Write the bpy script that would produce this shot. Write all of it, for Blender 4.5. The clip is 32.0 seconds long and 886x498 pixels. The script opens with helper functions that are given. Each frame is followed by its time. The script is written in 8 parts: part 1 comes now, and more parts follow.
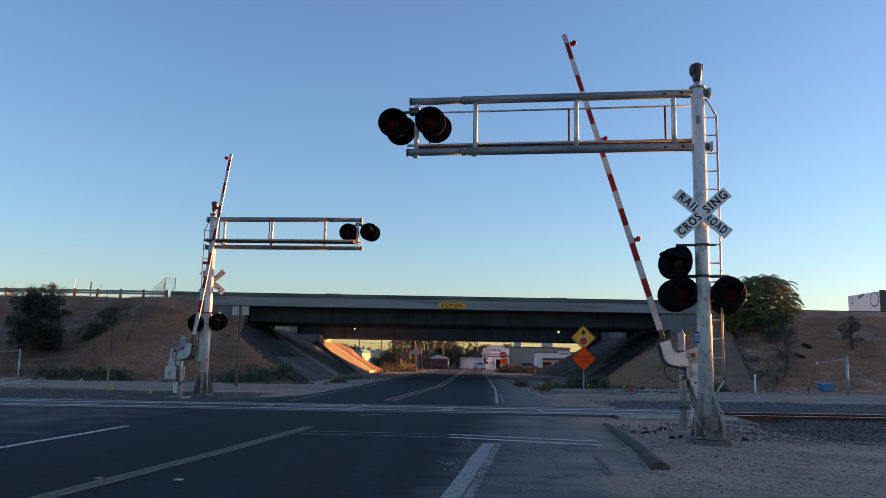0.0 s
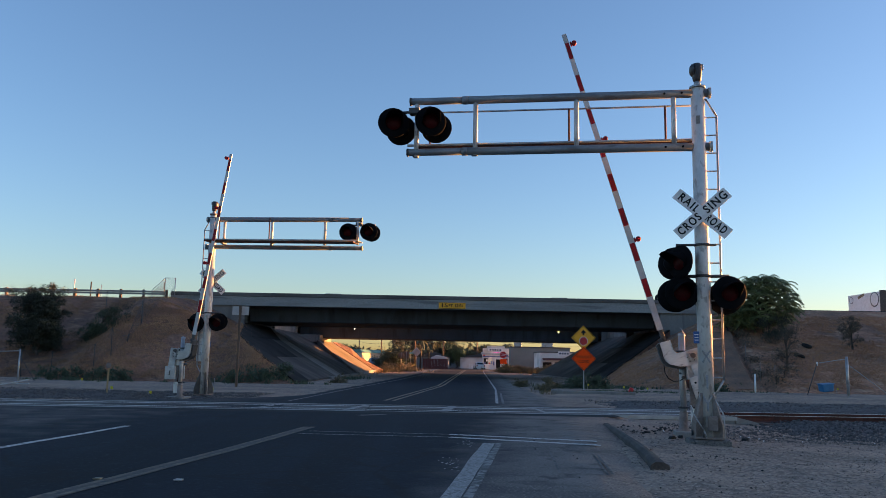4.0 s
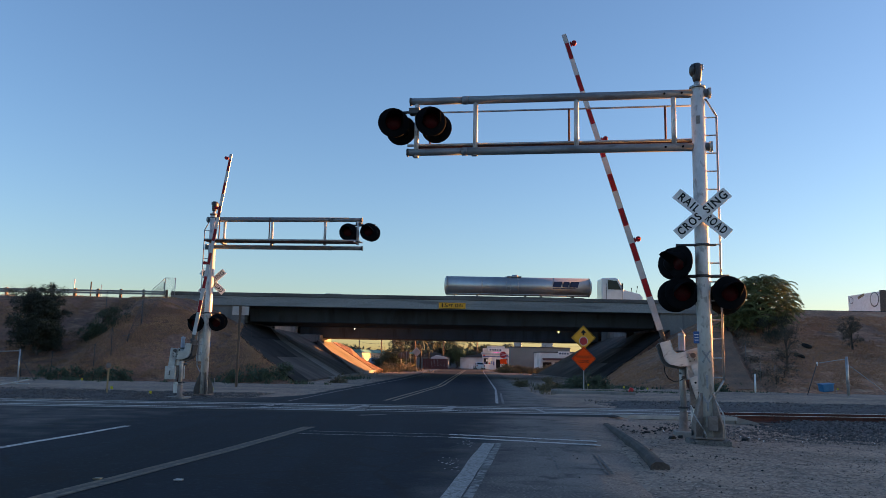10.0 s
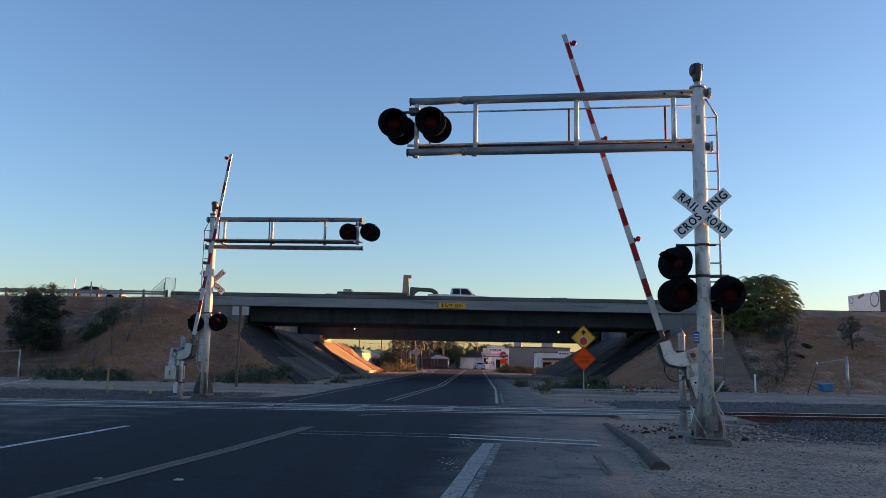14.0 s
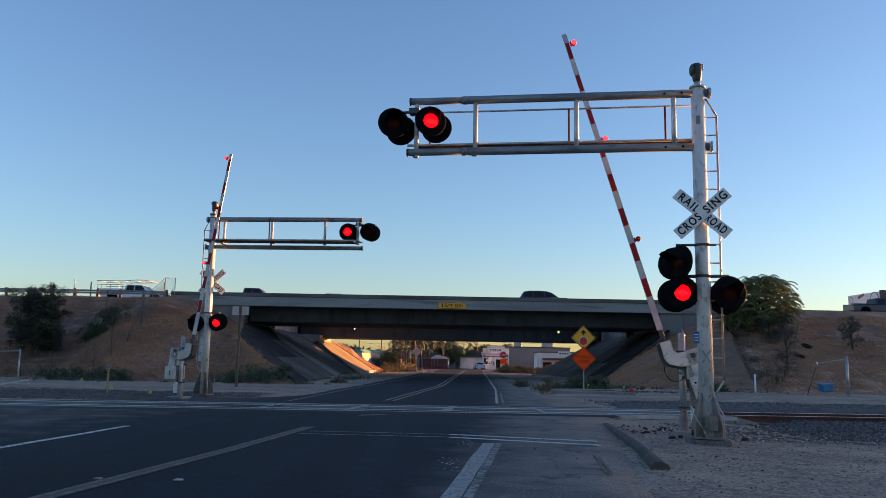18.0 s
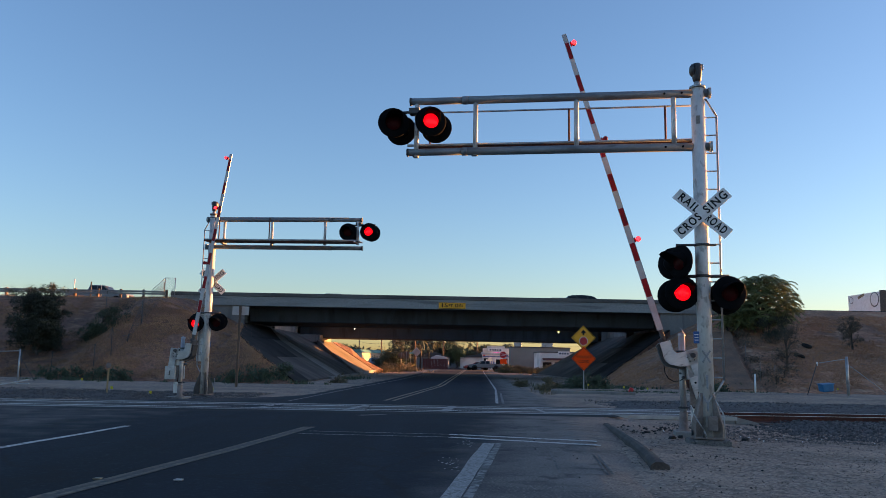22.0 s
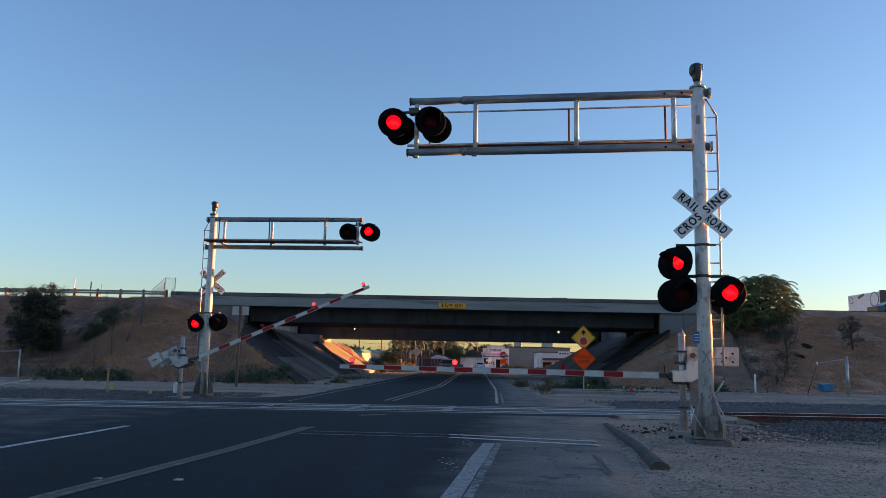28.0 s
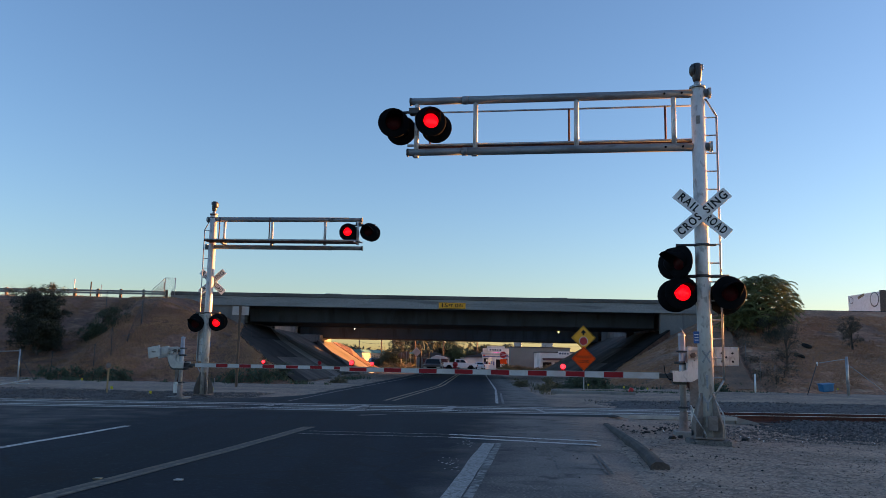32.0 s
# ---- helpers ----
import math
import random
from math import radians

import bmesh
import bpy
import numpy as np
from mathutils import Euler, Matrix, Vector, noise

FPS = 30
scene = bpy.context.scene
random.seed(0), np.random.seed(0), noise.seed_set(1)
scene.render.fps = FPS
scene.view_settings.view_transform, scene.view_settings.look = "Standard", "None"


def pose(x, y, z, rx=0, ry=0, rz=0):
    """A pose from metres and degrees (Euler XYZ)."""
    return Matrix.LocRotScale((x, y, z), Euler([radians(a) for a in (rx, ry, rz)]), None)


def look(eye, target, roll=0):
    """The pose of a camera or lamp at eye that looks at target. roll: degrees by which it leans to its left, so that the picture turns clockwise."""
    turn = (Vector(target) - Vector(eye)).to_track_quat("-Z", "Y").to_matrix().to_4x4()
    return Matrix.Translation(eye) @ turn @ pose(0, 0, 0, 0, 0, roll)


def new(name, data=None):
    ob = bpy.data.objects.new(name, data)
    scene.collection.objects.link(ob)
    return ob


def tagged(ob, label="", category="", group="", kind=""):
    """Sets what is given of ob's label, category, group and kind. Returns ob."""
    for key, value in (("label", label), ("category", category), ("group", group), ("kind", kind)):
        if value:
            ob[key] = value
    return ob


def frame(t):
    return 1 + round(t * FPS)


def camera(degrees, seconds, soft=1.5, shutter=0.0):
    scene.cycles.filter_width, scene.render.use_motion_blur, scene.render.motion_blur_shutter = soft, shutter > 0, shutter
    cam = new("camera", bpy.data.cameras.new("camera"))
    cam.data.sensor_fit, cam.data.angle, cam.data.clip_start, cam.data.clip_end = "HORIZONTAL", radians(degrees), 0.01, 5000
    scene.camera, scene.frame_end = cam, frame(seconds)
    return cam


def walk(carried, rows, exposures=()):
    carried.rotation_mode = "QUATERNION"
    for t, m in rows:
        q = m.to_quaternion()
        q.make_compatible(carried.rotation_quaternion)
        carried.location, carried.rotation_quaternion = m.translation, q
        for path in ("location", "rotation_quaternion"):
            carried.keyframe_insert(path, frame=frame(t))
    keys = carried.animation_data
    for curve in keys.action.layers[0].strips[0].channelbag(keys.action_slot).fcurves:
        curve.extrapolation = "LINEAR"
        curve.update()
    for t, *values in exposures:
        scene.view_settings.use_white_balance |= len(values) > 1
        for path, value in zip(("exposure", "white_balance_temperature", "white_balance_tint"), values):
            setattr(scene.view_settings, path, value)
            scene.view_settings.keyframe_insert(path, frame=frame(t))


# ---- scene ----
from mathutils import Quaternion

# ---- camera: on a tripod beside the road ----
cam = camera(59.35, 32.0, soft=0.4)
EYE = look((0, 0, 1.3), (0, 10, 2.7535), 1.043)
walk(cam, [(0, EYE), (32, EYE)], [(0, 2.41, 6540, 22), (32, 2.41, 6540, 22)])

# ---- daylight: a low sun behind the overpass, ahead to the right ----
SUN_AZ, SUN_EL = radians(62), radians(2.45)
world = bpy.data.worlds.new("sky")
scene.world = world
world.use_nodes = True
wn = world.node_tree
sky = wn.nodes.new("ShaderNodeTexSky")
sky.sky_type = "NISHITA"
sky.sun_disc = False
sky.sun_elevation, sky.sun_rotation = SUN_EL + radians(1.7), SUN_AZ + radians(19)
sky.air_density, sky.dust_density, sky.ozone_density = 0.97, 0.68, 2.75
wn.links.new(sky.outputs[0], wn.nodes["Background"].inputs[0])
wn.nodes["Background"].inputs[1].default_value = 0.082
sun = new("sun", bpy.data.lights.new("sun", "SUN"))
sun.data.energy, sun.data.angle, sun.data.color = 5.5, radians(0.5), (1.0, 0.43, 0.12)
to_sun = Vector((math.sin(SUN_AZ) * math.cos(SUN_EL), math.cos(SUN_AZ) * math.cos(SUN_EL), math.sin(SUN_EL)))
sun.matrix_world = look((60, 50, 60), Vector((60, 50, 60)) - to_sun)


# ---- materials ----
def mat(name, c1, c2=None, scale=3.0, rough=0.8, metal=0.0, bump=0.0, bscale=40.0, fine=0.25, spec=0.5,
        dirt=None, dscale=0.6, damount=0.5, stretch=(1, 1, 1), rnd=0.0, island=0.0, coat=0.0):
    """A surface of two tones with fine grain over them, optional stains and relief."""
    m = bpy.data.materials.new(name)
    m.use_nodes = True
    t = m.node_tree
    n, l = t.nodes, t.links
    b = n["Principled BSDF"]
    b.inputs["Roughness"].default_value, b.inputs["Metallic"].default_value = rough, metal
    b.inputs["Specular IOR Level"].default_value = spec
    b.inputs["Coat Weight"].default_value = coat
    tc = n.new("ShaderNodeTexCoord")
    mp = n.new("ShaderNodeMapping")
    mp.inputs["Scale"].default_value = stretch
    l.new(tc.outputs["Object"], mp.inputs[0])
    vec = mp.outputs[0]
    if c2 is None:
        c2 = tuple(0.82 * c for c in c1)

    def tex(s, detail=4.0, distort=0.0):
        x = n.new("ShaderNodeTexNoise")
        x.inputs["Scale"].default_value, x.inputs["Detail"].default_value = s, detail
        x.inputs["Distortion"].default_value = distort
        l.new(vec, x.inputs["Vector"])
        return x.outputs[0]

    def ramp(src, lo, hi):
        r = n.new("ShaderNodeMapRange")
        r.inputs[1].default_value, r.inputs[2].default_value = lo, hi
        l.new(src, r.inputs[0])
        return r.outputs[0]

    def mixc(fac, a, bcol, kind="MIX"):
        x = n.new("ShaderNodeMix")
        x.data_type, x.blend_type = "RGBA", kind
        for sock, v in ((x.inputs[0], fac), (x.inputs[6], a), (x.inputs[7], bcol)):
            if isinstance(v, (int, float)):
                sock.default_value = v
            elif isinstance(v, tuple):
                sock.default_value = (*v, 1)
            else:
                l.new(v, sock)
        return x.outputs[2]

    col = mixc(ramp(tex(scale), 0.35, 0.65), c1, c2)
    grain = tex(bscale, 6.0)
    g = n.new("ShaderNodeMapRange")
    g.inputs[1].default_value, g.inputs[2].default_value = 0.3, 0.7
    g.inputs[3].default_value, g.inputs[4].default_value = 1 - fine, 1 + fine
    l.new(grain, g.inputs[0])
    cc = n.new("ShaderNodeCombineColor")
    for i in range(3):
        l.new(g.outputs[0], cc.inputs[i])
    col = mixc(1.0, col, cc.outputs[0], "MULTIPLY")
    if dirt:
        d = ramp(tex(dscale, 8.0, 0.6), 0.5, 0.72)
        k = n.new("ShaderNodeMath")
        k.operation = "MULTIPLY"
        k.inputs[1].default_value = damount
        l.new(d, k.inputs[0])
        col = mixc(k.outputs[0], col, dirt)
    for amount, node, out in ((rnd, "ShaderNodeObjectInfo", "Random"), (island, "ShaderNodeNewGeometry", "Random Per Island")):
        if amount:
            o = n.new(node)
            r = n.new("ShaderNodeMapRange")
            r.inputs[3].default_value, r.inputs[4].default_value = 1 - amount, 1 + amount
            l.new(o.outputs[out], r.inputs[0])
            c3 = n.new("ShaderNodeCombineColor")
            for i in range(3):
                l.new(r.outputs[0], c3.inputs[i])
            col = mixc(1.0, col, c3.outputs[0], "MULTIPLY")
    l.new(col, b.inputs["Base Color"])
    rr = n.new("ShaderNodeMapRange")
    rr.inputs[3].default_value, rr.inputs[4].default_value = max(0.02, rough - 0.1), min(1, rough + 0.1)
    l.new(grain, rr.inputs[0])
    l.new(rr.outputs[0], b.inputs["Roughness"])
    if bump:
        u = n.new("ShaderNodeBump")
        u.inputs["Strength"].default_value, u.inputs["Distance"].default_value = min(1, bump * 20), bump
        l.new(grain, u.inputs["Height"])
        l.new(u.outputs[0], b.inputs["Normal"])
    return m


def layer(m, c, scale, lo=0.5, hi=0.7, amount=0.5, stretch=(1, 1, 1), turn=0.0, crack=False):
    """Lays stains, streaks or a net of cracks over a surface's colour."""
    t = m.node_tree
    n, l = t.nodes, t.links
    tc, mp = n.new("ShaderNodeTexCoord"), n.new("ShaderNodeMapping")
    mp.inputs["Scale"].default_value = stretch
    mp.inputs["Rotation"].default_value = (0, 0, radians(turn))
    l.new(tc.outputs["Object"], mp.inputs[0])
    x = n.new("ShaderNodeTexNoise")
    l.new(mp.outputs[0], x.inputs["Vector"])
    if crack:
        x.inputs["Scale"].default_value, x.inputs["Detail"].default_value = scale * 2.5, 5.0
        mx = n.new("ShaderNodeMix")
        mx.data_type, mx.blend_type = "RGBA", "LINEAR_LIGHT"
        mx.inputs[0].default_value = 0.35
        l.new(mp.outputs[0], mx.inputs[6])
        l.new(x.outputs[1], mx.inputs[7])
        v = n.new("ShaderNodeTexVoronoi")
        v.feature = "DISTANCE_TO_EDGE"
        v.inputs["Scale"].default_value = scale
        l.new(mx.outputs[2], v.inputs["Vector"])
        src = v.outputs["Distance"]
    else:
        x.inputs["Scale"].default_value, x.inputs["Detail"].default_value = scale, 7.0
        x.inputs["Distortion"].default_value = 0.4
        src = x.outputs[0]
    r = n.new("ShaderNodeMapRange")
    r.inputs[1].default_value, r.inputs[2].default_value = lo, hi
    r.inputs[3].default_value, r.inputs[4].default_value = (amount, 0.0) if crack else (0.0, amount)
    l.new(src, r.inputs[0])
    k = n.new("ShaderNodeMix")
    k.data_type = "RGBA"
    b = n["Principled BSDF"].inputs["Base Color"]
    l.new(b.links[0].from_socket, k.inputs[6])
    k.inputs[7].default_value = (*c, 1)
    l.new(r.outputs[0], k.inputs[0])
    l.new(k.outputs[2], b)
    return m


def wear_in(m, attribute, lo, hi, c1, c2, speck, dark):
    """Changes a surface into an older one where a mesh attribute rises."""
    t = m.node_tree
    n, l = t.nodes, t.links
    tc = n.new("ShaderNodeTexCoord")

    def noise(s, a, b):
        x, r = n.new("ShaderNodeTexNoise"), n.new("ShaderNodeMapRange")
        x.inputs["Scale"].default_value, x.inputs["Detail"].default_value = s, 7.0
        r.inputs[1].default_value, r.inputs[2].default_value = a, b
        l.new(tc.outputs["Object"], x.inputs["Vector"])
        l.new(x.outputs[0], r.inputs[0])
        return x.outputs[0], r.outputs[0]

    def mixed(fac, a, b):
        x = n.new("ShaderNodeMix")
        x.data_type = "RGBA"
        l.new(fac, x.inputs[0])
        for sock, v in ((x.inputs[6], a), (x.inputs[7], b)):
            if isinstance(v, tuple):
                sock.default_value = (*v, 1)
            else:
                l.new(v, sock)
        return x.outputs[2]

    col = mixed(noise(0.7, 0.38, 0.62)[1], c1, c2)
    col = mixed(noise(34.0, 0.53, 0.70)[1], col, speck)
    col = mixed(noise(41.0, 0.55, 0.66)[1], col, dark)
    col = mixed(noise(2.2, 0.56, 0.72)[1], col, dark)
    at, ad, k = n.new("ShaderNodeAttribute"), n.new("ShaderNodeMath"), n.new("ShaderNodeMapRange")
    at.attribute_name = attribute
    ad.operation = "MULTIPLY_ADD"
    ad.inputs[1].default_value = 1.6
    l.new(noise(1.3, 0, 1)[0], ad.inputs[0])
    l.new(at.outputs["Fac"], ad.inputs[2])
    k.interpolation_type = "SMOOTHSTEP"
    k.inputs[1].default_value, k.inputs[2].default_value = lo + 0.8, hi + 0.8
    l.new(ad.outputs[0], k.inputs[0])
    b = n["Principled BSDF"].inputs["Base Color"]
    l.new(mixed(k.outputs[0], b.links[0].from_socket, col), b)
    return m


def glow(name, c, power, base=(0.2, 0.02, 0.02)):
    m = mat(name, base, rough=0.3)
    b = m.node_tree.nodes["Principled BSDF"]
    b.inputs["Emission Color"].default_value, b.inputs["Emission Strength"].default_value = (*c, 1), power
    return m


def worn(name, c, under, hole=0.5, scale=6.0, rough=0.7):
    """Road paint that is rubbed through to the asphalt in patches."""
    m = mat(name, c, tuple(0.75 * x for x in c), scale=4, rough=rough, fine=0.3, bscale=50, dirt=under, dscale=scale, damount=1.0)
    for nd in m.node_tree.nodes:
        if nd.bl_idname == "ShaderNodeMapRange" and abs(nd.inputs[1].default_value - 0.5) < 1e-4 and abs(nd.inputs[2].default_value - 0.72) < 1e-4:
            nd.inputs[1].default_value, nd.inputs[2].default_value = hole, hole + 0.1
    return m


ASPH = (0.0036, 0.0084, 0.0176)
M = {}
M["asphalt"] = mat("asphalt", ASPH, (0.0060, 0.0120, 0.0222), 0.35, 0.9, spec=0.18, bump=0.004, bscale=70, fine=0.5, dirt=(0.0125, 0.0195, 0.030), dscale=0.22, damount=0.6)
layer(M["asphalt"], (0.0145, 0.0225, 0.0345), 0.9, 0.50, 0.68, 0.55, (1, 0.05, 1), 7.5)
layer(M["asphalt"], (0.0045, 0.0070, 0.0115), 0.55, 0.52, 0.66, 0.75, (1, 0.10, 1), 7.5)
layer(M["asphalt"], (0.024, 0.034, 0.045), 3.5, 0.60, 0.74, 0.5)
layer(M["asphalt"], (0.028, 0.040, 0.052), 16.0, 0.55, 0.69, 0.5)
layer(M["asphalt"], (0.006, 0.006, 0.008), 22.0, 0.54, 0.64, 0.6)
layer(M["asphalt"], (0.008, 0.008, 0.010), 0.42, 0.004, 0.016, 0.7, crack=True)
wear_in(M["asphalt"], "side", -0.7, 1.0, (0.190, 0.170, 0.155), (0.115, 0.105, 0.098), (0.31, 0.28, 0.25), (0.045, 0.041, 0.040))
wear_in(M["asphalt"], "side", 1.35, 2.2, (0.29, 0.208, 0.160), (0.19, 0.138, 0.112), (0.46, 0.37, 0.30), (0.085, 0.070, 0.062))
M["old_asphalt"] = mat("old_asphalt", (0.135, 0.126, 0.118), (0.098, 0.093, 0.089), 0.6, 0.85, bump=0.012, bscale=45, fine=0.55, dirt=(0.16, 0.14, 0.12), dscale=0.5, damount=0.7)
layer(M["old_asphalt"], (0.040, 0.038, 0.038), 0.5, 0.50, 0.66, 0.7)
layer(M["old_asphalt"], (0.22, 0.195, 0.17), 14.0, 0.55, 0.68, 0.6)
layer(M["old_asphalt"], (0.035, 0.033, 0.033), 20.0, 0.55, 0.65, 0.65)
layer(M["old_asphalt"], (0.022, 0.021, 0.021), 0.9, 0.004, 0.018, 0.8, crack=True)
M["dirt"] = mat("dirt", (0.34, 0.238, 0.175), (0.21, 0.148, 0.112), 0.5, 0.95, bump=0.025, bscale=22, fine=0.55, dirt=(0.10, 0.082, 0.070), dscale=1.6, damount=0.7)
layer(M["dirt"], (0.11, 0.085, 0.068), 0.35, 0.46, 0.64, 0.6, (0.4, 1, 1))
layer(M["dirt"], (0.36, 0.28, 0.22), 4.0, 0.56, 0.70, 0.6)
layer(M["dirt"], (0.075, 0.060, 0.052), 9.0, 0.54, 0.64, 0.7)
layer(M["dirt"], (0.50, 0.41, 0.33), 18.0, 0.56, 0.66, 0.6)
M["pebble"] = mat("pebble", (0.22, 0.17, 0.135), (0.12, 0.095, 0.08), 8, 0.9, bump=0.01, bscale=40, fine=0.3, island=0.6)
M["ballast"] = mat("ballast", (0.085, 0.082, 0.083), (0.05, 0.048, 0.05), 5, 0.9, bump=0.04, bscale=16, fine=0.6)
M["stone"] = mat("stone", (0.12, 0.115, 0.115), (0.06, 0.058, 0.06), 8, 0.9, bump=0.01, bscale=40, fine=0.4, island=0.5)
M["concrete"] = mat("concrete", (0.23, 0.222, 0.21), (0.17, 0.165, 0.158), 0.5, 0.85, bump=0.006, bscale=30, fine=0.25, dirt=(0.10, 0.095, 0.09), dscale=0.5, damount=0.7, stretch=(1, 1, 0.25))
layer(M["concrete"], (0.055, 0.052, 0.050), 1.6, 0.54, 0.70, 0.65, (1.4, 1, 0.10))
layer(M["concrete"], (0.30, 0.29, 0.275), 2.2, 0.60, 0.75, 0.5, (1, 1, 0.6))
M["parapet_concrete"] = mat("parapet_concrete", (0.27, 0.28, 0.28), (0.20, 0.21, 0.212), 0.5, 0.85, bump=0.005, bscale=30, fine=0.25, dirt=(0.10, 0.103, 0.105), dscale=0.5, damount=0.6, stretch=(0.22, 1, 1.6))
layer(M["parapet_concrete"], (0.075, 0.078, 0.080), 1.8, 0.54, 0.70, 0.6, (0.10, 1, 1.5))
layer(M["parapet_concrete"], (0.30, 0.305, 0.30), 2.2, 0.62, 0.76, 0.5, (0.25, 1, 1.8))
M["rail_concrete"] = mat("rail_concrete", (0.14, 0.137, 0.132), (0.10, 0.098, 0.095), 0.6, 0.85, bump=0.006, bscale=30, fine=0.3, dirt=(0.05, 0.048, 0.046), dscale=0.6, damount=0.8, stretch=(0.3, 1, 1))
# dark and bluish: the overhang's shade is put into the concrete's colour
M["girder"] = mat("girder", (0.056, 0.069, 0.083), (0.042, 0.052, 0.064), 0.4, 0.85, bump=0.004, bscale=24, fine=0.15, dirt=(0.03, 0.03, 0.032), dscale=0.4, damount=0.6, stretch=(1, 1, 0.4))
# the slabs in sun: part of the low sun's orange is put into this colour
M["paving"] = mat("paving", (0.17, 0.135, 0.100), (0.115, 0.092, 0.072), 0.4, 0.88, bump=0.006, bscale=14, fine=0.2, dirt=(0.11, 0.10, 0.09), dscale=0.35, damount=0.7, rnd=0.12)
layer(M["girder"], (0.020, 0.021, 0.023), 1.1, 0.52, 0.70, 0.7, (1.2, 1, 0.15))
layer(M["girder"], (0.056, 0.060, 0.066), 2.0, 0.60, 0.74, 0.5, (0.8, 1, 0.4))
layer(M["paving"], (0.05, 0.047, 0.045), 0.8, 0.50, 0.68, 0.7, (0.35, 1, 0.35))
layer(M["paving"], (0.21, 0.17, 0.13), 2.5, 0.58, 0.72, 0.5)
# darker copy of the paving: shade under the bridges put into the stained colour
M["shaded_stained_paving"] = mat("shaded_stained_paving", (0.11, 0.10, 0.092), (0.060, 0.056, 0.052), 0.4, 0.88, bump=0.006, bscale=14, fine=0.3, spec=0.25, dirt=(0.05, 0.047, 0.044), dscale=0.35, damount=0.8, rnd=0.15)
layer(M["shaded_stained_paving"], (0.03, 0.029, 0.028), 0.8, 0.48, 0.66, 0.8, (0.35, 1, 0.35))
# near-black: deep shade below the girder ends put into the colour, with soot
M["shaded_sooty_paving"] = mat("shaded_sooty_paving", (0.034, 0.032, 0.031), (0.016, 0.0155, 0.015), 0.5, 0.9, bump=0.006, bscale=14, fine=0.3, spec=0.12, dirt=(0.010, 0.010, 0.010), dscale=0.35, damount=0.8, rnd=0.2)
M["panel"] = mat("panel", (0.12, 0.118, 0.117), (0.075, 0.074, 0.073), 1.2, 0.8, bump=0.004, bscale=40, fine=0.2, dirt=(0.12, 0.11, 0.10), dscale=1.2, damount=0.7, rnd=0.35, stretch=(0.3, 2, 1))
M["pale_panel"] = mat("pale_panel", (0.24, 0.235, 0.23), (0.15, 0.147, 0.143), 1.2, 0.8, bump=0.004, bscale=40, fine=0.2, dirt=(0.10, 0.095, 0.09), dscale=1.6, damount=0.8, rnd=0.3)
M["white_line"] = worn("white_line", (0.50, 0.49, 0.47), (0.10, 0.095, 0.09), 0.47, 14)
M["faded_line"] = worn("faded_line", (0.24, 0.235, 0.225), (0.05, 0.05, 0.05), 0.43, 8)
M["edge_paint"] = worn("edge_paint", (0.31, 0.305, 0.295), (0.13, 0.118, 0.108), 0.50, 22)
M["thin_paint"] = worn("thin_paint", (0.30, 0.29, 0.28), (0.030, 0.034, 0.040), 0.42, 16)
M["stop_paint"] = worn("stop_paint", (0.62, 0.61, 0.58), (0.12, 0.11, 0.10), 0.52, 12)
M["old_yellow"] = worn("old_yellow", (0.165, 0.125, 0.080), (0.060, 0.050, 0.042), 0.46, 9)
M["worn_band"] = worn("worn_band", (0.075, 0.060, 0.045), (0.026, 0.027, 0.028), 0.50, 11)
M["dull_steel"] = mat("dull_steel", (0.27, 0.225, 0.205), (0.18, 0.15, 0.138), 4, 0.65, 0.3, bump=0.002, bscale=30, fine=0.25, dirt=(0.085, 0.06, 0.048), dscale=2.5, damount=0.6)
M["yellow_line"] = worn("yellow_line", (0.27, 0.205, 0.115), (0.08, 0.075, 0.07), 0.5, 4)
M["steel"] = mat("steel", (0.68, 0.67, 0.65), (0.52, 0.51, 0.50), 2, 0.5, 0.15, bump=0.001, bscale=30, fine=0.08, dirt=(0.28, 0.25, 0.22), dscale=2.2, damount=0.55, stretch=(1, 1, 0.4))
layer(M["steel"], (0.22, 0.20, 0.185), 9.0, 0.56, 0.64, 0.6, (1, 1, 0.5))
layer(M["steel"], (0.66, 0.66, 0.65), 5.0, 0.58, 0.68, 0.5, (1, 1, 0.3))
layer(M["steel"], (0.13, 0.09, 0.07), 2.0, 0.62, 0.76, 0.5, (2, 2, 0.25))
M["tube_steel"] = mat("tube_steel", (0.215, 0.24, 0.265), (0.16, 0.18, 0.20), 3, 0.5, 0.35, bump=0.001, bscale=30, fine=0.12, dirt=(0.12, 0.12, 0.125), dscale=2.5, damount=0.5, stretch=(0.5, 1, 1))
layer(M["tube_steel"], (0.10, 0.10, 0.105), 6.0, 0.58, 0.66, 0.6, (0.3, 1, 1))
M["galv"] = mat("galv", (0.42, 0.43, 0.44), (0.32, 0.33, 0.34), 4, 0.45, 0.6, bump=0.001, bscale=30, fine=0.1, dirt=(0.2, 0.19, 0.18), dscale=2, damount=0.4)
# sky gleam on the polished rail put into a bright, barely metallic colour
M["rail_top"] = mat("rail_top", (0.80, 0.80, 0.80), (0.68, 0.67, 0.66), 6, 0.35, 0.3, fine=0.1)
M["rust"] = mat("rust", (0.115, 0.042, 0.031), (0.072, 0.029, 0.024), 6, 0.85, 0.2, bump=0.004, bscale=40, fine=0.3)
M["black"] = mat("black", (0.0048, 0.0060, 0.0078), (0.0036, 0.0045, 0.0058), 6, 0.85, fine=0.2, spec=0.08)
M["old_tar"] = worn("old_tar", (0.030, 0.029, 0.029), (0.115, 0.105, 0.098), 0.46, 9)
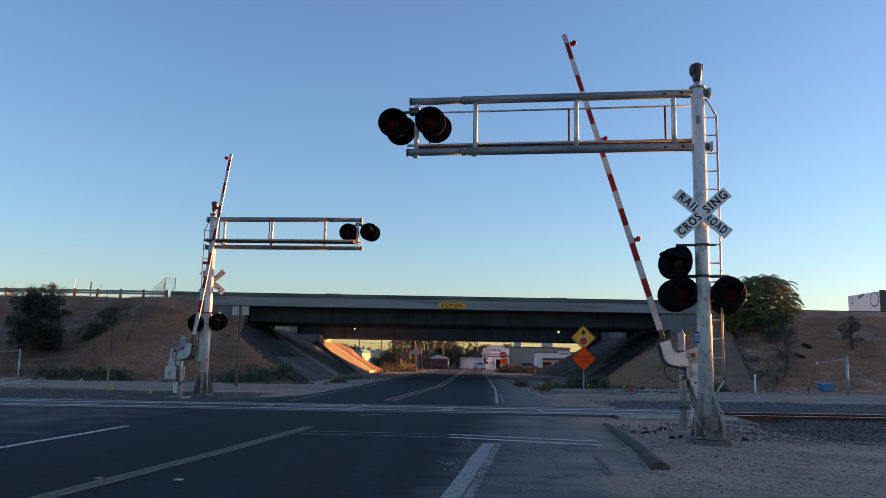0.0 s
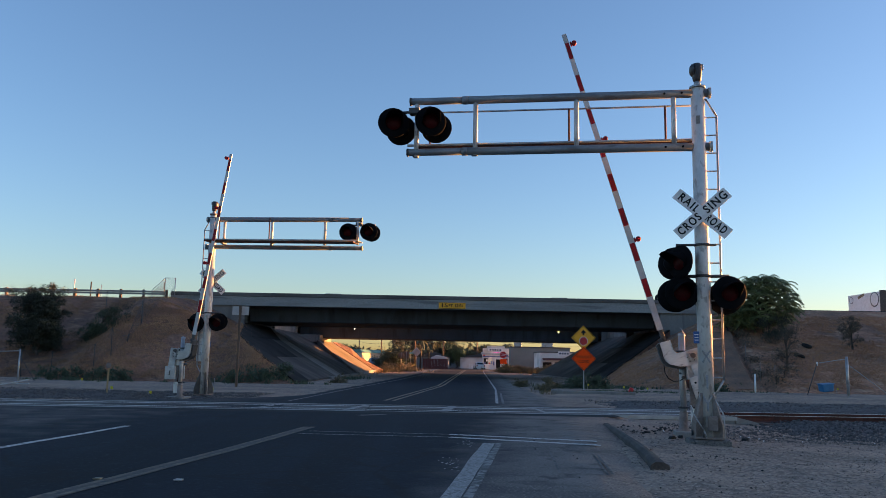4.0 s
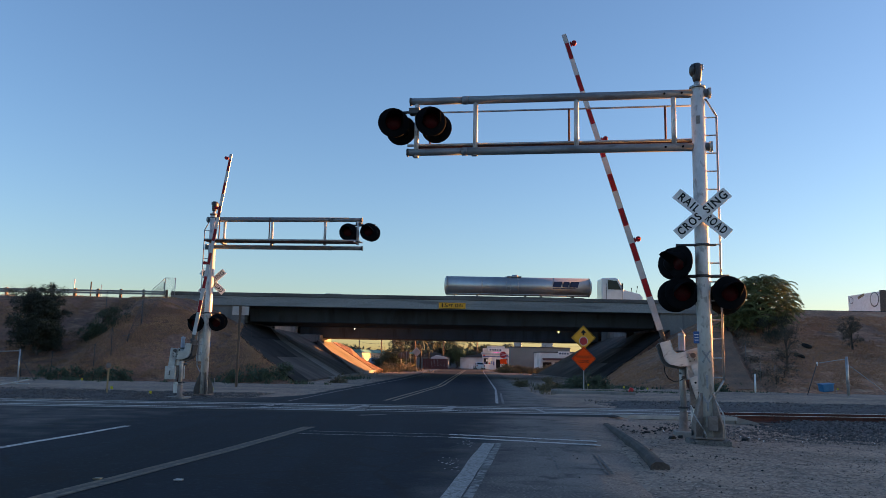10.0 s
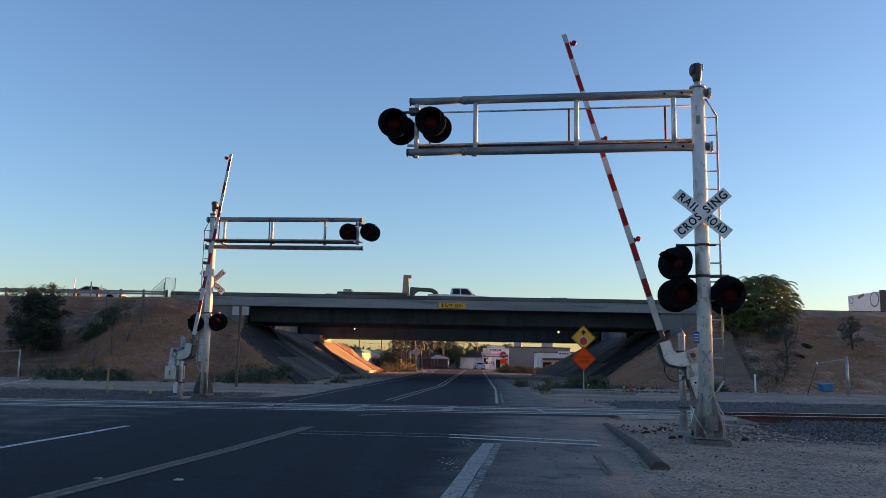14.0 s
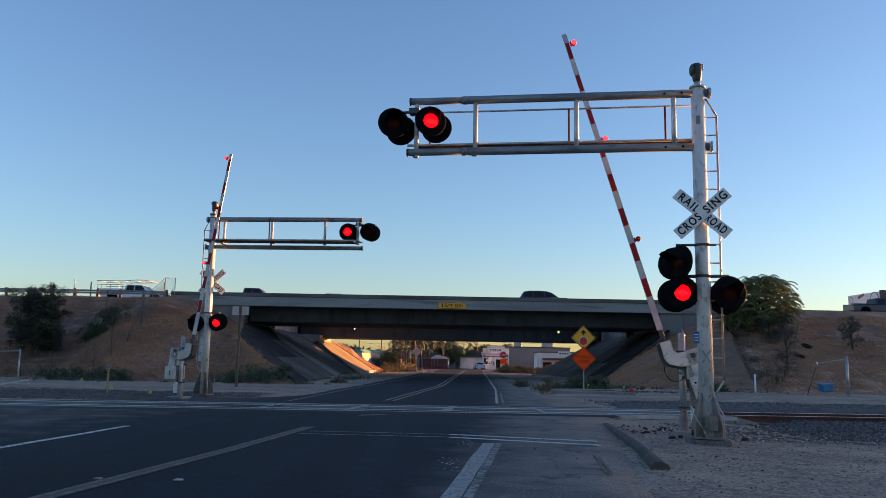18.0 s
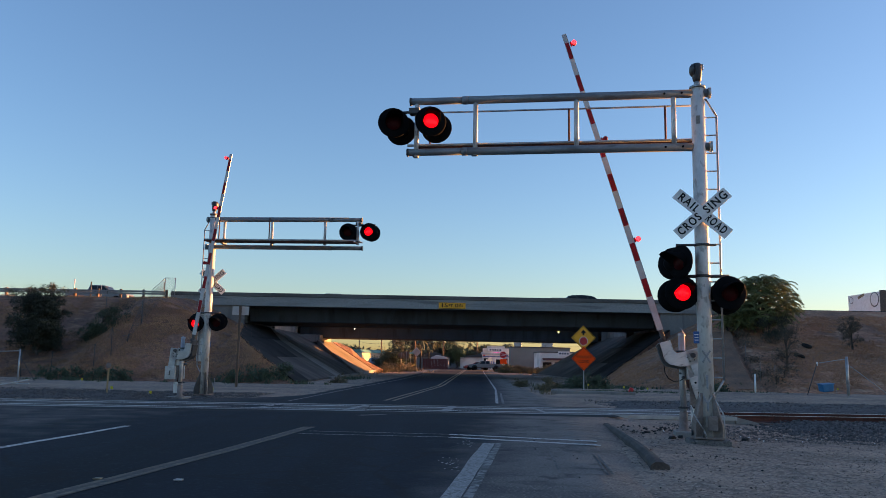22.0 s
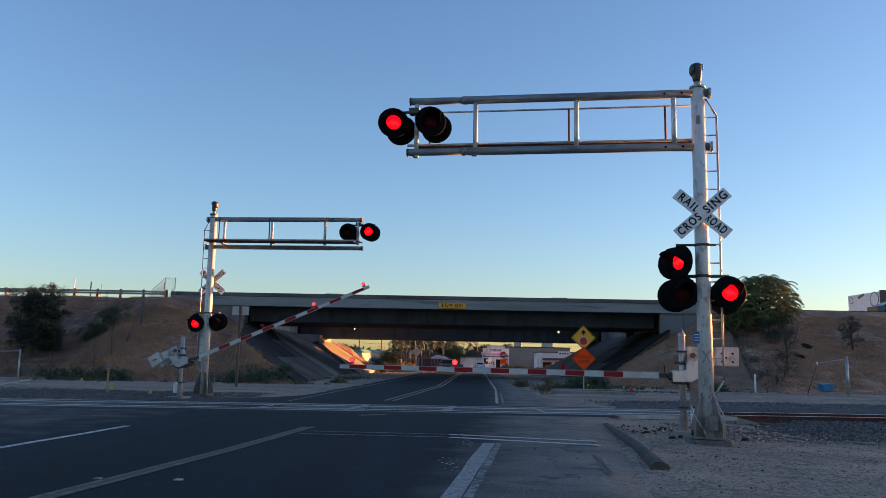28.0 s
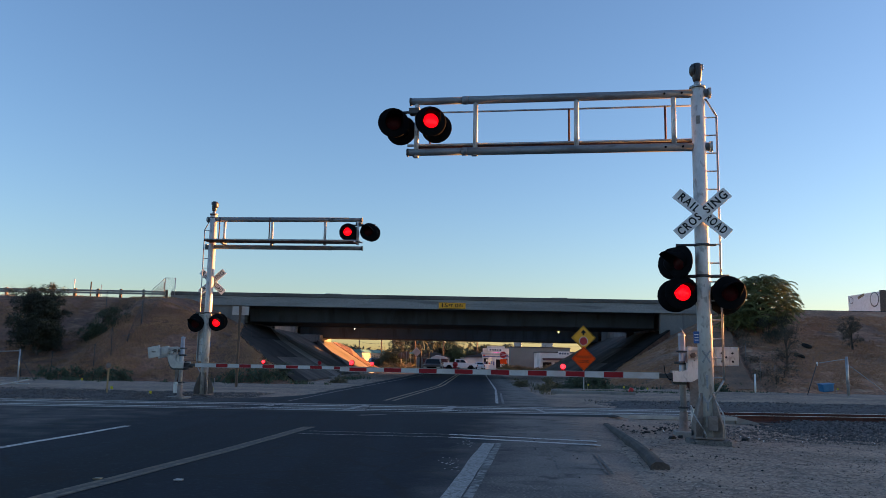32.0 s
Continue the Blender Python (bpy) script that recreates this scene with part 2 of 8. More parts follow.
M["crossing_paint"] = worn("crossing_paint", (0.36, 0.355, 0.345), (0.11, 0.105, 0.10), 0.52, 10)
M["patch_asphalt"] = mat("patch_asphalt", (0.012, 0.015, 0.020), (0.020, 0.023, 0.028), 0.8, 0.9, spec=0.2, bump=0.004, bscale=60, fine=0.5, dirt=(0.034, 0.034, 0.036), dscale=1.2, damount=0.6)
M["tar"] = mat("tar", (0.020, 0.020, 0.021), rough=0.7, spec=0.2)
M["dark_metal"] = mat("dark_metal", (0.07, 0.072, 0.075), (0.045, 0.046, 0.05), 5, 0.5, 0.4, fine=0.2)
M["lens"] = mat("lens", (0.042, 0.0025, 0.004), (0.028, 0.0018, 0.003), 30, 0.4, fine=0.3, bscale=120, spec=0.08)
M["bulb"] = glow("bulb", (1.0, 0.003, 0.004), 0.8, (0.1, 0.004, 0.004))
M["arm_bulb"] = glow("arm_bulb", (1.0, 0.012, 0.014), 2.4, (0.1, 0.004, 0.004))
for k in ("bulb", "arm_bulb"):
    nt = M[k].node_tree
    vo, mr = nt.nodes.new("ShaderNodeTexVoronoi"), nt.nodes.new("ShaderNodeMapRange")
    vo.inputs["Scale"].default_value, vo.inputs["Randomness"].default_value = 42.0, 0.35
    mr.inputs[1].default_value, mr.inputs[2].default_value = 0.25, 0.55
    top = nt.nodes["Principled BSDF"].inputs["Emission Strength"].default_value
    mr.inputs[3].default_value, mr.inputs[4].default_value = 1.5 * top, 0.30 * top
    tc = nt.nodes.new("ShaderNodeTexCoord")
    nt.links.new(tc.outputs["Object"], vo.inputs["Vector"])
    nt.links.new(vo.outputs["Distance"], mr.inputs[0])
    nt.links.new(mr.outputs[0], nt.nodes["Principled BSDF"].inputs["Emission Strength"])
M["arm_red"] = mat("arm_red", (0.31, 0.012, 0.020), (0.25, 0.010, 0.016), 3, 0.55, fine=0.1, spec=0.2)
M["arm_white"] = mat("arm_white", (0.52, 0.53, 0.54), (0.44, 0.45, 0.46), 3, 0.45, fine=0.08, dirt=(0.35, 0.33, 0.31), dscale=3, damount=0.5)
M["sign_white"] = mat("sign_white", (0.78, 0.78, 0.78), (0.70, 0.70, 0.70), 3, 0.5, fine=0.05, dirt=(0.5, 0.49, 0.47), dscale=4, damount=0.4)
M["sign_back"] = mat("sign_back", (0.42, 0.43, 0.43), (0.36, 0.36, 0.37), 3, 0.5, 0.4, fine=0.1)
M["sign_black"] = mat("sign_black", (0.012, 0.012, 0.013), rough=0.55, spec=0.2)
M["sign_yellow"] = mat("sign_yellow", (0.82, 0.37, 0.012), (0.74, 0.33, 0.012), 3, 0.5, fine=0.08)
M["sign_orange"] = mat("sign_orange", (1.0, 0.085, 0.007), (1.0, 0.08, 0.006), 3, 0.75, fine=0.06, spec=0.15)
M["sign_red"] = mat("sign_red", (0.50, 0.02, 0.025), (0.42, 0.018, 0.02), 3, 0.5, fine=0.08)
M["wood"] = mat("wood", (0.15, 0.095, 0.065), (0.09, 0.058, 0.042), 4, 0.85, bump=0.004, bscale=30, fine=0.3, stretch=(6, 6, 0.6))
M["new_wood"] = mat("new_wood", (0.42, 0.27, 0.13), (0.32, 0.20, 0.10), 4, 0.8, fine=0.2, stretch=(6, 6, 0.6))
M["log"] = mat("log", (0.080, 0.069, 0.062), (0.048, 0.042, 0.038), 3, 0.9, bump=0.008, bscale=30, fine=0.35)
M["brushed_gray"] = mat("brushed_gray", (0.30, 0.31, 0.33), (0.22, 0.23, 0.245), 9, 0.6, fine=0.25)
M["blue"] = mat("blue", (0.03, 0.10, 0.30), (0.025, 0.08, 0.24), 3, 0.5)
M["bucket"] = mat("bucket", (0.012, 0.16, 0.33), (0.010, 0.12, 0.26), 3, 0.5)
M["yellow_tag"] = mat("yellow_tag", (0.62, 0.52, 0.02), rough=0.6)
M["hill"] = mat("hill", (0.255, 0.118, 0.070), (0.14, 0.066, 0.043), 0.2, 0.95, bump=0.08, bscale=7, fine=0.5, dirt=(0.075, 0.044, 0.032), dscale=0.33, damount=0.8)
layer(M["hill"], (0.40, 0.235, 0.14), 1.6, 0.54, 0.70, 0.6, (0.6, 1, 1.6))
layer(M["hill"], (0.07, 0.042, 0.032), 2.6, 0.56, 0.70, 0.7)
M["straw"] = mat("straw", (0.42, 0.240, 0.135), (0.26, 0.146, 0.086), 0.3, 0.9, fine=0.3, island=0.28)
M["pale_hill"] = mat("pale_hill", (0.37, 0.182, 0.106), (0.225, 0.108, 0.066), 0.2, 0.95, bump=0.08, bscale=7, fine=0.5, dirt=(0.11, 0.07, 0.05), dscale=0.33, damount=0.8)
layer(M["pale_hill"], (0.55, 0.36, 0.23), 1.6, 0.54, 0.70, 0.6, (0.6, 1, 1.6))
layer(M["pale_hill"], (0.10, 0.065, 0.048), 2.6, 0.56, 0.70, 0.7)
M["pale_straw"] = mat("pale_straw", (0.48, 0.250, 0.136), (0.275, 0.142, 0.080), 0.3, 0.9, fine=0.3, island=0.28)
M["path_dirt"] = mat("path_dirt", (0.25, 0.132, 0.080), (0.16, 0.086, 0.054), 0.8, 0.95, bump=0.03, bscale=14, fine=0.4, dirt=(0.12, 0.085, 0.065), dscale=1.1, damount=0.6)
M["golden_weed"] = mat("golden_weed", (0.17, 0.145, 0.080), (0.10, 0.088, 0.052), 0.6, 0.9, fine=0.3, island=0.5)
M["dry_weed"] = mat("dry_weed", (0.155, 0.130, 0.075), (0.092, 0.080, 0.048), 0.6, 0.9, fine=0.3, island=0.5)
M["weed"] = mat("weed", (0.068, 0.098, 0.058), (0.042, 0.064, 0.04), 0.6, 0.8, fine=0.3, island=0.4)
M["leaf"] = mat("leaf", (0.10, 0.125, 0.042), (0.062, 0.082, 0.03), 1.2, 0.6, fine=0.3, island=0.45)
M["frond_leaf"] = mat("frond_leaf", (0.19, 0.205, 0.075), (0.105, 0.125, 0.048), 1.2, 0.55, fine=0.3, island=0.5)
M["dark_leaf"] = mat("dark_leaf", (0.022, 0.032, 0.018), (0.014, 0.020, 0.012), 1.2, 0.7, fine=0.3, island=0.4)
M["olive_leaf"] = mat("olive_leaf", (0.050, 0.072, 0.034), (0.034, 0.048, 0.024), 1.2, 0.7, fine=0.3, island=0.4)
M["dry_leaf"] = mat("dry_leaf", (0.115, 0.085, 0.058), (0.075, 0.058, 0.041), 1.2, 0.8, fine=0.3, island=0.4)
M["bark"] = mat("bark", (0.085, 0.065, 0.05), (0.055, 0.042, 0.034), 6, 0.9, bump=0.01, bscale=20, fine=0.4)
M["tyre"] = mat("tyre", (0.018, 0.018, 0.019), rough=0.85, spec=0.2)
M["rim"] = mat("rim", (0.5, 0.5, 0.51), (0.4, 0.4, 0.41), 5, 0.3, 0.9, fine=0.05)
M["tank"] = mat("tank", (0.36, 0.375, 0.395), (0.32, 0.335, 0.355), 0.6, 0.36, 0.8, fine=0.0, stretch=(3, 1, 1))
M["trailer_white"] = mat("trailer_white", (0.68, 0.69, 0.70), (0.62, 0.63, 0.64), 1.0, 0.5, fine=0.05, dirt=(0.45, 0.44, 0.43), dscale=0.7, damount=0.4)
M["navy"] = mat("navy", (0.010, 0.022, 0.075), rough=0.5)
M["cargo_tan"] = mat("cargo_tan", (0.20, 0.17, 0.12), (0.15, 0.13, 0.09), 3, 0.6)
M["cargo_gray"] = mat("cargo_gray", (0.22, 0.21, 0.20), rough=0.6)
M["car_glass"] = mat("car_glass", (0.012, 0.014, 0.016), rough=0.08, fine=0.02, spec=0.35)
M["head_light"] = mat("head_light", (0.6, 0.6, 0.6), rough=0.15)
M["tail_light"] = mat("tail_light", (0.3, 0.01, 0.01), rough=0.2)


def paint(name, c):
    M[name] = mat(name, c, tuple(0.92 * x for x in c), 2, 0.32, 0.1, fine=0.03, coat=0.6)


for nm, c in (("paint_white", (0.62, 0.63, 0.64)), ("paint_silver", (0.42, 0.44, 0.46)), ("paint_steel", (0.15, 0.155, 0.16)), ("paint_gray", (0.10, 0.105, 0.11)),
              ("paint_black", (0.016, 0.017, 0.019)), ("paint_blue", (0.03, 0.06, 0.13)), ("paint_red", (0.28, 0.02, 0.02)),
              ("paint_maroon", (0.075, 0.018, 0.022)), ("paint_tan", (0.30, 0.17, 0.09)), ("paint_green", (0.010, 0.022, 0.014))):
    paint(nm, c)


# ---- mesh helpers ----
class Mesh:
    """Collects shapes into one bmesh."""

    def __init__(self):
        self.bm = bmesh.new()

    def _add(self, verts, faces, smooth=False):
        vs = [self.bm.verts.new(v) for v in verts]
        for f in faces:
            try:
                self.bm.faces.new([vs[i] for i in f]).smooth = smooth
            except ValueError:
                pass
        return self

    def box(self, c, s, m=None, bevel=0.0):
        sx, sy, sz = (0.5 * x for x in s)
        if bevel:
            t = bmesh.new()
            bmesh.ops.create_cube(t, size=1.0)
            bmesh.ops.scale(t, vec=s, verts=t.verts)
            bmesh.ops.bevel(t, geom=t.edges[:], offset=bevel, segments=2, affect="EDGES", profile=0.6)
            t.verts.ensure_lookup_table()
            vs = [Vector(c) + ((m.to_3x3() @ v.co) if m else v.co) for v in t.verts]
            fs = [[v.index for v in f.verts] for f in t.faces]
            t.free()
            return self._add(vs, fs)
        vs = [Vector((x, y, z)) for z in (-sz, sz) for y in (-sy, sy) for x in (-sx, sx)]
        vs = [Vector(c) + ((m.to_3x3() @ v) if m else v) for v in vs]
        return self._add(vs, [(0, 2, 3, 1), (4, 5, 7, 6), (0, 1, 5, 4), (2, 6, 7, 3), (0, 4, 6, 2), (1, 3, 7, 5)])

    def cyl(self, p0, p1, r0, r1=None, n=16, caps=True):
        r1 = r0 if r1 is None else r1
        p0, p1 = Vector(p0), Vector(p1)
        q = (p1 - p0).to_track_quat("Z", "Y")
        ring = [Vector((math.cos(2 * math.pi * i / n), math.sin(2 * math.pi * i / n), 0)) for i in range(n)]
        vs = [p0 + q @ (v * r0) for v in ring] + [p1 + q @ (v * r1) for v in ring]
        base = len(self.bm.verts)
        self._add(vs, [(i, (i + 1) % n, n + (i + 1) % n, n + i) for i in range(n)], True)
        if caps:
            self.bm.verts.ensure_lookup_table()
            for k, rev in ((0, True), (n, False)):
                loop = [self.bm.verts[base + k + i] for i in range(n)]
                self.bm.faces.new(loop[::-1] if rev else loop)
        return self

    def tube(self, pts, r, n=8):
        for a, b in zip(pts, pts[1:]):
            self.cyl(a, b, r, n=n)
        return self

    def lathe(self, profile, o=(0, 0, 0), axis="Z", n=24):
        """Spins a profile of (radius, height) about an axis through o."""
        vs, fs = [], []
        k = len(profile)
        for i in range(n):
            a = 2 * math.pi * i / n
            for r, h in profile:
                p = Vector((r * math.cos(a), r * math.sin(a), h))
                if axis == "Y":
                    p = Vector((p.x, p.z, p.y))
                elif axis == "X":
                    p = Vector((p.z, p.x, p.y))
                vs.append(Vector(o) + p)
        for i in range(n):
            j = (i + 1) % n
            for q in range(k - 1):
                fs.append((i * k + q, j * k + q, j * k + q + 1, i * k + q + 1))
        self._add(vs, fs, True)
        return self

    def prism(self, poly, a, b, plane="XZ"):
        """Pushes a polygon out between a and b across its plane."""
        def put(p, d):
            return {"XZ": (p[0], d, p[1]), "XY": (p[0], p[1], d), "YZ": (d, p[0], p[1])}[plane]
        n = len(poly)
        vs = [put(p, a) for p in poly] + [put(p, b) for p in poly]
        return self._add(vs, [tuple(range(n))[::-1], tuple(range(n, 2 * n))] + [(i, (i + 1) % n, n + (i + 1) % n, n + i) for i in range(n)])

    def moved(self, m):
        bmesh.ops.transform(self.bm, matrix=m, verts=self.bm.verts)
        return self

    def bevel(self, w, seg=2, angle=30):
        bmesh.ops.remove_doubles(self.bm, verts=self.bm.verts, dist=1e-5)
        es = [e for e in self.bm.edges if len(e.link_faces) == 2 and e.calc_face_angle(0) > radians(angle)]
        bmesh.ops.bevel(self.bm, geom=es, offset=w, segments=seg, affect="EDGES", profile=0.6)
        return self

    def data(self, name, material):
        bmesh.ops.recalc_face_normals(self.bm, faces=self.bm.faces)
        me = bpy.data.meshes.new(name)
        self.bm.to_mesh(me)
        self.bm.free()
        me.materials.append(material)
        return me


def part(name, shape, material, parent, label=""):
    ob = new(name, shape.data(name, material))
    ob.parent = parent
    return tagged(ob, label)


def raw(name, verts, faces, material, parent=None, smooth=False):
    me = bpy.data.meshes.new(name)
    me.from_pydata(verts, [], faces)
    me.materials.append(material)
    if smooth:
        me.polygons.foreach_set("use_smooth", [True] * len(me.polygons))
    ob = new(name, me)
    ob.parent = parent
    return ob


def thing(name, label, category, m=None, group="", kind=""):
    ob = new(name)
    ob.empty_display_size = 0.2
    if m is not None:
        ob.matrix_basis = m
    return tagged(ob, label, category, group, kind)


def words(body, size, material, name, parent, m, label="", spread=1.0, width=None, bold=0.0):
    """Raised letters in the built-in font, made into a mesh."""
    cu = bpy.data.curves.new(name, "FONT")
    cu.body, cu.size, cu.align_x, cu.align_y = body, size, "CENTER", "CENTER"
    cu.extrude, cu.space_character, cu.offset = 0.002, spread, bold
    cu.resolution_u = 3
    tmp = bpy.data.objects.new(name, cu)
    scene.collection.objects.link(tmp)
    bpy.context.view_layer.update()
    me = bpy.data.meshes.new_from_object(tmp.evaluated_get(bpy.context.evaluated_depsgraph_get()))
    bpy.data.objects.remove(tmp)
    me.materials.clear()
    me.materials.append(material)
    xs = [v.co.x for v in me.vertices]
    k = width / max(1e-6, max(xs) - min(xs)) if width else 1.0
    me.transform(m @ Matrix.Diagonal((k, 1, 1, 1)))
    ob = new(name, me)
    ob.parent = parent
    return tagged(ob, label)


def curve_at(table, y):
    ys = [a for a, _ in table]
    xs = [b for _, b in table]
    return float(np.interp(y, ys, xs))


def smooth_noise(x, y, s, seed=0.0):
    return noise.noise(Vector((x * s, y * s, seed)))
# ---- the ground: one sheet to the horizon ----
def track_y(x):
    return 22.15 + 0.028 * x


def stretch_axis(lo, hi, step, far_lo, far_hi, grow=1.35):
    xs = list(np.arange(lo, hi + 1e-6, step))
    d, v = step, hi
    while v < far_hi:
        d *= grow
        v += d
        xs.append(v)
    d, v = step, lo
    while v > far_lo:
        d *= grow
        v -= d
        xs.insert(0, v)
    return xs


# half-axes of the roadway: middle line, lane edges and the ragged edges of the asphalt
MID = [(-20, -7.0), (7.4, -3.63), (11.4, -3.02), (15.5, -2.54), (26.4, -1.68), (43.6, 0.0), (119, 3.43), (420, 17.0)]
EDGE_R = [(-20, -4.1), (7.8, 0.05), (13.2, 0.76), (25.9, 1.94), (38.9, 2.8), (104, 5.8), (420, 20.4)]
EDGE_L = [(-20, -9.2), (11.2, -6.14), (15, -5.87), (24.9, -4.75), (33.8, -4.3), (56, -2.9), (105, -0.6), (420, 13.2)]
PAVE_R = [(-20, 0.9), (8, 2.5), (12.9, 3.25), (17.4, 4.2), (20.5, 5.2), (25, 5.0), (32.8, 4.0), (49.9, 4.6), (82.7, 6.6), (120, 8.0), (420, 22)]
PAVE_L = [(-20, -16), (8, -14), (20, -13.4), (23, -11.5), (26, -6.5), (29.2, -5.0), (56, -3.6), (105, -1.6), (420, 12.2)]


def ground_z(x, y):
    z = -0.055 + 0.035 * smooth_noise(x, y, 0.9) + 0.02 * smooth_noise(x, y, 3.1, 5.0)
    d = abs(y - track_y(x))
    side = max(0.0, min(1.0, (x - 4.5) / 4.0)) + max(0.0, min(1.0, (-13.5 - x) / 4.0))
    if d < 16:
        z -= 0.16 * side * max(0.0, 1 - max(0.0, d - 5.0) / 6.0)
    if PAVE_CLEAR(x, y):
        z = -0.09
    return z


def PAVE_CLEAR(x, y):
    return curve_at(PAVE_L, y) + 0.45 < x < curve_at(PAVE_R, y) - 0.45


gx = stretch_axis(-26, 30, 0.4, -2600, 2600)
gy = stretch_axis(4, 50, 0.4, -600, 3200)
gv = [(x, y, ground_z(x, y) if -60 < x < 60 and -20 < y < 140 else -0.09) for y in gy for x in gx]
w = len(gx)
gf = [(j * w + i, j * w + i + 1, (j + 1) * w + i + 1, (j + 1) * w + i) for j in range(len(gy) - 1) for i in range(w - 1)]
tagged(raw("ground", gv, gf, M["dirt"], smooth=True), "bare brown dirt ground beside the road", "ground", kind="structure")


def strip(name, left, right, y0, y1, step, z, material, across=6, wobble=0.0, parent=None):
    """A ribbon that follows two lines along the road."""
    ys = list(np.arange(y0, min(y1, 70), step)) + list(np.arange(max(70, y0), y1 + 0.1, step * 6)) if y1 > 70 else list(np.arange(y0, y1 + step * 0.5, step))
    vs, fs = [], []
    for y in ys:
        a, b = left(y), right(y)
        a += wobble * smooth_noise(a, y, 0.8, 2.0) + 0.4 * wobble * smooth_noise(a, y, 3.3, 3.0)
        b += wobble * smooth_noise(b, y, 0.8, 9.0) + 0.4 * wobble * smooth_noise(b, y, 3.3, 7.0)
        for i in range(across + 1):
            x = a + (b - a) * i / across
            vs.append((x, y, z))
    k = across + 1
    for j in range(len(ys) - 1):
        for i in range(across):
            fs.append((j * k + i, j * k + i + 1, (j + 1) * k + i + 1, (j + 1) * k + i))
    return raw(name, vs, fs, material, parent)


road = strip("road", lambda y: curve_at(PAVE_L, y), lambda y: curve_at(PAVE_R, y), -20, 420, 0.35, 0.0, M["asphalt"], 40, 0.2)
side = road.data.attributes.new("side", "FLOAT", "POINT")
for v in road.data.vertices:
    # the shoulder sinks into the dirt; the far lane's outer edge is older asphalt
    over = v.co.x - curve_at(EDGE_R, v.co.y)
    old = min(-0.05, 0.30 * (curve_at(EDGE_L, v.co.y) - 0.3 - v.co.x) - 0.6)
    side.data[v.index].value = max(over, old)
    gap = curve_at(PAVE_R, v.co.y) - v.co.x
    if gap < 1.0 and 4 < v.co.y < 22:
        v.co.z -= 0.13 * (1.0 - max(-0.2, gap)) ** 2
tagged(road, "dark worn asphalt road running under the overpass", "road", kind="structure")


def line(name, table, off, width, y0, y1, material, z=0.005, step=0.5):
    return strip(name, lambda y: curve_at(table, y) + off - width / 2, lambda y: curve_at(table, y) + off + width / 2, y0, y1, step, z, material, 1, 0.02, road)


line("edge_line", EDGE_R, 0.07, 0.20, -5, 13.2, M["edge_paint"])
line("edge_line", EDGE_R, 0.235, 0.10, -5, 13.2, M["faded_line"])
line("edge_line", EDGE_R, -0.08, 0.10, 25.6, 120, M["white_line"])
line("edge_line", EDGE_R, 0.12, 0.08, 25.6, 34, M["faded_line"])
line("edge_line", EDGE_L, 0.0, 0.13, -5, 15.1, M["stop_paint"])
line("edge_line", EDGE_L, 0.0, 0.10, 24.9, 110, M["faded_line"])
line("centre_band", MID, 0.0, 0.24, -8, 15.5, M["worn_band"], 0.004)
line("centre_line", MID, -0.075, 0.075, -8, 15.6, M["old_yellow"], 0.007)
line("centre_line", MID, 0.075, 0.075, -8, 15.4, M["old_yellow"], 0.007)
line("centre_line", MID, -0.14, 0.12, 26.2, 130, M["yellow_line"])
line("centre_line", MID, 0.14, 0.12, 26.2, 130, M["yellow_line"])


def bar(name, p, q, width, material, z=0.006, parent=None):
    """A painted bar between two points of the roadway."""
    a, b = Vector((*p, z)), Vector((*q, z))
    s = (b - a).cross(Vector((0, 0, 1))).normalized() * width / 2
    k = 24
    vs = []
    for i in range(k + 1):
        c = a.lerp(b, i / k)
        o = 0.02 * smooth_noise(c.x, c.y, 5, 1)
        vs += [tuple(c - s * (1 + 6 * o)), tuple(c + s * (1 - 6 * o))]
    return raw(name, vs, [(2 * i, 2 * i + 1, 2 * i + 3, 2 * i + 2) for i in range(k)], material, parent or road)


bar("stop_line", (0.18, 14.43), (2.70, 13.62), 0.16, M["stop_paint"])
bar("stop_line", (0.18, 13.90), (2.63, 12.97), 0.16, M["stop_paint"])
bar("stop_line", (-2.40, 14.60), (0.18, 14.43), 0.10, M["thin_paint"])
bar("stop_line", (-2.50, 14.06), (0.18, 13.90), 0.10, M["thin_paint"])
bar("stop_line", (-1.95, 18.95), (-1.35, 19.45), 0.22, M["thin_paint"])
for px, py, mt in ((-3.62, 8.53, "cargo_tan"), (-2.77, 8.55, "sign_back")):
    mk = Mesh().box((px, py, 0.010), (0.085, 0.07, 0.016), pose(0, 0, 0, 0, 0, -8), 0.006)
    part("road_marker", mk, M[mt], road, "worn raised pavement marker")

# cracks sealed with tar, thin and dark, and a few scratches of spilled paint
rs = random.Random(4)
for a, b in (((0.55, 13.4), (0.2, 12.2)), ((1.9, 9.2), (3.0, 8.6))):
    pts = [Vector((a[0] + (b[0] - a[0]) * i / 14 + rs.uniform(-0.05, 0.05), a[1] + (b[1] - a[1]) * i / 14, 0.007)) for i in range(15)]
    vs = [tuple(p + Vector((s * rs.uniform(0.003, 0.010), 0, 0))) for p in pts for s in (-1, 1)]
    raw("tar_seam", vs, [(2 * i, 2 * i + 1, 2 * i + 3, 2 * i + 2) for i in range(14)], M["tar"], road)
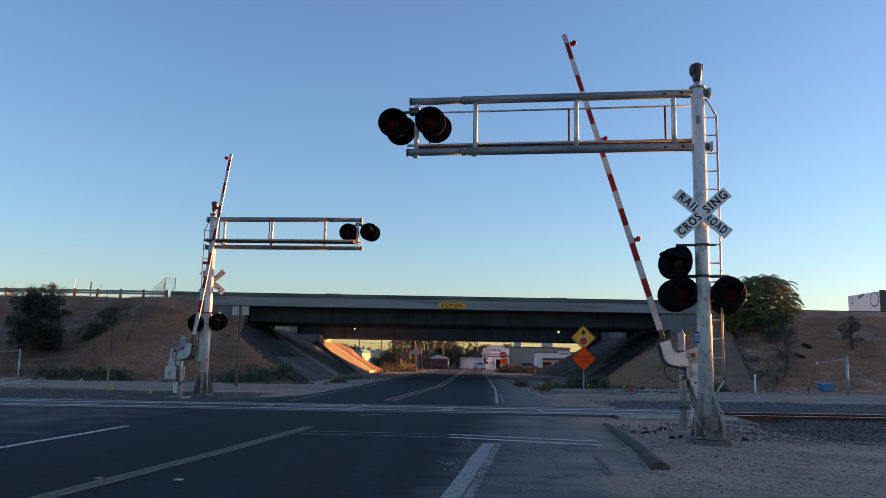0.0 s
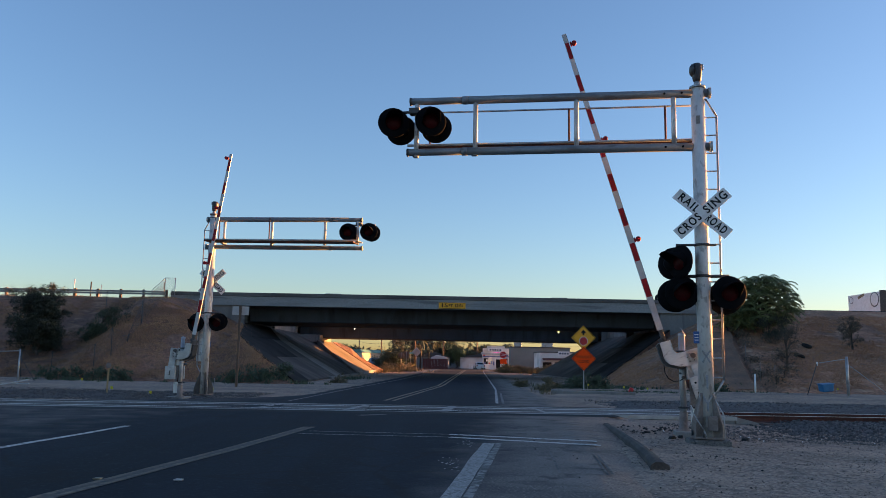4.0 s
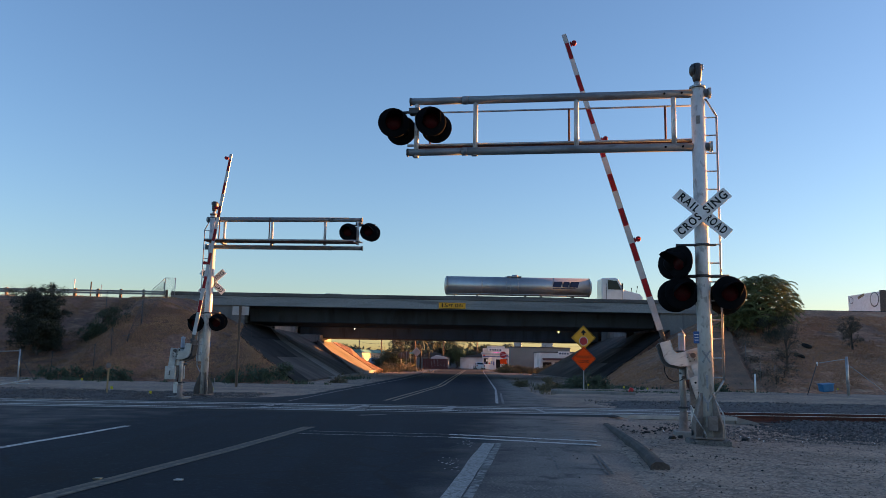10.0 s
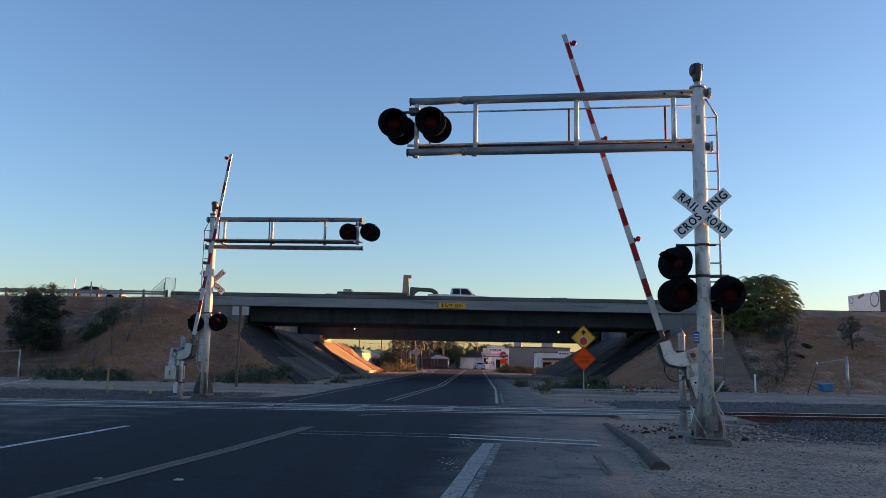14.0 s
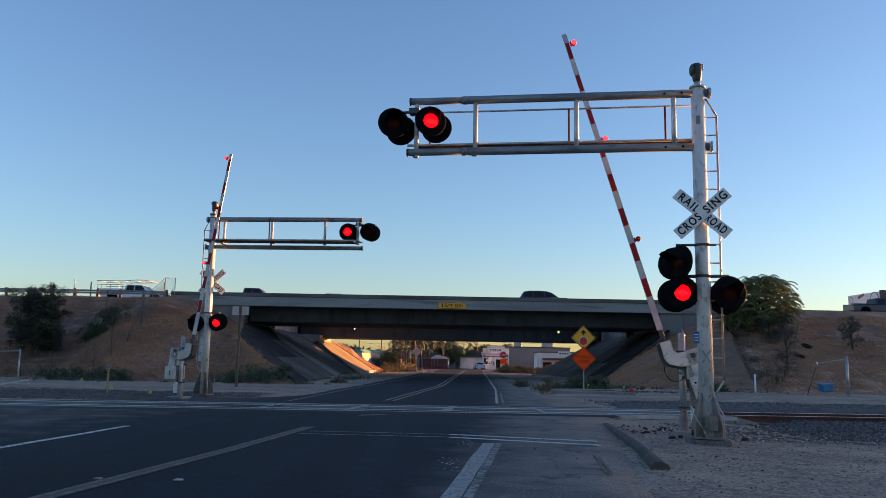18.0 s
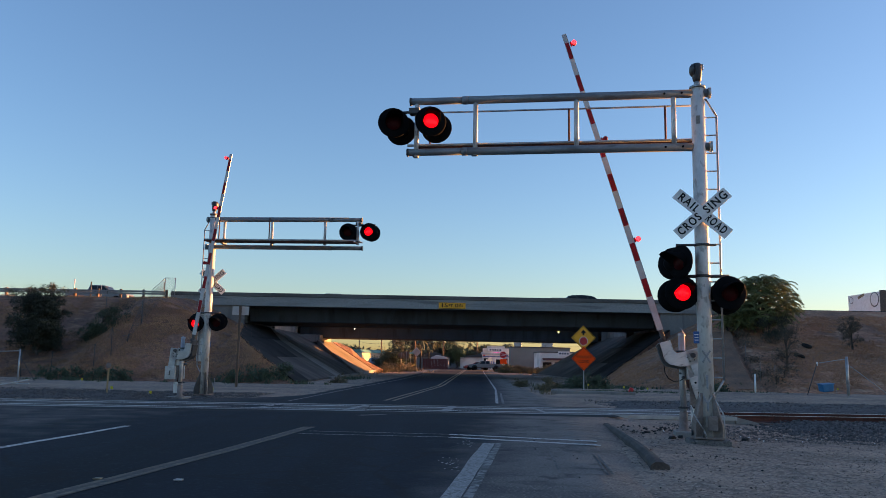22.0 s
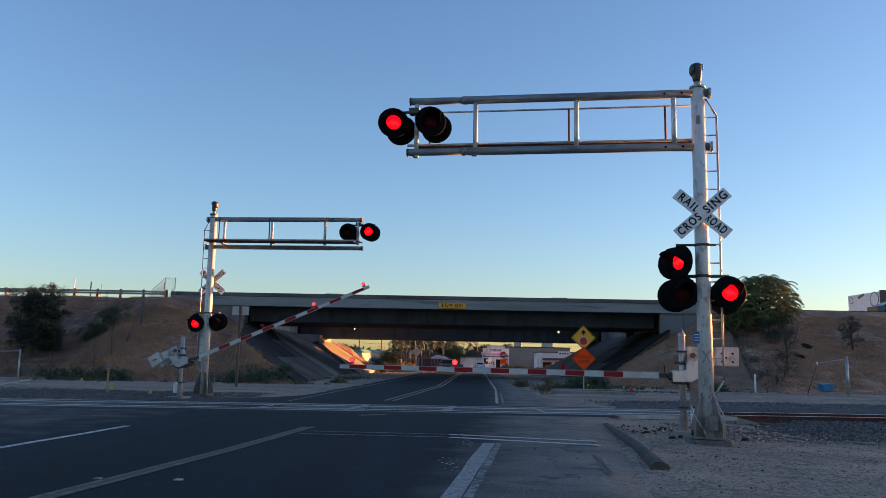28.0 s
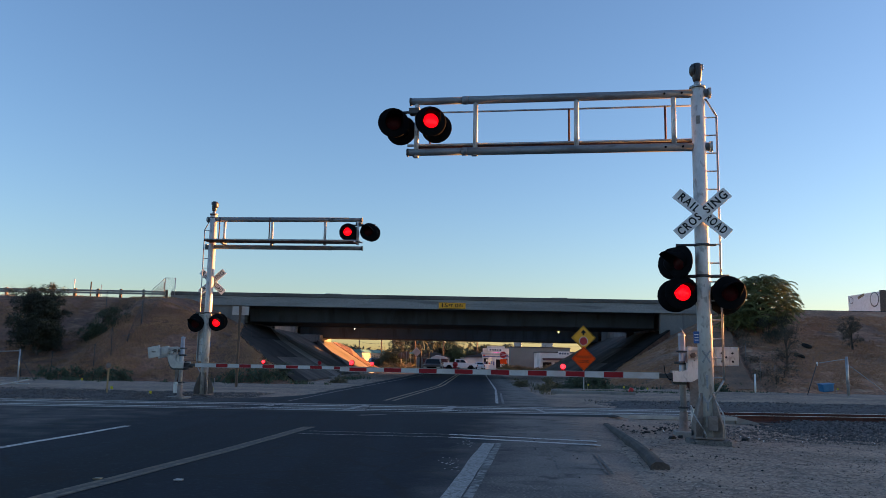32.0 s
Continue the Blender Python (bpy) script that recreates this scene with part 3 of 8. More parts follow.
for cx, cy in ((0.14, 10.3), (0.10, 10.7), (0.45, 12.8), (0.48, 13.1), (0.2, 10.05)):
    vs, fs = [], []
    for i in range(15):
        x, y, r = cx + rs.gauss(0, 0.06), cy + rs.gauss(0, 0.20), rs.uniform(0.006, 0.02)
        k = len(vs)
        vs += [(x + r * math.cos(a + i), y + r * 1.6 * math.sin(a + i), 0.006) for a in (0, 1.5, 3.3, 4.6)]
        fs.append((k, k + 1, k + 2, k + 3))
    raw("paint_splash", vs, fs, M["white_line"], road)

# ---- the railway ----
TRK = Matrix.Translation((0, track_y(0), 0)) @ Matrix.Rotation(math.atan(0.028), 4, "Z")
railway = thing("railway_track", "single railway track with concrete crossing panels in the road", "railway", TRK, kind="structure")


def rail_piece(y, x0, x1):
    prof = [(-0.065, -0.17), (0.065, -0.17), (0.065, -0.155), (0.012, -0.14), (0.012, -0.05), (0.035, -0.04), (0.035, 0.0), (-0.035, 0.0), (-0.035, -0.04), (-0.012, -0.05), (-0.012, -0.14), (-0.065, -0.155)]
    return Mesh().prism([(y + a, b) for a, b in prof], x0, x1, "YZ")


for y in (-0.7175, 0.7175):
    rail = part("rail", rail_piece(y, -400, 400), M["rust"], railway, "rusty steel rail with a bright worn top")
    part("rail_head", Mesh().box((0, y, 0.002), (800, 0.055, 0.006)), M["rail_top"], rail)
pd = {}
PLANKS = [(a + k * 0.213, a + k * 0.213 + 0.203, "pale_panel" if abs(a + k * 0.213) > 1.3 or a + k * 0.213 > 1.15 else "panel") for a in (-1.42, -0.645, 0.01, 0.775) for k in range(3)]
x = -14.2
while x < 7.0:
    for k, (y0, y1, mt) in enumerate(PLANKS):
        if k not in pd:
            pd[k] = Mesh().box((0, (y0 + y1) / 2, -0.10), (2.42, y1 - y0, 0.20), None, 0.012).data("crossing_plank", M[mt])
        ob = new("crossing_plank", pd[k])
        ob.parent = railway
        ob.matrix_basis = pose(x + 1.22, 0, 0.002 + 0.005 * rs.uniform(-1, 1))
    x += 2.44
for y in (-1.445, 1.445):
    part("edge_angle", Mesh().box((-3.2, y, -0.04), (22.0, 0.035, 0.10)), M["galv"], railway, "steel angle along the crossing planks")
tie = Mesh().box((0, 0, 0), (0.23, 2.6, 0.18), None, 0.01).data("sleeper", M["wood"])
for i in range(120):
    x = 8.2 + i * 0.5 if i < 60 else -14.6 - (i - 60) * 0.5
    ob = new("sleeper", tie)
    ob.parent = railway
    ob.matrix_basis = pose(x, 0, -0.26, 0, 0, rs.uniform(-1, 1))
part("end_ramp", Mesh().prism([(7.78, -0.19), (8.4, -0.19), (8.4, -0.15), (7.78, 0.0)], -1.42, -0.78), M["pale_panel"], railway)
for a, b, w_ in (((-2.49, 20.85), (-2.10, 23.4), 0.20), ((0.10, 20.9), (0.38, 23.5), 0.24), ((2.82, 21.0), (2.72, 23.5), 0.12), ((-4.92, 20.8), (-4.57, 23.1), 0.14)):
    bar("crossing_mark", a, b, w_, M["crossing_paint"], 0.015)
# darker asphalt laid against both sides of the planks
for sgn, w_ in ((-1, 0.85), (1, 0.5)):
    c = track_y(0) + sgn * (1.47 + w_ / 2)
    bar("joint_patch", (-9.6, c - 9.6 * 0.028), (4.6, c + 4.6 * 0.028), w_, M["patch_asphalt"], 0.004)


# x from, x to, near and far edge, height of the top, how far the ends run out
BEDS = [(7.2, 60, 17.0, 34.0, -0.12, 2.5), (-60, -13.0, 19.5, 34.0, -0.10, 1.5), (-60, -5.8, 23.75, 32.4, 0.01, 3.0), (4.2, 60, 24.3, 31.5, 0.0, 2.5)]


def bed_height(bed, x, yy):
    x0, x1, near, far, top, run = bed
    e = min((yy - near) / 2.2, (far - yy) / 2.2, (x - x0) / run, (x1 - x) / run, 1.0)
    return -0.40 + (top + 0.40) * min(1.0, max(0.0, e + 0.16 * smooth_noise(x, yy, 0.7, 4))) + 0.03 * smooth_noise(x, yy, 4.0, 1)


def bed_z(x, y):
    return max(bed_height(b, x, y - 0.028 * x) for b in BEDS)


for i, bed in enumerate(BEDS):
    xs, ys = np.arange(bed[0], bed[1] + 0.1, 0.4), np.arange(bed[2], bed[3] + 0.1, 0.3)
    vs = [(float(x), float(y) + 0.028 * float(x), bed_height(bed, float(x), float(y))) for y in ys for x in xs]
    k = len(xs)
    fs = [(j * k + i_, j * k + i_ + 1, (j + 1) * k + i_ + 1, (j + 1) * k + i_) for j in range(len(ys) - 1) for i_ in range(k - 1)]
    tagged(raw("ballast_%d" % (i + 1), vs, fs, M["ballast"], smooth=True), "dark crushed stone ballast along the railway", "gravel", kind="structure")


def stones(name, n, box, size, material, zf, seed, label, kind="stuff"):
    r = random.Random(seed)
    vs, fs = [], []
    for _ in range(n):
        x, y = r.uniform(box[0], box[1]), r.uniform(box[2], box[3])
        s = r.uniform(*size)
        z = zf(x, y)
        a = r.uniform(0, 6.3)
        k = len(vs)
        for dx, dy, dz in ((1, 0, 0.1), (-0.2, 0.9, 0), (-0.9, -0.1, 0.1), (0.1, -0.8, 0), (0.1, 0.1, 0.75), (0, 0, -0.6)):
            q = (dx * r.uniform(0.7, 1.2), dy * r.uniform(0.7, 1.2))
            vs.append((x + s * (q[0] * math.cos(a) - q[1] * math.sin(a)), y + s * (q[0] * math.sin(a) + q[1] * math.cos(a)), z + s * dz))
        for i in range(4):
            fs += [(k + i, k + (i + 1) % 4, k + 4), (k + (i + 1) % 4, k + i, k + 5)]
    return tagged(raw(name, vs, fs, material), label, "stones", kind=kind)


def stone_z(x, y):
    return max(bed_z(x, y), ground_z(x, y)) + 0.01


stones("ballast_stones", 9000, (8.0, 20, 16.6, 24.6), (0.02, 0.055), M["stone"], stone_z, 1, "loose crushed ballast stones beside the rail")
stones("ballast_stones", 7500, (5.6, 36, 24.4, 31.0), (0.015, 0.040), M["stone"], stone_z, 2, "loose crushed ballast stones beside the rail")
stones("ballast_stones", 5000, (-32, -14.2, 22, 33), (0.018, 0.042), M["stone"], stone_z, 3, "loose crushed ballast stones beside the rail")
stones("ballast_stones", 7000, (-15.5, -6.6, 24.4, 31.6), (0.014, 0.036), M["stone"], stone_z, 4, "loose crushed ballast stones beside the rail")
stones("strewn_gravel", 4200, (5.3, 15, 16.2, 19.6), (0.008, 0.028), M["stone"], stone_z, 8, "dark gravel strewn over bare dirt")
stones("strewn_gravel", 1500, (5.0, 13, 14.9, 16.6), (0.006, 0.022), M["stone"], stone_z, 9, "dark gravel strewn over bare dirt")
stones("dirt_pebbles", 9500, (2.7, 12, 7, 17.5), (0.004, 0.017), M["pebble"], lambda x, y: ground_z(x, y), 5, "scattered pebbles on bare dirt")
stones("dirt_clods", 50, (2.6, 11, 8, 17.2), (0.012, 0.032), M["log"], lambda x, y: ground_z(x, y), 6, "loose dark clods on bare dirt")

stones("dark_debris", 110, (3.9, 5.6, 15.8, 18.0), (0.012, 0.05), M["tar"], lambda x, y: ground_z(x, y), 31, "black broken asphalt crumbs on bare dirt")
stones("dark_debris", 80, (1.4, 9.0, 7.5, 14.0), (0.008, 0.024), M["tar"], lambda x, y: max(ground_z(x, y), 0.0 if x < curve_at(PAVE_R, y) - 0.9 else -0.06), 32, "black broken asphalt crumbs on the shoulder")
stones("pale_litter", 40, (3.6, 12, 15.0, 19.0), (0.012, 0.03), M["sign_white"], lambda x, y: stone_z(x, y), 33, "small pale scraps strewn over gravel")

# ---- the freeway: two parallel bridges on embankments ----
DECK_Z, SOFFIT_Z, TOP_Z = 5.95, 4.38, 6.76


DITCH = [(43.0, 18.75), (44.2, 18.6), (46.0, 18.63), (48.8, 19.12), (52.7, 20.13), (56.1, 21.18), (58.0, 21.8)]


PAVED_END = [(0.0, 44.2), (1 / 3, 48.2), (2 / 3, 53.2), (1.0, 66.0)]


def paved_lip(x):
    """Where the slope paving ends towards the tracks, and how high it lies there."""
    f = max(0.0, min(1.0, (-8.1 - x) / 8.5))
    return curve_at(PAVED_END, f), 4.25 * f + 0.06


def hill_z(x, y):
    """The slopes in front of the freeway, with rounded ends at the opening."""
    if x < 1:
        dx, dy = max(0.0, x + 20.8) / 12.2, max(0.0, 57.5 + 3.2 * max(0.0, min(1.0, (-21.5 - x) / 2.5)) - y) / 13.5
    else:
        dx, dy = max(0.0, 23.5 - x) / 12.2, max(0.0, 63.0 - y) / 19.0
    top = 5.55 + 0.075 * max(0.0, y - 57.5) if x < 1 else 5.95
    z = top * (1 - (dx ** 4 + dy ** 4) ** 0.25)
    if -16.6 < x < -7.9:
        # the soil laps over the end of the paving
        lip, up = paved_lip(x)
        d = lip - 0.9 - y + 0.3 * smooth_noise(x, y, 1.3, 5)
        z = max(z, min(up - (0.42 * d if d > 0 else -0.45 * d), 0.5 * (y - 43.3)))
    if 16 < x < 24 and y < 58:
        # a washed-out ditch runs down the slope
        z -= 0.42 * max(0.0, 1 - abs(x - curve_at(DITCH, y) + 0.12 * smooth_noise(x, y, 0.9, 6)) / 0.42)
    calm = 0.25 if x > 1 and y > 60 else 1.0
    return z + calm * (0.12 * smooth_noise(x, y, 0.35) + 0.06 * smooth_noise(x, y, 1.1, 3))


def embankment(name, x0, x1, label):
    xs = sorted(set([round(float(v), 3) for v in np.arange(max(x0, -60), min(x1, 60) + 0.01, 0.6)] + ([round(float(v), 3) for v in np.arange(16.8, 23.4, 0.15)] if x0 > 0 else []) + [x0, x1]))
    ys = list(np.arange(43.0, 66.3, 0.4))
    vs = [(x, float(y), max(-0.3, hill_z(x, y))) for y in ys for x in xs]
    k = len(xs)
    fs = [(j * k + i, j * k + i + 1, (j + 1) * k + i + 1, (j + 1) * k + i) for j in range(len(ys) - 1) for i in range(k - 1)]
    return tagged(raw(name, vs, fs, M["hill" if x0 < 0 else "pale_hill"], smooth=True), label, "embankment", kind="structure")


embankment("embankment_1", -450, -7.5, "steep freeway embankment of dry brown grass and bare earth")
embankment("embankment_2", 9.5, 450, "steep freeway embankment of dry brown grass and bare earth")
fill = thing("freeway", "raised freeway of asphalt and earth fill between its bridges", "freeway", kind="structure")
for x0, x1 in ((-450, -16.9), (19.2, 450)):
    part("earth_fill", Mesh().prism([(65.9, -0.4), (98.5, -0.4), (98.5, 5.7), (65.9, 5.7)], x0, x1, "YZ"), M["hill"], fill)
    part("far_slope", Mesh().prism([(98.4, -0.4), (108, -0.4), (98.4, 5.6)], x0 + 8.0 * (x0 > 0), x1 - 4.8 * (x1 < 0), "YZ"), M["hill"], fill)
    part("shoulder_kerb", Mesh().box(((x0 + x1) / 2, 64.9, 6.0), (x1 - x0 - 9.0, 0.35, 0.26), None, 0.03), M["patch_asphalt"], fill)
    part("roadway", Mesh().box(((x0 + x1) / 2, 82.1, DECK_Z - 0.13), (x1 - x0, 33.0, 0.26)), M["old_asphalt"], fill)

for nm, y0, y1 in (("bridge_1", 65.0, 78.0), ("bridge_2", 89.0, 98.0)):
    br = thing(nm, "grey concrete freeway overpass with a solid parapet", "bridge", kind="structure")
    low = SOFFIT_Z + 0.06 if nm == "bridge_1" else 3.82
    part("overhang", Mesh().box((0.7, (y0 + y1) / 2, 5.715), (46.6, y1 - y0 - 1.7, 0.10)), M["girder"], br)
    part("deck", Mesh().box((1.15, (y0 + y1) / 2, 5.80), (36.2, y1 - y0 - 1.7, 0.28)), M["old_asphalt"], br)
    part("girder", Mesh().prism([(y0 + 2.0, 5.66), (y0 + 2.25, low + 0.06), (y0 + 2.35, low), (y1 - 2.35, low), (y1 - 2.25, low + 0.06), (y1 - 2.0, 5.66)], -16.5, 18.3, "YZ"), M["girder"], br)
    for s, y in ((1, y0), (-1, y1)):
        fascia = [(y, 5.67), (y + s * 0.8, 5.67), (y + s * 0.8, 5.94), (y + s * 0.32, 5.94), (y + s * 0.22, 6.44), (y + s * 0.02, 6.44)]
        for i in range(9):
            a = -22.7 + i * 5.2
            part("parapet", Mesh().prism(fascia, a, a + 5.195, "YZ").bevel(0.004, 1), M["parapet_concrete"], br)
        part("parapet_rail", Mesh().prism([(y - s * 0.05, 6.45), (y + s * 0.3, 6.45), (y + s * 0.3, 6.70), (y + s * 0.22, 6.76), (y - s * 0.05, 6.76)], -22.7, 24.1, "YZ").bevel(0.02, 1), M["rail_concrete"], br, "dark weathered concrete rail along the parapet")
    for x in (-9.1, 9.8):
        part("joint_cap", Mesh().box((x, y0 + 0.1, 6.77), (1.3, 0.42, 0.06), None, 0.01), M["galv"], br)
    # walls that hold the fill beside the girder
    for a, b in ((-22.7, -16.5), (18.3, 24.1)):
        part("wing_wall", Mesh().box(((a + b) / 2, y0 + 0.45, 3.9), (b - a, 0.5, 3.54)), M["concrete"], br)
        part("wing_wall", Mesh().box(((a + b) / 2, y1 - 0.45, 3.9), (b - a, 0.5, 3.54)), M["concrete"], br)

# sloped abutments, paved with concrete slabs
for nm, toe, top, seat in (("abutment_1", -8.1, -16.6, -16.95), ("abutment_2", 11.5, 18.9, 19.25)):
    ab = thing(nm, "stained concrete slope paving under the overpass", "abutment", kind="structure")
    s = 1 if top < 0 else -1
    ends = [float(v) for v in np.linspace(0, 1, 13)]

    def slope_at(f, e, lift=0.0):
        y0 = curve_at(PAVED_END, f) if toe < 0 else 57.5 + 7.0 * f
        return (toe + (top - toe) * f, y0 + (95.0 - y0) * e, 4.25 * f - 0.04 + lift)

    bv = [slope_at(f, e, d) for e in (0, 1) for f, d in ((0, 0), (1, 0), (1, -4.6), (0, -0.4))]
    m_ = Mesh()
    m_._add(bv, [(0, 1, 2, 3), (4, 7, 6, 5), (0, 4, 5, 1), (1, 5, 6, 2), (3, 2, 6, 7), (0, 3, 7, 4)])
    part("earth", m_, M["hill"], ab)
    part("back_wall", Mesh().box((seat, 82.0, 4.9), (0.4, 33, 1.6)), M["concrete"], ab)
    for r in range(3):
        for j in range(12):
            f0, f1, e0, e1 = r / 3 + 0.003, (r + 1) / 3 - 0.003, ends[j] + 0.0004, ends[j + 1] - 0.0004
            q = [slope_at(f0, e0), slope_at(f1, e0), slope_at(f1, e1), slope_at(f0, e1)]
            sl = Mesh()
            sl._add(q + [(x, y, z + 0.10) for x, y, z in q], [(0, 1, 2, 3), (4, 7, 6, 5), (0, 4, 5, 1), (1, 5, 6, 2), (2, 6, 7, 3), (3, 7, 4, 0)])
            # dark slabs nearest the girder ends paint in the shade there
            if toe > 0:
                look_ = "shaded_sooty_paving" if j < 2 or (j < 3 and r >= 1) else "shaded_stained_paving"
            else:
                # the pale concrete column paints in light falling between the bridges
                look_ = "shaded_sooty_paving" if j < (1, 3, 4)[r] else "concrete" if j == 4 else "shaded_stained_paving"
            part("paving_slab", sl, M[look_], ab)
    part("toe_kerb", Mesh().box((toe + s * 0.1, 77, 0.0), (0.22, 40, 0.22), None, 0.02), M["concrete"], ab)
    # the grassed far end rounds down to the street
    n_ = 10
    cx_, rx_ = (seat - 3.0, 11.6) if toe < 0 else (27.2, 16.6)
    cone = [(cx_, 95.0, 5.2), (cx_, 95, -0.3)]
    for i in range(n_ + 1):
        a_ = math.pi / 2 * i / n_
        cone.append((cx_ + s * rx_ * math.cos(a_), 95 + 11 * math.sin(a_), -0.3))
    fs_ = [(0, 2 + i, 3 + i) for i in range(n_)] + [(1, 3 + i, 2 + i) for i in range(n_)] + [(0, 1, 2)]
    part("far_cone", Mesh()._add(cone, fs_), M["hill"], ab)

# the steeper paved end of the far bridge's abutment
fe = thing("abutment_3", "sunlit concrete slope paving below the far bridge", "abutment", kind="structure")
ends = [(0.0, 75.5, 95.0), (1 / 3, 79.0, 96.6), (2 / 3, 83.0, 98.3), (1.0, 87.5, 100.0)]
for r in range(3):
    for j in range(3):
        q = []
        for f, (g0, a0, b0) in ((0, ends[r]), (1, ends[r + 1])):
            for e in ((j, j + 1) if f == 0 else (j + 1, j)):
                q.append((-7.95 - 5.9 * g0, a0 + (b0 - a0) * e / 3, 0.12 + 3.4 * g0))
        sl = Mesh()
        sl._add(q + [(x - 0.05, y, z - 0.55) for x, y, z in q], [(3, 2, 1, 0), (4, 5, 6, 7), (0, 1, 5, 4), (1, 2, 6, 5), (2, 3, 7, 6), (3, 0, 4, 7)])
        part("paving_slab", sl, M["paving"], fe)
bm_ = Mesh()
for f0, f1 in ((0.0, 0.25), (0.25, 0.5), (0.5, 0.75), (0.75, 1.0)):
    v8 = []
    for f in (f0, f1):
        x, y, z = -7.95 - 5.9 * f, 95.0 + 5.0 * f, 0.12 + 3.4 * f
        o = 0.12 * math.sin(9 * f + 1)
        v8 += [(x, y, z + 0.06), (x + 0.75 + o, y + 1.3, z + 0.05 + o), (x + 0.75 + o, y + 1.3, z - 1.2), (x, y, z - 0.9)]
    bm_._add(v8, [(0, 1, 5, 4), (1, 2, 6, 5), (2, 3, 7, 6), (3, 0, 4, 7), (3, 2, 1, 0), (4, 5, 6, 7)])
part("earth_berm", bm_, M["pale_hill"], fe, "rough brown earth along the paving")
part("seat_wall", Mesh().box((-15.3, 93.4, 3.7), (3.0, 9.4, 0.85), None, 0.03), M["concrete"], fe)
part("toe_kerb", Mesh().box((-7.95, 85.4, 0.04), (0.3, 19.5, 0.42), None, 0.03), M["concrete"], fe)
# outline of an old square patch in the shoulder, and a dark patch by the track
for a, b in (((1.62, 12.05), (2.34, 12.10)), ((1.65, 11.93), (1.46, 9.64)), ((2.24, 11.6), (2.02, 9.55)), ((2.30, 11.6), (2.09, 9.6)), ((1.46, 9.64), (2.02, 9.55))):
    bar("patch_joint", a, b, 0.03, M["old_tar"], 0.004)
# ---- crossing signals ----
BULBS = []   # (bulb, phase): lamps that flash by turns


def signal_lamp(mast, x, y, z, turn, phase, label="", bulbs=True):
    """A round railway flasher; it faces +Y of its own space."""
    ob = part("signal_lamp", Mesh().lathe([(0.001, -0.20), (0.10, -0.19), (0.15, -0.13), (0.165, 0.0), (0.168, 0.03), (0.164, 0.03), (0.160, 0.0), (0.001, 0.0)], axis="Y").cyl((0, -0.05, 0.16), (0, -0.05, 0.27), 0.025, n=8), M["black"], mast, label)
    ob.matrix_basis = pose(x, y, z, 0, 0, turn)
    part("backboard", Mesh().lathe([(0.160, 0.012), (0.302, 0.012), (0.315, 0.0), (0.315, -0.012), (0.160, -0.012)], axis="Y", n=36), M["black"], ob)
    vs, fs = [], []
    n, length = 22, 0.38
    for i in range(n + 1):
        a = radians(-28 + 236 * i / n)
        d = length * min(1.0, max(0.18, 0.18 + 1.1 * math.sin(a)))
        for r in (0.172, 0.178):
            vs += [(r * math.cos(a), 0.01, r * math.sin(a)), (r * math.cos(a) * 1.03, 0.01 + d, r * math.sin(a) * 1.03 - 0.015)]
    for i in range(n):
        k = 4 * i
        fs += [(k, k + 1, k + 5, k + 4), (k + 2, k + 6, k + 7, k + 3), (k + 1, k + 3, k + 7, k + 5)]
    raw("visor", vs, fs, M["black"], ob, True)
    part("lens", Mesh().lathe([(0.001, 0.062), (0.06, 0.058), (0.12, 0.046), (0.160, 0.020)], axis="Y", n=32), M["lens"], ob, "dark red glass lens")
    if bulbs:
        bulb = part("bulb", Mesh().lathe([(0.001, 0.054), (0.06, 0.050), (0.11, 0.040), (0.152, 0.014)], axis="Y", n=32), M["bulb"], ob, "red flashing light")
        BULBS.append((bulb, phase))
    return ob


def crossbuck_blade(mast, z, tilt, front, back, y):
    b = part("crossbuck_blade", Mesh().box((0, 0, 0), (1.22, 0.014, 0.228), None, 0.004), M["sign_white"], mast, "white crossbuck blade with black letters")
    b.matrix_basis = pose(0, y, z, 0, tilt, 0)
    for face, pair in ((1, front), (-1, back)):
        up = pose(0, 0.009 * face, 0, 90, 0, 180 if face > 0 else 0)
        for s, body in zip((-1, 1), pair):
            words(body, 0.215, M["sign_black"], "lettering", b, up @ pose(s * 0.315, 0, 0), "", 1.25, 0.50 if "S" in body else 0.43, 0.0055)
    return b


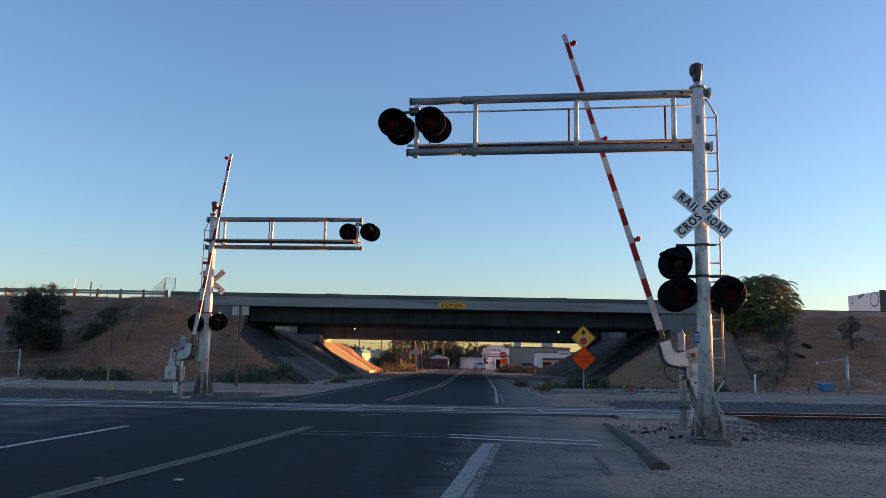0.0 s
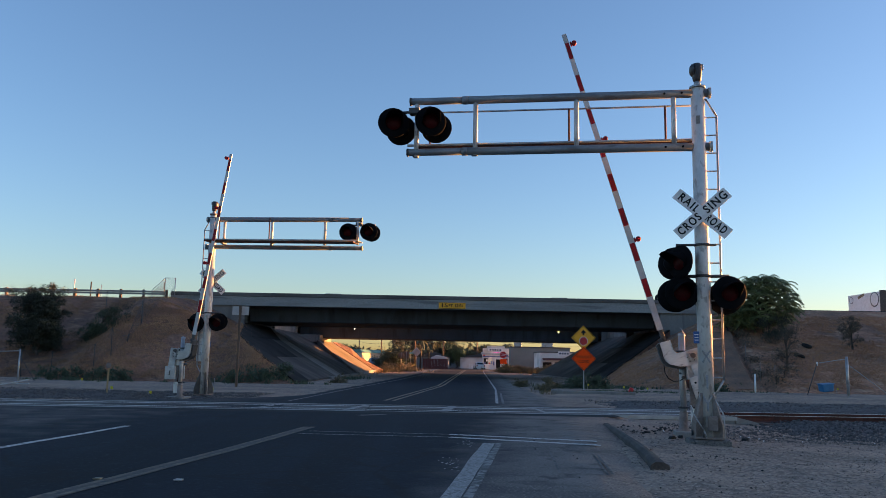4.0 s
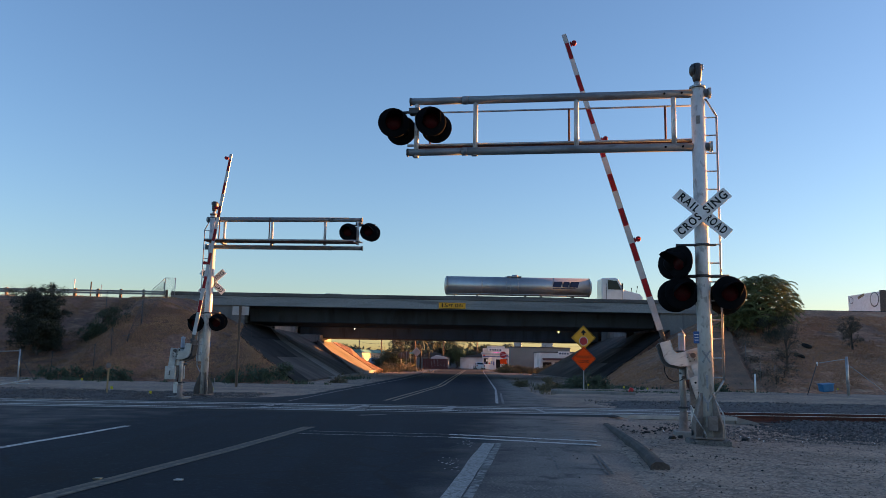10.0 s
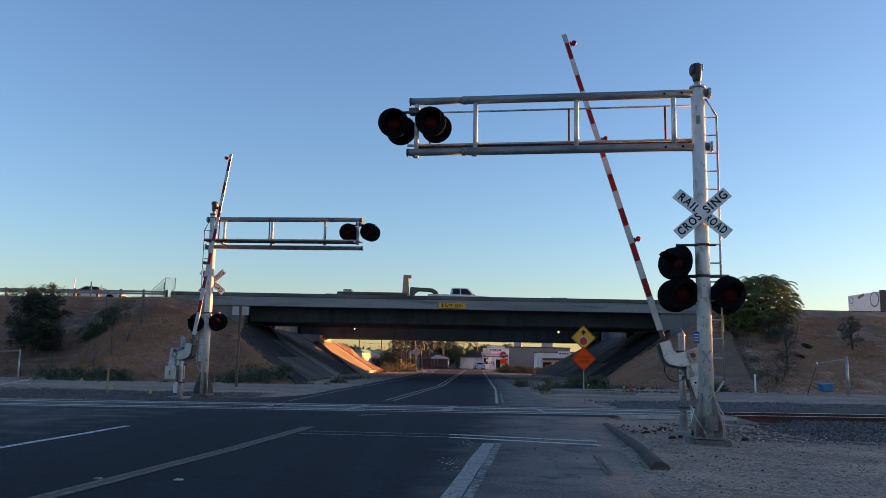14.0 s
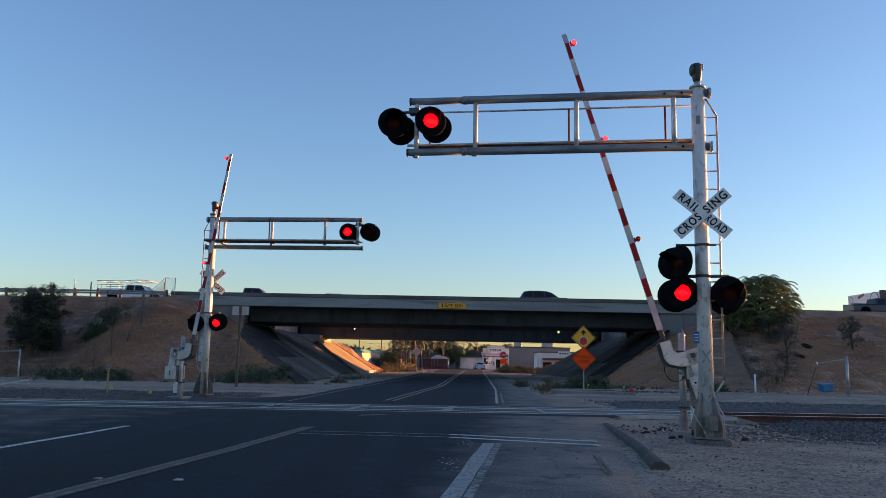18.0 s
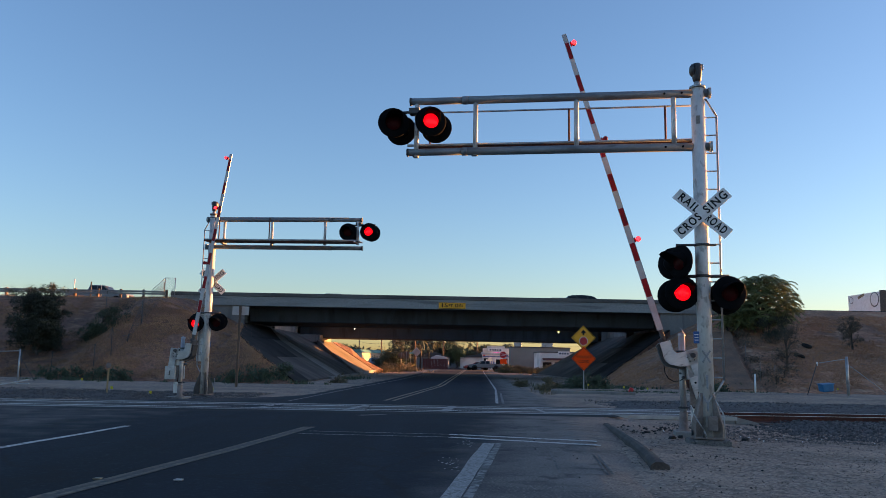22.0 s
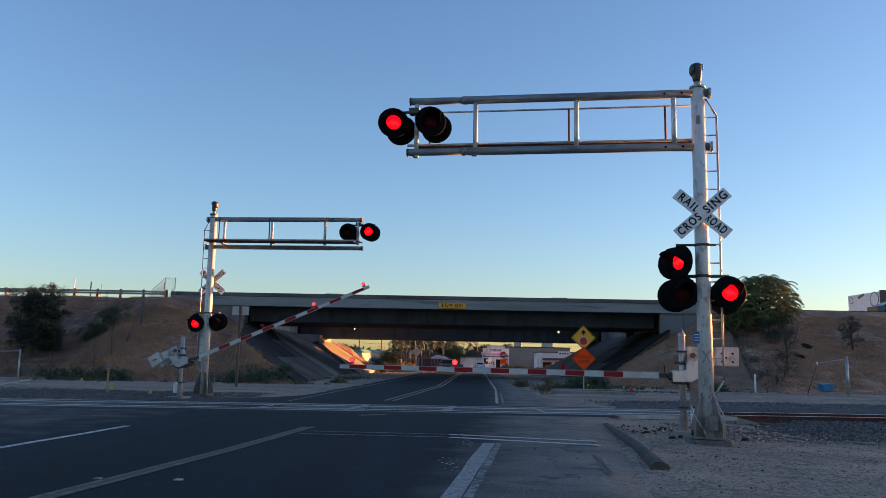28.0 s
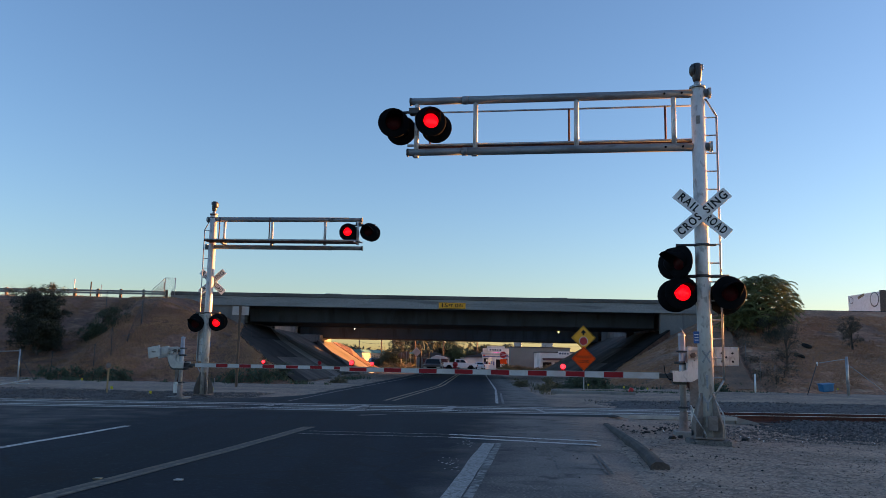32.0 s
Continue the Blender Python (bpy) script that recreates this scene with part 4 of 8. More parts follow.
def signal_mast(m, label, extra):
    pa, pb = ("A", "B") if extra else ("C", "D")
    mast = thing("cantilever_signal", label, "railroad signal", m, "signals at the crossing")
    part("pole", Mesh().cyl((0, 0, 0.02), (0, 0, 6.68), 0.137, 0.125, 28), M["steel"], mast, "weathered aluminium pole")
    part("cap", Mesh().cyl((0, 0, 6.66), (0, 0, 6.70), 0.15, n=24).cyl((0, 0, 6.70), (0, 0, 6.80), 0.07, 0.06, n=16), M["galv"], mast)
    bell = part("bell", Mesh().lathe([(0.001, 6.79), (0.06, 6.80), (0.085, 6.85), (0.095, 6.98), (0.10, 7.12), (0.07, 7.17), (0.001, 7.18)], axis="Z", n=20), M["dark_metal"], mast, "dark round warning bell")
    part("gong", Mesh().lathe([(0.001, 0.14), (0.07, 0.135), (0.12, 0.10), (0.13, 0.06)], (0, 0, 7.04), "X", 20), M["dark_metal"], bell)
    part("clamp", Mesh().box((-0.09, 0.0, 7.10), (0.06, 0.05, 0.12), None, 0.01), M["galv"], bell)
    # base: plate, gussets, shoes
    part("base_plate", Mesh().box((0, 0, 0.02), (0.52, 0.52, 0.04), None, 0.008), M["dull_steel"], mast)
    for i in range(4):
        a = radians(45 + 90 * i)
        g = Mesh().prism([(0.11, 0.03), (0.34, 0.03), (0.34, 0.24), (0.15, 0.82), (0.11, 0.82)], -0.02, 0.02, "XZ").moved(Matrix.Rotation(a, 4, "Z"))
        part("gusset", g, M["dull_steel"] if extra else M["dark_metal"], mast, "steel base gusset")
        part("anchor_bolt", Mesh().cyl((0.27 * math.cos(a + 0.4), 0.27 * math.sin(a + 0.4), 0.03), (0.27 * math.cos(a + 0.4), 0.27 * math.sin(a + 0.4), 0.13), 0.02, n=6), M["dark_metal"], mast)
    part("footing", Mesh().box((0, 0, -0.07), (0.72, 0.66, 0.11), None, 0.03), M["old_asphalt"], mast, "low square concrete footing")
    part("junction_box", Mesh().box((-0.06, 0.24, 0.28), (0.16, 0.12, 0.26), None, 0.012), M["dull_steel"], mast, "small grey junction box")
    part("conduit", Mesh().tube([(0.06, 0.34, 0.03), (0.10, 0.33, 0.16), (0.22, 0.29, 0.36), (0.28, 0.25, 0.48), (0.30, 0.20, 0.60)], 0.011), M["galv"], mast, "pale grey flexible conduit")
    part("conduit", Mesh().tube([(-0.25, 0.30, 0.03), (-0.25, 0.29, 0.42), (-0.19, 0.22, 0.56), (-0.13, 0.13, 0.70)], 0.011), M["galv"], mast, "pale grey flexible conduit")
    tx = 0.16 if extra else 0.05
    part("blue_tag", Mesh().box((tx, 0.10 if extra else 0.14, 1.83), (0.10, 0.02, 0.22), None, 0.003), M["blue"], mast, "small blue emergency notice")
    for k in range(3):
        part("tag_line", Mesh().box((tx, 0.112 if extra else 0.152, 1.78 + 0.05 * k), (0.07, 0.004, 0.014)), M["sign_white"], mast)
    if extra:
        # strokes of grey paint brushed over old marks
        for x, z, tilt, ln in ((0, 1.48, 32, 0.26), (0, 1.48, -32, 0.26), (0.0, 1.02, 0, 0.24), (0.0, 0.57, 0, 0.16), (0.04, 0.70, 28, 0.15), (-0.04, 0.70, -28, 0.15)):
            st = Mesh().box((0, 0, 0), (0.032, 0.008, ln), None, 0.003).moved(pose(x, 0.134, z, 0, tilt, 0))
            part("paint_stroke", st, M["brushed_gray"], mast, "dull grey brush stroke")
        part("notice_plate", Mesh().box((0.02, 0.127, 6.0), (0.07, 0.012, 0.16), None, 0.002), M["cargo_gray"], mast, "small dark notice on the pole")
    # cantilever: two main tubes, uprights, walkway and handrail behind
    low_z, low_rise = (5.49, 0.085) if extra else (5.45, -0.12)
    top_z, top_rise = (6.565, 0.10) if extra else (6.48, -0.11)
    for z, e, rise in ((top_z, 5.62, top_rise), (low_z, 5.66, low_rise)):
        part("main_tube", Mesh().cyl((-0.20, 0, z), (4.50, 0, z + rise * 0.8), 0.082, n=20).cyl((4.50, 0, z + rise * 0.8), (e, 0, z + rise), 0.073, n=20), M["tube_steel"], mast, "galvanised cantilever tube")
        for x in (0.30, 0.62):
            part("tube_bolt", Mesh().cyl((x, 0.07, z), (x, 0.098, z), 0.022, n=8), M["black"], mast)
        part("tube_flange", Mesh().cyl((-0.24, 0, z), (-0.19, 0, z), 0.105, n=20), M["galv"], mast)
        part("tube_collar", Mesh().cyl((4.44, 0, z + rise * 0.8), (4.56, 0, z + rise * 0.8), 0.085, n=20), M["tube_steel"], mast)
        part("end_cap", Mesh().cyl((e, 0, z + rise), (e + 0.03, 0, z + rise), 0.085, n=20), M["dark_metal"], mast)
    rise = low_rise
    rail_up = 0.08 if extra else 0.0
    for x in (0.45, 2.29, 4.29, 5.50):
        part("upright", Mesh().cyl((x, 0, 5.46), (x, 0, 6.52 + rise * x / 5.6), 0.048, n=14), M["steel"], mast)
        part("bracket", Mesh().box((x + 0.06, -0.14, 5.56), (0.10, 0.30, 0.07), None, 0.01), M["dark_metal"], mast)
    if extra:
        part("toe_board", Mesh().box((2.75, -0.17, low_z + 0.135 + rise * 0.5), (5.5, 0.02, 0.10), pose(0, 0, 0, 0, -math.degrees(math.atan(rise / 5.6)), 0)), M["rust"], mast, "brown toe board of the walkway")
    part("walkway", Mesh().box((2.75, -0.36, 5.60 + rise * 0.5), (5.55, 0.44, 0.035), pose(0, 0, 0, 0, -math.degrees(math.atan(rise / 5.6)), 0)), M["rust"], mast, "narrow brown walkway grating")
    for y in (-0.14, -0.60):
        part("walkway_rail", Mesh().cyl((0, y, low_z + 0.19), (5.72, y, low_z + 0.19 + rise), 0.026, n=10), M["galv"], mast)
    part("handrail", Mesh().cyl((0.05, -0.60, 6.45 + rail_up), (5.35, -0.60, 6.45 + rail_up + rise), 0.020, n=8), M["galv"], mast)
    for x in (0.55, 2.45, 5.35) if extra else (0.55, 2.45):
        part("handrail_post", Mesh().cyl((x, -0.60, 5.62 + rise * x / 5.6), (x, -0.60, 6.46 + rail_up + rise * x / 5.6), 0.022, n=8), M["rust"], mast)
    part("lamp_bracket", Mesh().cyl((5.05, 0.10, 6.32 + rise), (6.10, 0.10, 6.32 + rise), 0.028, n=10).box((5.53, 0.06, 6.34 + rise), (0.22, 0.20, 0.13), None, 0.02), M["dark_metal"], mast)
    # ladder on the outer side
    part("ladder_rail", Mesh().cyl((-0.31, 0, 1.05), (-0.33, 0, 6.10), 0.020, n=8).cyl((-0.33, 0, 6.10), (-0.14, 0, 6.45), 0.020, n=8), M["galv"], mast)
    part("ladder_foot", Mesh().cyl((-0.31, 0, 1.06), (-0.12, 0, 0.72), 0.018, n=8), M["galv"], mast)
    for k in range(15):
        part("ladder_rung", Mesh().cyl((-0.32, 0, 1.1 + 0.355 * k), (-0.10, 0, 1.1 + 0.355 * k), 0.014, n=8), M["galv"], mast)
    if not extra:
        part("ladder_guard", Mesh().box((-0.27, 0.04, 2.1), (0.20, 0.02, 1.8), None, 0.004), M["steel"], mast, "flat metal guard over the ladder's foot")
    # crossbuck, lettered on both faces
    rr, cs = ("RAIL", "ROAD"), ("CROS", "SING")
    crossbuck_blade(mast, 4.15, -41.5, rr, cs, 0.165)
    crossbuck_blade(mast, 4.15, 41.5, cs, rr, 0.185)
    part("crossbuck_bracket", Mesh().box((0, 0.13, 4.15), (0.12, 0.06, 0.3), None, 0.01), M["galv"], mast)
    # lamps: lower pair on a cross arm, tip pair on the cantilever, each with one behind that faces the other way
    part("cross_arm", Mesh().cyl((-0.46, 0, 2.98), (0.46, 0, 2.98), 0.032, n=12).cyl((0, 0, 2.955), (0, 0, 3.005), 0.148, n=20), M["dark_metal"], mast)
    signal_lamp(mast, 0.39, 0.10, 2.66, 12, pa)
    signal_lamp(mast, -0.44, 0.10, 2.66, 12, pb)
    signal_lamp(mast, 0.50 if extra else 0.42, -0.12, 2.62, 180, pa)
    signal_lamp(mast, -0.39, -0.12, 2.58, 180, pb)
    tip = 6.08 if extra else 6.04
    signal_lamp(mast, 5.17, 0.20, tip + rise, 20, pa)
    signal_lamp(mast, 5.94, 0.20, tip + rise, 20, pb)
    signal_lamp(mast, 5.11 if extra else 5.17, -0.12, tip + rise - (0.06 if extra else 0), 180, pa)
    signal_lamp(mast, 5.85 if extra else 5.93, -0.12, tip + rise - (0.08 if extra else 0), 180, pb)
    if extra:
        part("side_arm", Mesh().cyl((-0.24, 0.03, 3.57), (0.48, 0.12, 3.56), 0.024, n=8).cyl((0, 0, 3.55), (0, 0, 3.595), 0.145, n=20), M["dark_metal"], mast)
        signal_lamp(mast, 0.42, 0.14, 3.24, -52, pb)
        signal_lamp(mast, 0.50, -0.14, 3.24, 150, pa)
    return mast


mast_near = signal_mast(pose(4.82, 14.30, 0.03, 0, 0, 169) @ Matrix.Diagonal((1, 1, 0.982, 1)), "tall weathered aluminium cantilever signal with crossbuck and red flashers", True)
mast_far = signal_mast(pose(-8.40, 28.0, 0.0, 0, 0, -11) @ Matrix.Diagonal((1, 1, 0.972, 1)), "tall aluminium cantilever signal across the tracks with red flashers", False)


def crossing_gate(m, reach, label, lamp_at, tail, side, lean, cast, first, pitch):
    """A gate: post and drive box stay, the arm swings about the shaft; +X points across the road."""
    gate = thing("crossing_gate", label, "crossing gate", m, "gates at the crossing")
    part("footing", Mesh().box((-0.05, 0, -0.02), (0.6, 0.6, 0.12), None, 0.02), M["concrete"], gate)
    part("post", Mesh().cyl((0.05, -0.1, 0.0), (0.05, -0.1, 1.98), 0.066, n=18), M["galv"], gate)
    part("post_cap", Mesh().lathe([(0.074, 1.93), (0.074, 1.98), (0.001, 2.01)], (0.05, -0.1, 0), "Z", 18), M["galv"], gate)
    if side > 0:
        part("cap_pin", Mesh().cyl((0.0, -0.06, 1.97), (0.07, -0.06, 2.10), 0.010, n=8), M["galv"], gate, "thin pin on the post cap")
        part("loose_cable", Mesh().tube([(0.44, 0.22, 1.34), (0.42, 0.22, 1.18), (0.36, 0.22, 1.08), (0.26, 0.22, 1.02), (0.14, 0.2, 1.03), (0.06, 0.15, 1.08)], 0.008, 6), M["black"], gate, "black cable hanging in a loop")
    part("post_base", Mesh().lathe([(0.17, 0.03), (0.16, 0.06), (0.09, 0.08), (0.085, 0.40), (0.07, 0.42)], (0.05, -0.1, 0.0), "Z", 18), M["dull_steel"], gate)
    for z in (0.50, 1.62):
        part("u_bolt", Mesh().cyl((0.05, -0.1, z - 0.02), (0.05, -0.1, z + 0.02), 0.082, n=18).cyl((-0.06, -0.02, z), (0.17, -0.02, z), 0.014, n=8), M["dark_metal"], gate)
    part("clamp_band", Mesh().cyl((0.05, -0.1, 1.36), (0.05, -0.1, 1.42), 0.095, n=18).box((0.16, -0.1, 1.39), (0.1, 0.05, 0.05), None, 0.01), M["dark_metal"], gate)
    part("relay_box", Mesh().box((-0.15, 0.02, 0.33), (0.14, 0.16, 0.36), None, 0.02), M["steel"], gate, "grey cast relay box")
    part("drive_box", Mesh().box((-0.16, 0.0, 1.22), (0.30, 0.30, 0.34), None, 0.03), M["steel"], gate, "grey gate drive box")
    part("drive_lid", Mesh().box((-0.16, 0.0, 1.40), (0.33, 0.33, 0.03), None, 0.01), M["galv"], gate)
    part("shaft", Mesh().cyl((-0.12, -0.30, 1.54), (-0.12, 0.30, 1.54), 0.05, n=14), M["dark_metal"], gate)
    part("cable_boot", Mesh().tube([(-0.02, 0.10, 1.06), (-0.06, 0.12, 0.9), (-0.14, 0.13, 0.72), (-0.15, 0.10, 0.5)], 0.04, 10), M["rust"], gate, "brown flexible cable boot")
    part("side_plate", Mesh().box((-0.18, 0.16, 0.80), (0.26, 0.02, 0.56), None, 0.01).cyl((-0.16, 0.16, 0.96), (-0.16, 0.19, 0.96), 0.10, n=20), M["dull_steel"], gate)
    part("pinch_bolts", Mesh().cyl((0.06, 0.0, 1.1), (0.06, 0.2, 1.1), 0.03, n=8).cyl((0.12, 0.0, 1.18), (0.12, 0.2, 1.18), 0.02, n=8), M["dark_metal"], gate)
    plate = [(-0.14, 0.15), (-0.14, -0.14), (-0.115, -0.25), (-0.02, -0.43), (0.05, -0.48), (0.115, -0.497), (0.44, -0.497), (0.44, -0.28), (0.23, -0.28), (0.17, -0.25), (0.15, -0.20), (0.14, 0.06), (0.12, 0.12), (0.07, 0.15)]
    arm = part("gate_arm", Mesh().prism(plate, 0.20, 0.24, "XZ").prism(plate, -0.24, -0.20, "XZ").moved(Matrix.Translation((lean, 0, -0.05))), M[cast], gate, "curved aluminium support of the gate arm")
    web = [(-0.14, 0.10), (-0.14, -0.14), (-0.115, -0.25), (-0.02, -0.43), (0.05, -0.48), (0.115, -0.497), (0.44, -0.497)]
    part("web", Mesh().prism(web + [(a - 0.03, b - 0.055) for a, b in reversed(web)], -0.18, 0.10, "XZ").moved(Matrix.Translation((lean, 0, -0.05))), M["dark_metal"], arm, "dark web along the curved support")
    for y in (0.245, -0.245):
        for a in range(5):
            q = Vector((lean + 0.075 * math.cos(a * 1.256), y, -0.05 + 0.075 * math.sin(a * 1.256)))
            part("bolt", Mesh().cyl(q, q + Vector((0, 0.012 if y > 0 else -0.012, 0)), 0.014, n=6), M["dark_metal"], arm)
    for y in (0.245, -0.245):
        part("hub", Mesh().cyl((lean, y, -0.05), (lean, y * 1.1, -0.05), 0.05, n=14), M["galv"], arm)
    part("channel", Mesh().box((0.31, 0, -0.50), (0.30, 0.36, 0.05), None, 0.01).box((0.31, 0.0, -0.44), (0.28, 0.03, 0.14)), M["dark_metal"], arm, "dark steel channel between the arm plates")
    part("adapter", Mesh().box((0.54, 0, -0.435), (0.20, 0.09, 0.09), None, 0.01).cyl((0.46, -0.15, -0.435), (0.46, 0.15, -0.435), 0.03, n=10), M["dark_metal"], arm, "dark hinged arm adapter")
    # tail arms and counterweights
    for y in (0.22, -0.22):
        part("tail_arm", Mesh().prism([(-0.85, 0.10), (-0.85, -0.06), (0.1, -0.12), (0.1, 0.16)], y - 0.02, y + 0.02, "XZ"), M[cast], arm)
        part("counterweight", Mesh().box((-0.64 - tail, y * 1.3, -0.03), (0.43, 0.07, 0.37), None if side > 0 else pose(0, 0, 0, 0, -10, 0), 0.015), M[cast], arm, "painted counterweight plate")
        # black discs paint in the dark inside of the plate's holes
        for dx, dz in ((-0.10, 0.06), (-0.10, -0.10), (0.02, -0.02), (0.10, 0.06), (0.10, -0.10)) if side > 0 else ():
            part("weight_hole", Mesh().cyl((-0.64 + dx, y * 1.44, dz - 0.03), (-0.64 + dx, y * 1.475, dz - 0.03), 0.022, n=10), M["black"], arm)
        if side < 0:
            part("weight_bolt", Mesh().box((-0.64 - tail, y * 1.52, -0.03), (0.14, 0.02, 0.03)), M["dark_metal"], arm)
    # the striped boom
    x0 = 0.64
    segs = [(x0, first, 0)]
    x = first
    red = True
    while x < reach - 0.03:
        segs.append((x, min(x + pitch, reach), 1 if red else 0))
        x += pitch
        red = not red
    for a, b, r in segs:
        h = 0.066 - 0.018 * (a - x0) / (reach - x0)
        h2 = 0.066 - 0.018 * (b - x0) / (reach - x0)
        poly = [(a, -0.435 - h), (b, -0.435 - h2), (b, -0.435 + h2), (a, -0.435 + h)]
        part("boom_stripe", Mesh().prism(poly, -0.012, 0.012, "XZ"), M["arm_red"] if r else M["arm_white"], arm, "red reflective stripe" if r else "white stripe")
    for s in (-1, 1):
        part("boom_rib", Mesh().prism([(x0, -0.435 + s * 0.067), (reach, -0.435 + s * 0.049), (reach, -0.435 + s * 0.040), (x0, -0.435 + s * 0.058)], -0.014, 0.014, "XZ"), M["galv"], arm)
    for x, phase in zip(lamp_at, ("T", "M", "N") if side > 0 else ("T", "P", "Q")):
        lp = part("arm_lamp", Mesh().box((x, 0, -0.355), (0.10, 0.06, 0.03)).lathe([(0.001, -0.05), (0.045, -0.048), (0.055, -0.03), (0.055, 0.03), (0.045, 0.048), (0.001, 0.05)], (x, 0, -0.285), "Y", 16), M["arm_red"], arm, "small red lamp on the boom")
        bulb = part("bulb", Mesh().lathe([(0.001, 0.006), (0.04, 0.004), (0.054, -0.006)], axis="Y", n=18), M["arm_bulb"], arm, "red flashing light")
        bulb["rest"] = (x, side, -0.285)
        BULBS.append((bulb, phase))
    return gate, arm


gate_near, arm_near = crossing_gate(pose(4.95, 15.90, -0.02, 0, 0, 169), 7.42, "aluminium crossing gate with a red and white striped boom", (7.15, 4.85, 2.57), 0.0, 1, -0.05, "steel", 1.35, 0.390)
gate_far, arm_far = crossing_gate(pose(-8.60, 26.10, -0.02, 0, 0, -11), 6.86, "aluminium crossing gate across the tracks with a striped boom", (6.70, 4.95, 3.05), 0.06, -1, -0.10, "galv", 1.39, 0.406)

# boom angle over the ground, by time
NEAR_SWING = [(0, 73.5), (11, 73.5), (22.0, 73.5), (22.25, 73.2), (22.5, 71.7), (23.0, 65.5), (23.5, 58.1), (24.0, 50.2), (24.5, 42.2), (25.0, 34.2), (25.5, 27.0), (26.2, 18.4), (27.0, 10.2), (27.5, 6.0), (27.8, 2.4), (28.0, 0.5), (28.3, 0.0), (28.6, 0.3), (29.0, 0.0), (32.0, 0.0)]
FAR_SWING = [(0, 81.2), (11, 81.2), (22.2, 81.2), (22.5, 80.6), (23.0, 73.6), (23.5, 67.4), (24.0, 61.3), (24.5, 55.5), (25.0, 49.7), (25.5, 44.4), (26.2, 37.6), (27.0, 30.6), (27.5, 26.4), (28.0, 22.0), (28.5, 18.1), (29.0, 14.3), (29.5, 10.8), (30.0, 7.4), (30.5, 3.8), (31.0, 0.5), (31.3, 0.0), (32.0, 0.0)]

FLASH = {"B": [(18.06, 18.25), (18.83, 19.37)] + [(20.06 + 1.25 * k, 20.61 + 1.25 * k) for k in range(10)],
         "A": [(17.97, 18.04), (18.35, 18.80), (19.40, 20.05)] + [(20.64 + 1.25 * k, 21.29 + 1.25 * k) for k in range(9)] + [(31.9, 33)],
         "T": [(17.9, 33)]}
# the far signal flashes a little faster than the near one
FLASH["D"] = [(18.06, 18.25)] + [(20.13 + 1.2225 * k - 0.06 * (k == 4), 20.88 + 1.2225 * k) for k in range(-1, 10)]
FLASH["C"] = [(17.97, 18.04), (18.37, 18.84)] + [(20.91 + 1.2225 * k, 21.31 + 1.2225 * k) for k in range(-1, 9)] + [(31.91, 33)]
FLASH["P"], FLASH["Q"] = FLASH["D"], FLASH["C"]
FLASH["M"] = [(a - 0.07, b - 0.07) for a, b in FLASH["B"]]
FLASH["N"] = [(17.88, 17.96), (18.45, 18.84)] + [(a - 0.05, b - 0.04) for a, b in FLASH["A"][2:]]


def flash_rows(times, lit, dark):
    rows = [(0.0, dark), (9.0, dark)]
    for a, b in times:
        rows += [(a - 0.034, dark), (a, lit)]
        if b < 32:
            rows += [(b - 0.034, lit), (b, dark)]
    end = lit if times[-1][1] > 32 else dark
    out, last = [], -1
    for t, m in rows + [(32.0, end)]:
        if frame(t) > last:
            out.append((t, m))
            last = frame(t)
    return out


def run_signals():
    for arm, swing, px, pz in ((arm_near, NEAR_SWING, -0.12, 1.56), (arm_far, FAR_SWING, -0.15, 1.51)):
        walk(arm, [(t, pose(px, 0, pz, 0, -a, 0)) for t, a in swing])
    for bulb, phase in BULBS:
        if "rest" in bulb:
            x, y, z = bulb["rest"]
            turn = 0 if y > 0 else 180
            lit, dark = pose(x, y * 0.057, z, 0, 0, turn), pose(x, y * 0.03, z, 0, 0, turn)
            del bulb["rest"]
        else:
            lit, dark = pose(0, 0.016, 0), pose(0, -0.085, 0)
        walk(bulb, flash_rows(FLASH[phase], lit, dark))
# ---- signs ----
def sign_post(name, label, category, x, y, m_rot, height, wood=False):
    s = thing(name, label, category, pose(x, y, ground_z(x, y) if abs(y) < 60 else -0.09, 0, 0, m_rot))
    if wood:
        part("post", Mesh().box((0, 0, height / 2), (0.10, 0.10, height), None, 0.008), M["wood"], s, "weathered wooden post")
    else:
        part("post", Mesh().box((0, 0, height / 2), (0.055, 0.055, height), None, 0.004), M["galv"], s, "square steel post")
    return s


def diamond(size, y0, y1, c):
    h = size * 0.7071
    return Mesh().prism([(-h, c), (0, c - h), (h, c), (0, c + h)], y0, y1, "XZ").bevel(0.012, 2)


wz = sign_post("warning_sign", "yellow stop ahead sign over an orange work sign on one post", "road sign", 7.70, 42.4, -4, 3.4)
plate = part("stop_ahead_plate", diamond(0.93, -0.05, -0.045, 2.80), M["sign_yellow"], wz, "yellow diamond plate with a black border")
for k, (a, b) in enumerate(((0.615, 0.595),)):
    for i in range(4):
        p = [Vector((a * math.cos(math.pi / 2 * (i + j)), 0, a * math.sin(math.pi / 2 * (i + j)))) for j in (0, 1)]
        q = [Vector((b * math.cos(math.pi / 2 * (i + j)), 0, b * math.sin(math.pi / 2 * (i + j)))) for j in (0, 1)]
        mm = Mesh()
        mm._add([(v.x, yy, v.z + 2.80) for yy in (-0.056, -0.051) for v in (p[0], p[1], q[1], q[0])], [(0, 1, 2, 3), (4, 7, 6, 5), (0, 4, 5, 1), (2, 6, 7, 3)])
        part("border_line", mm, M["sign_black"], plate)
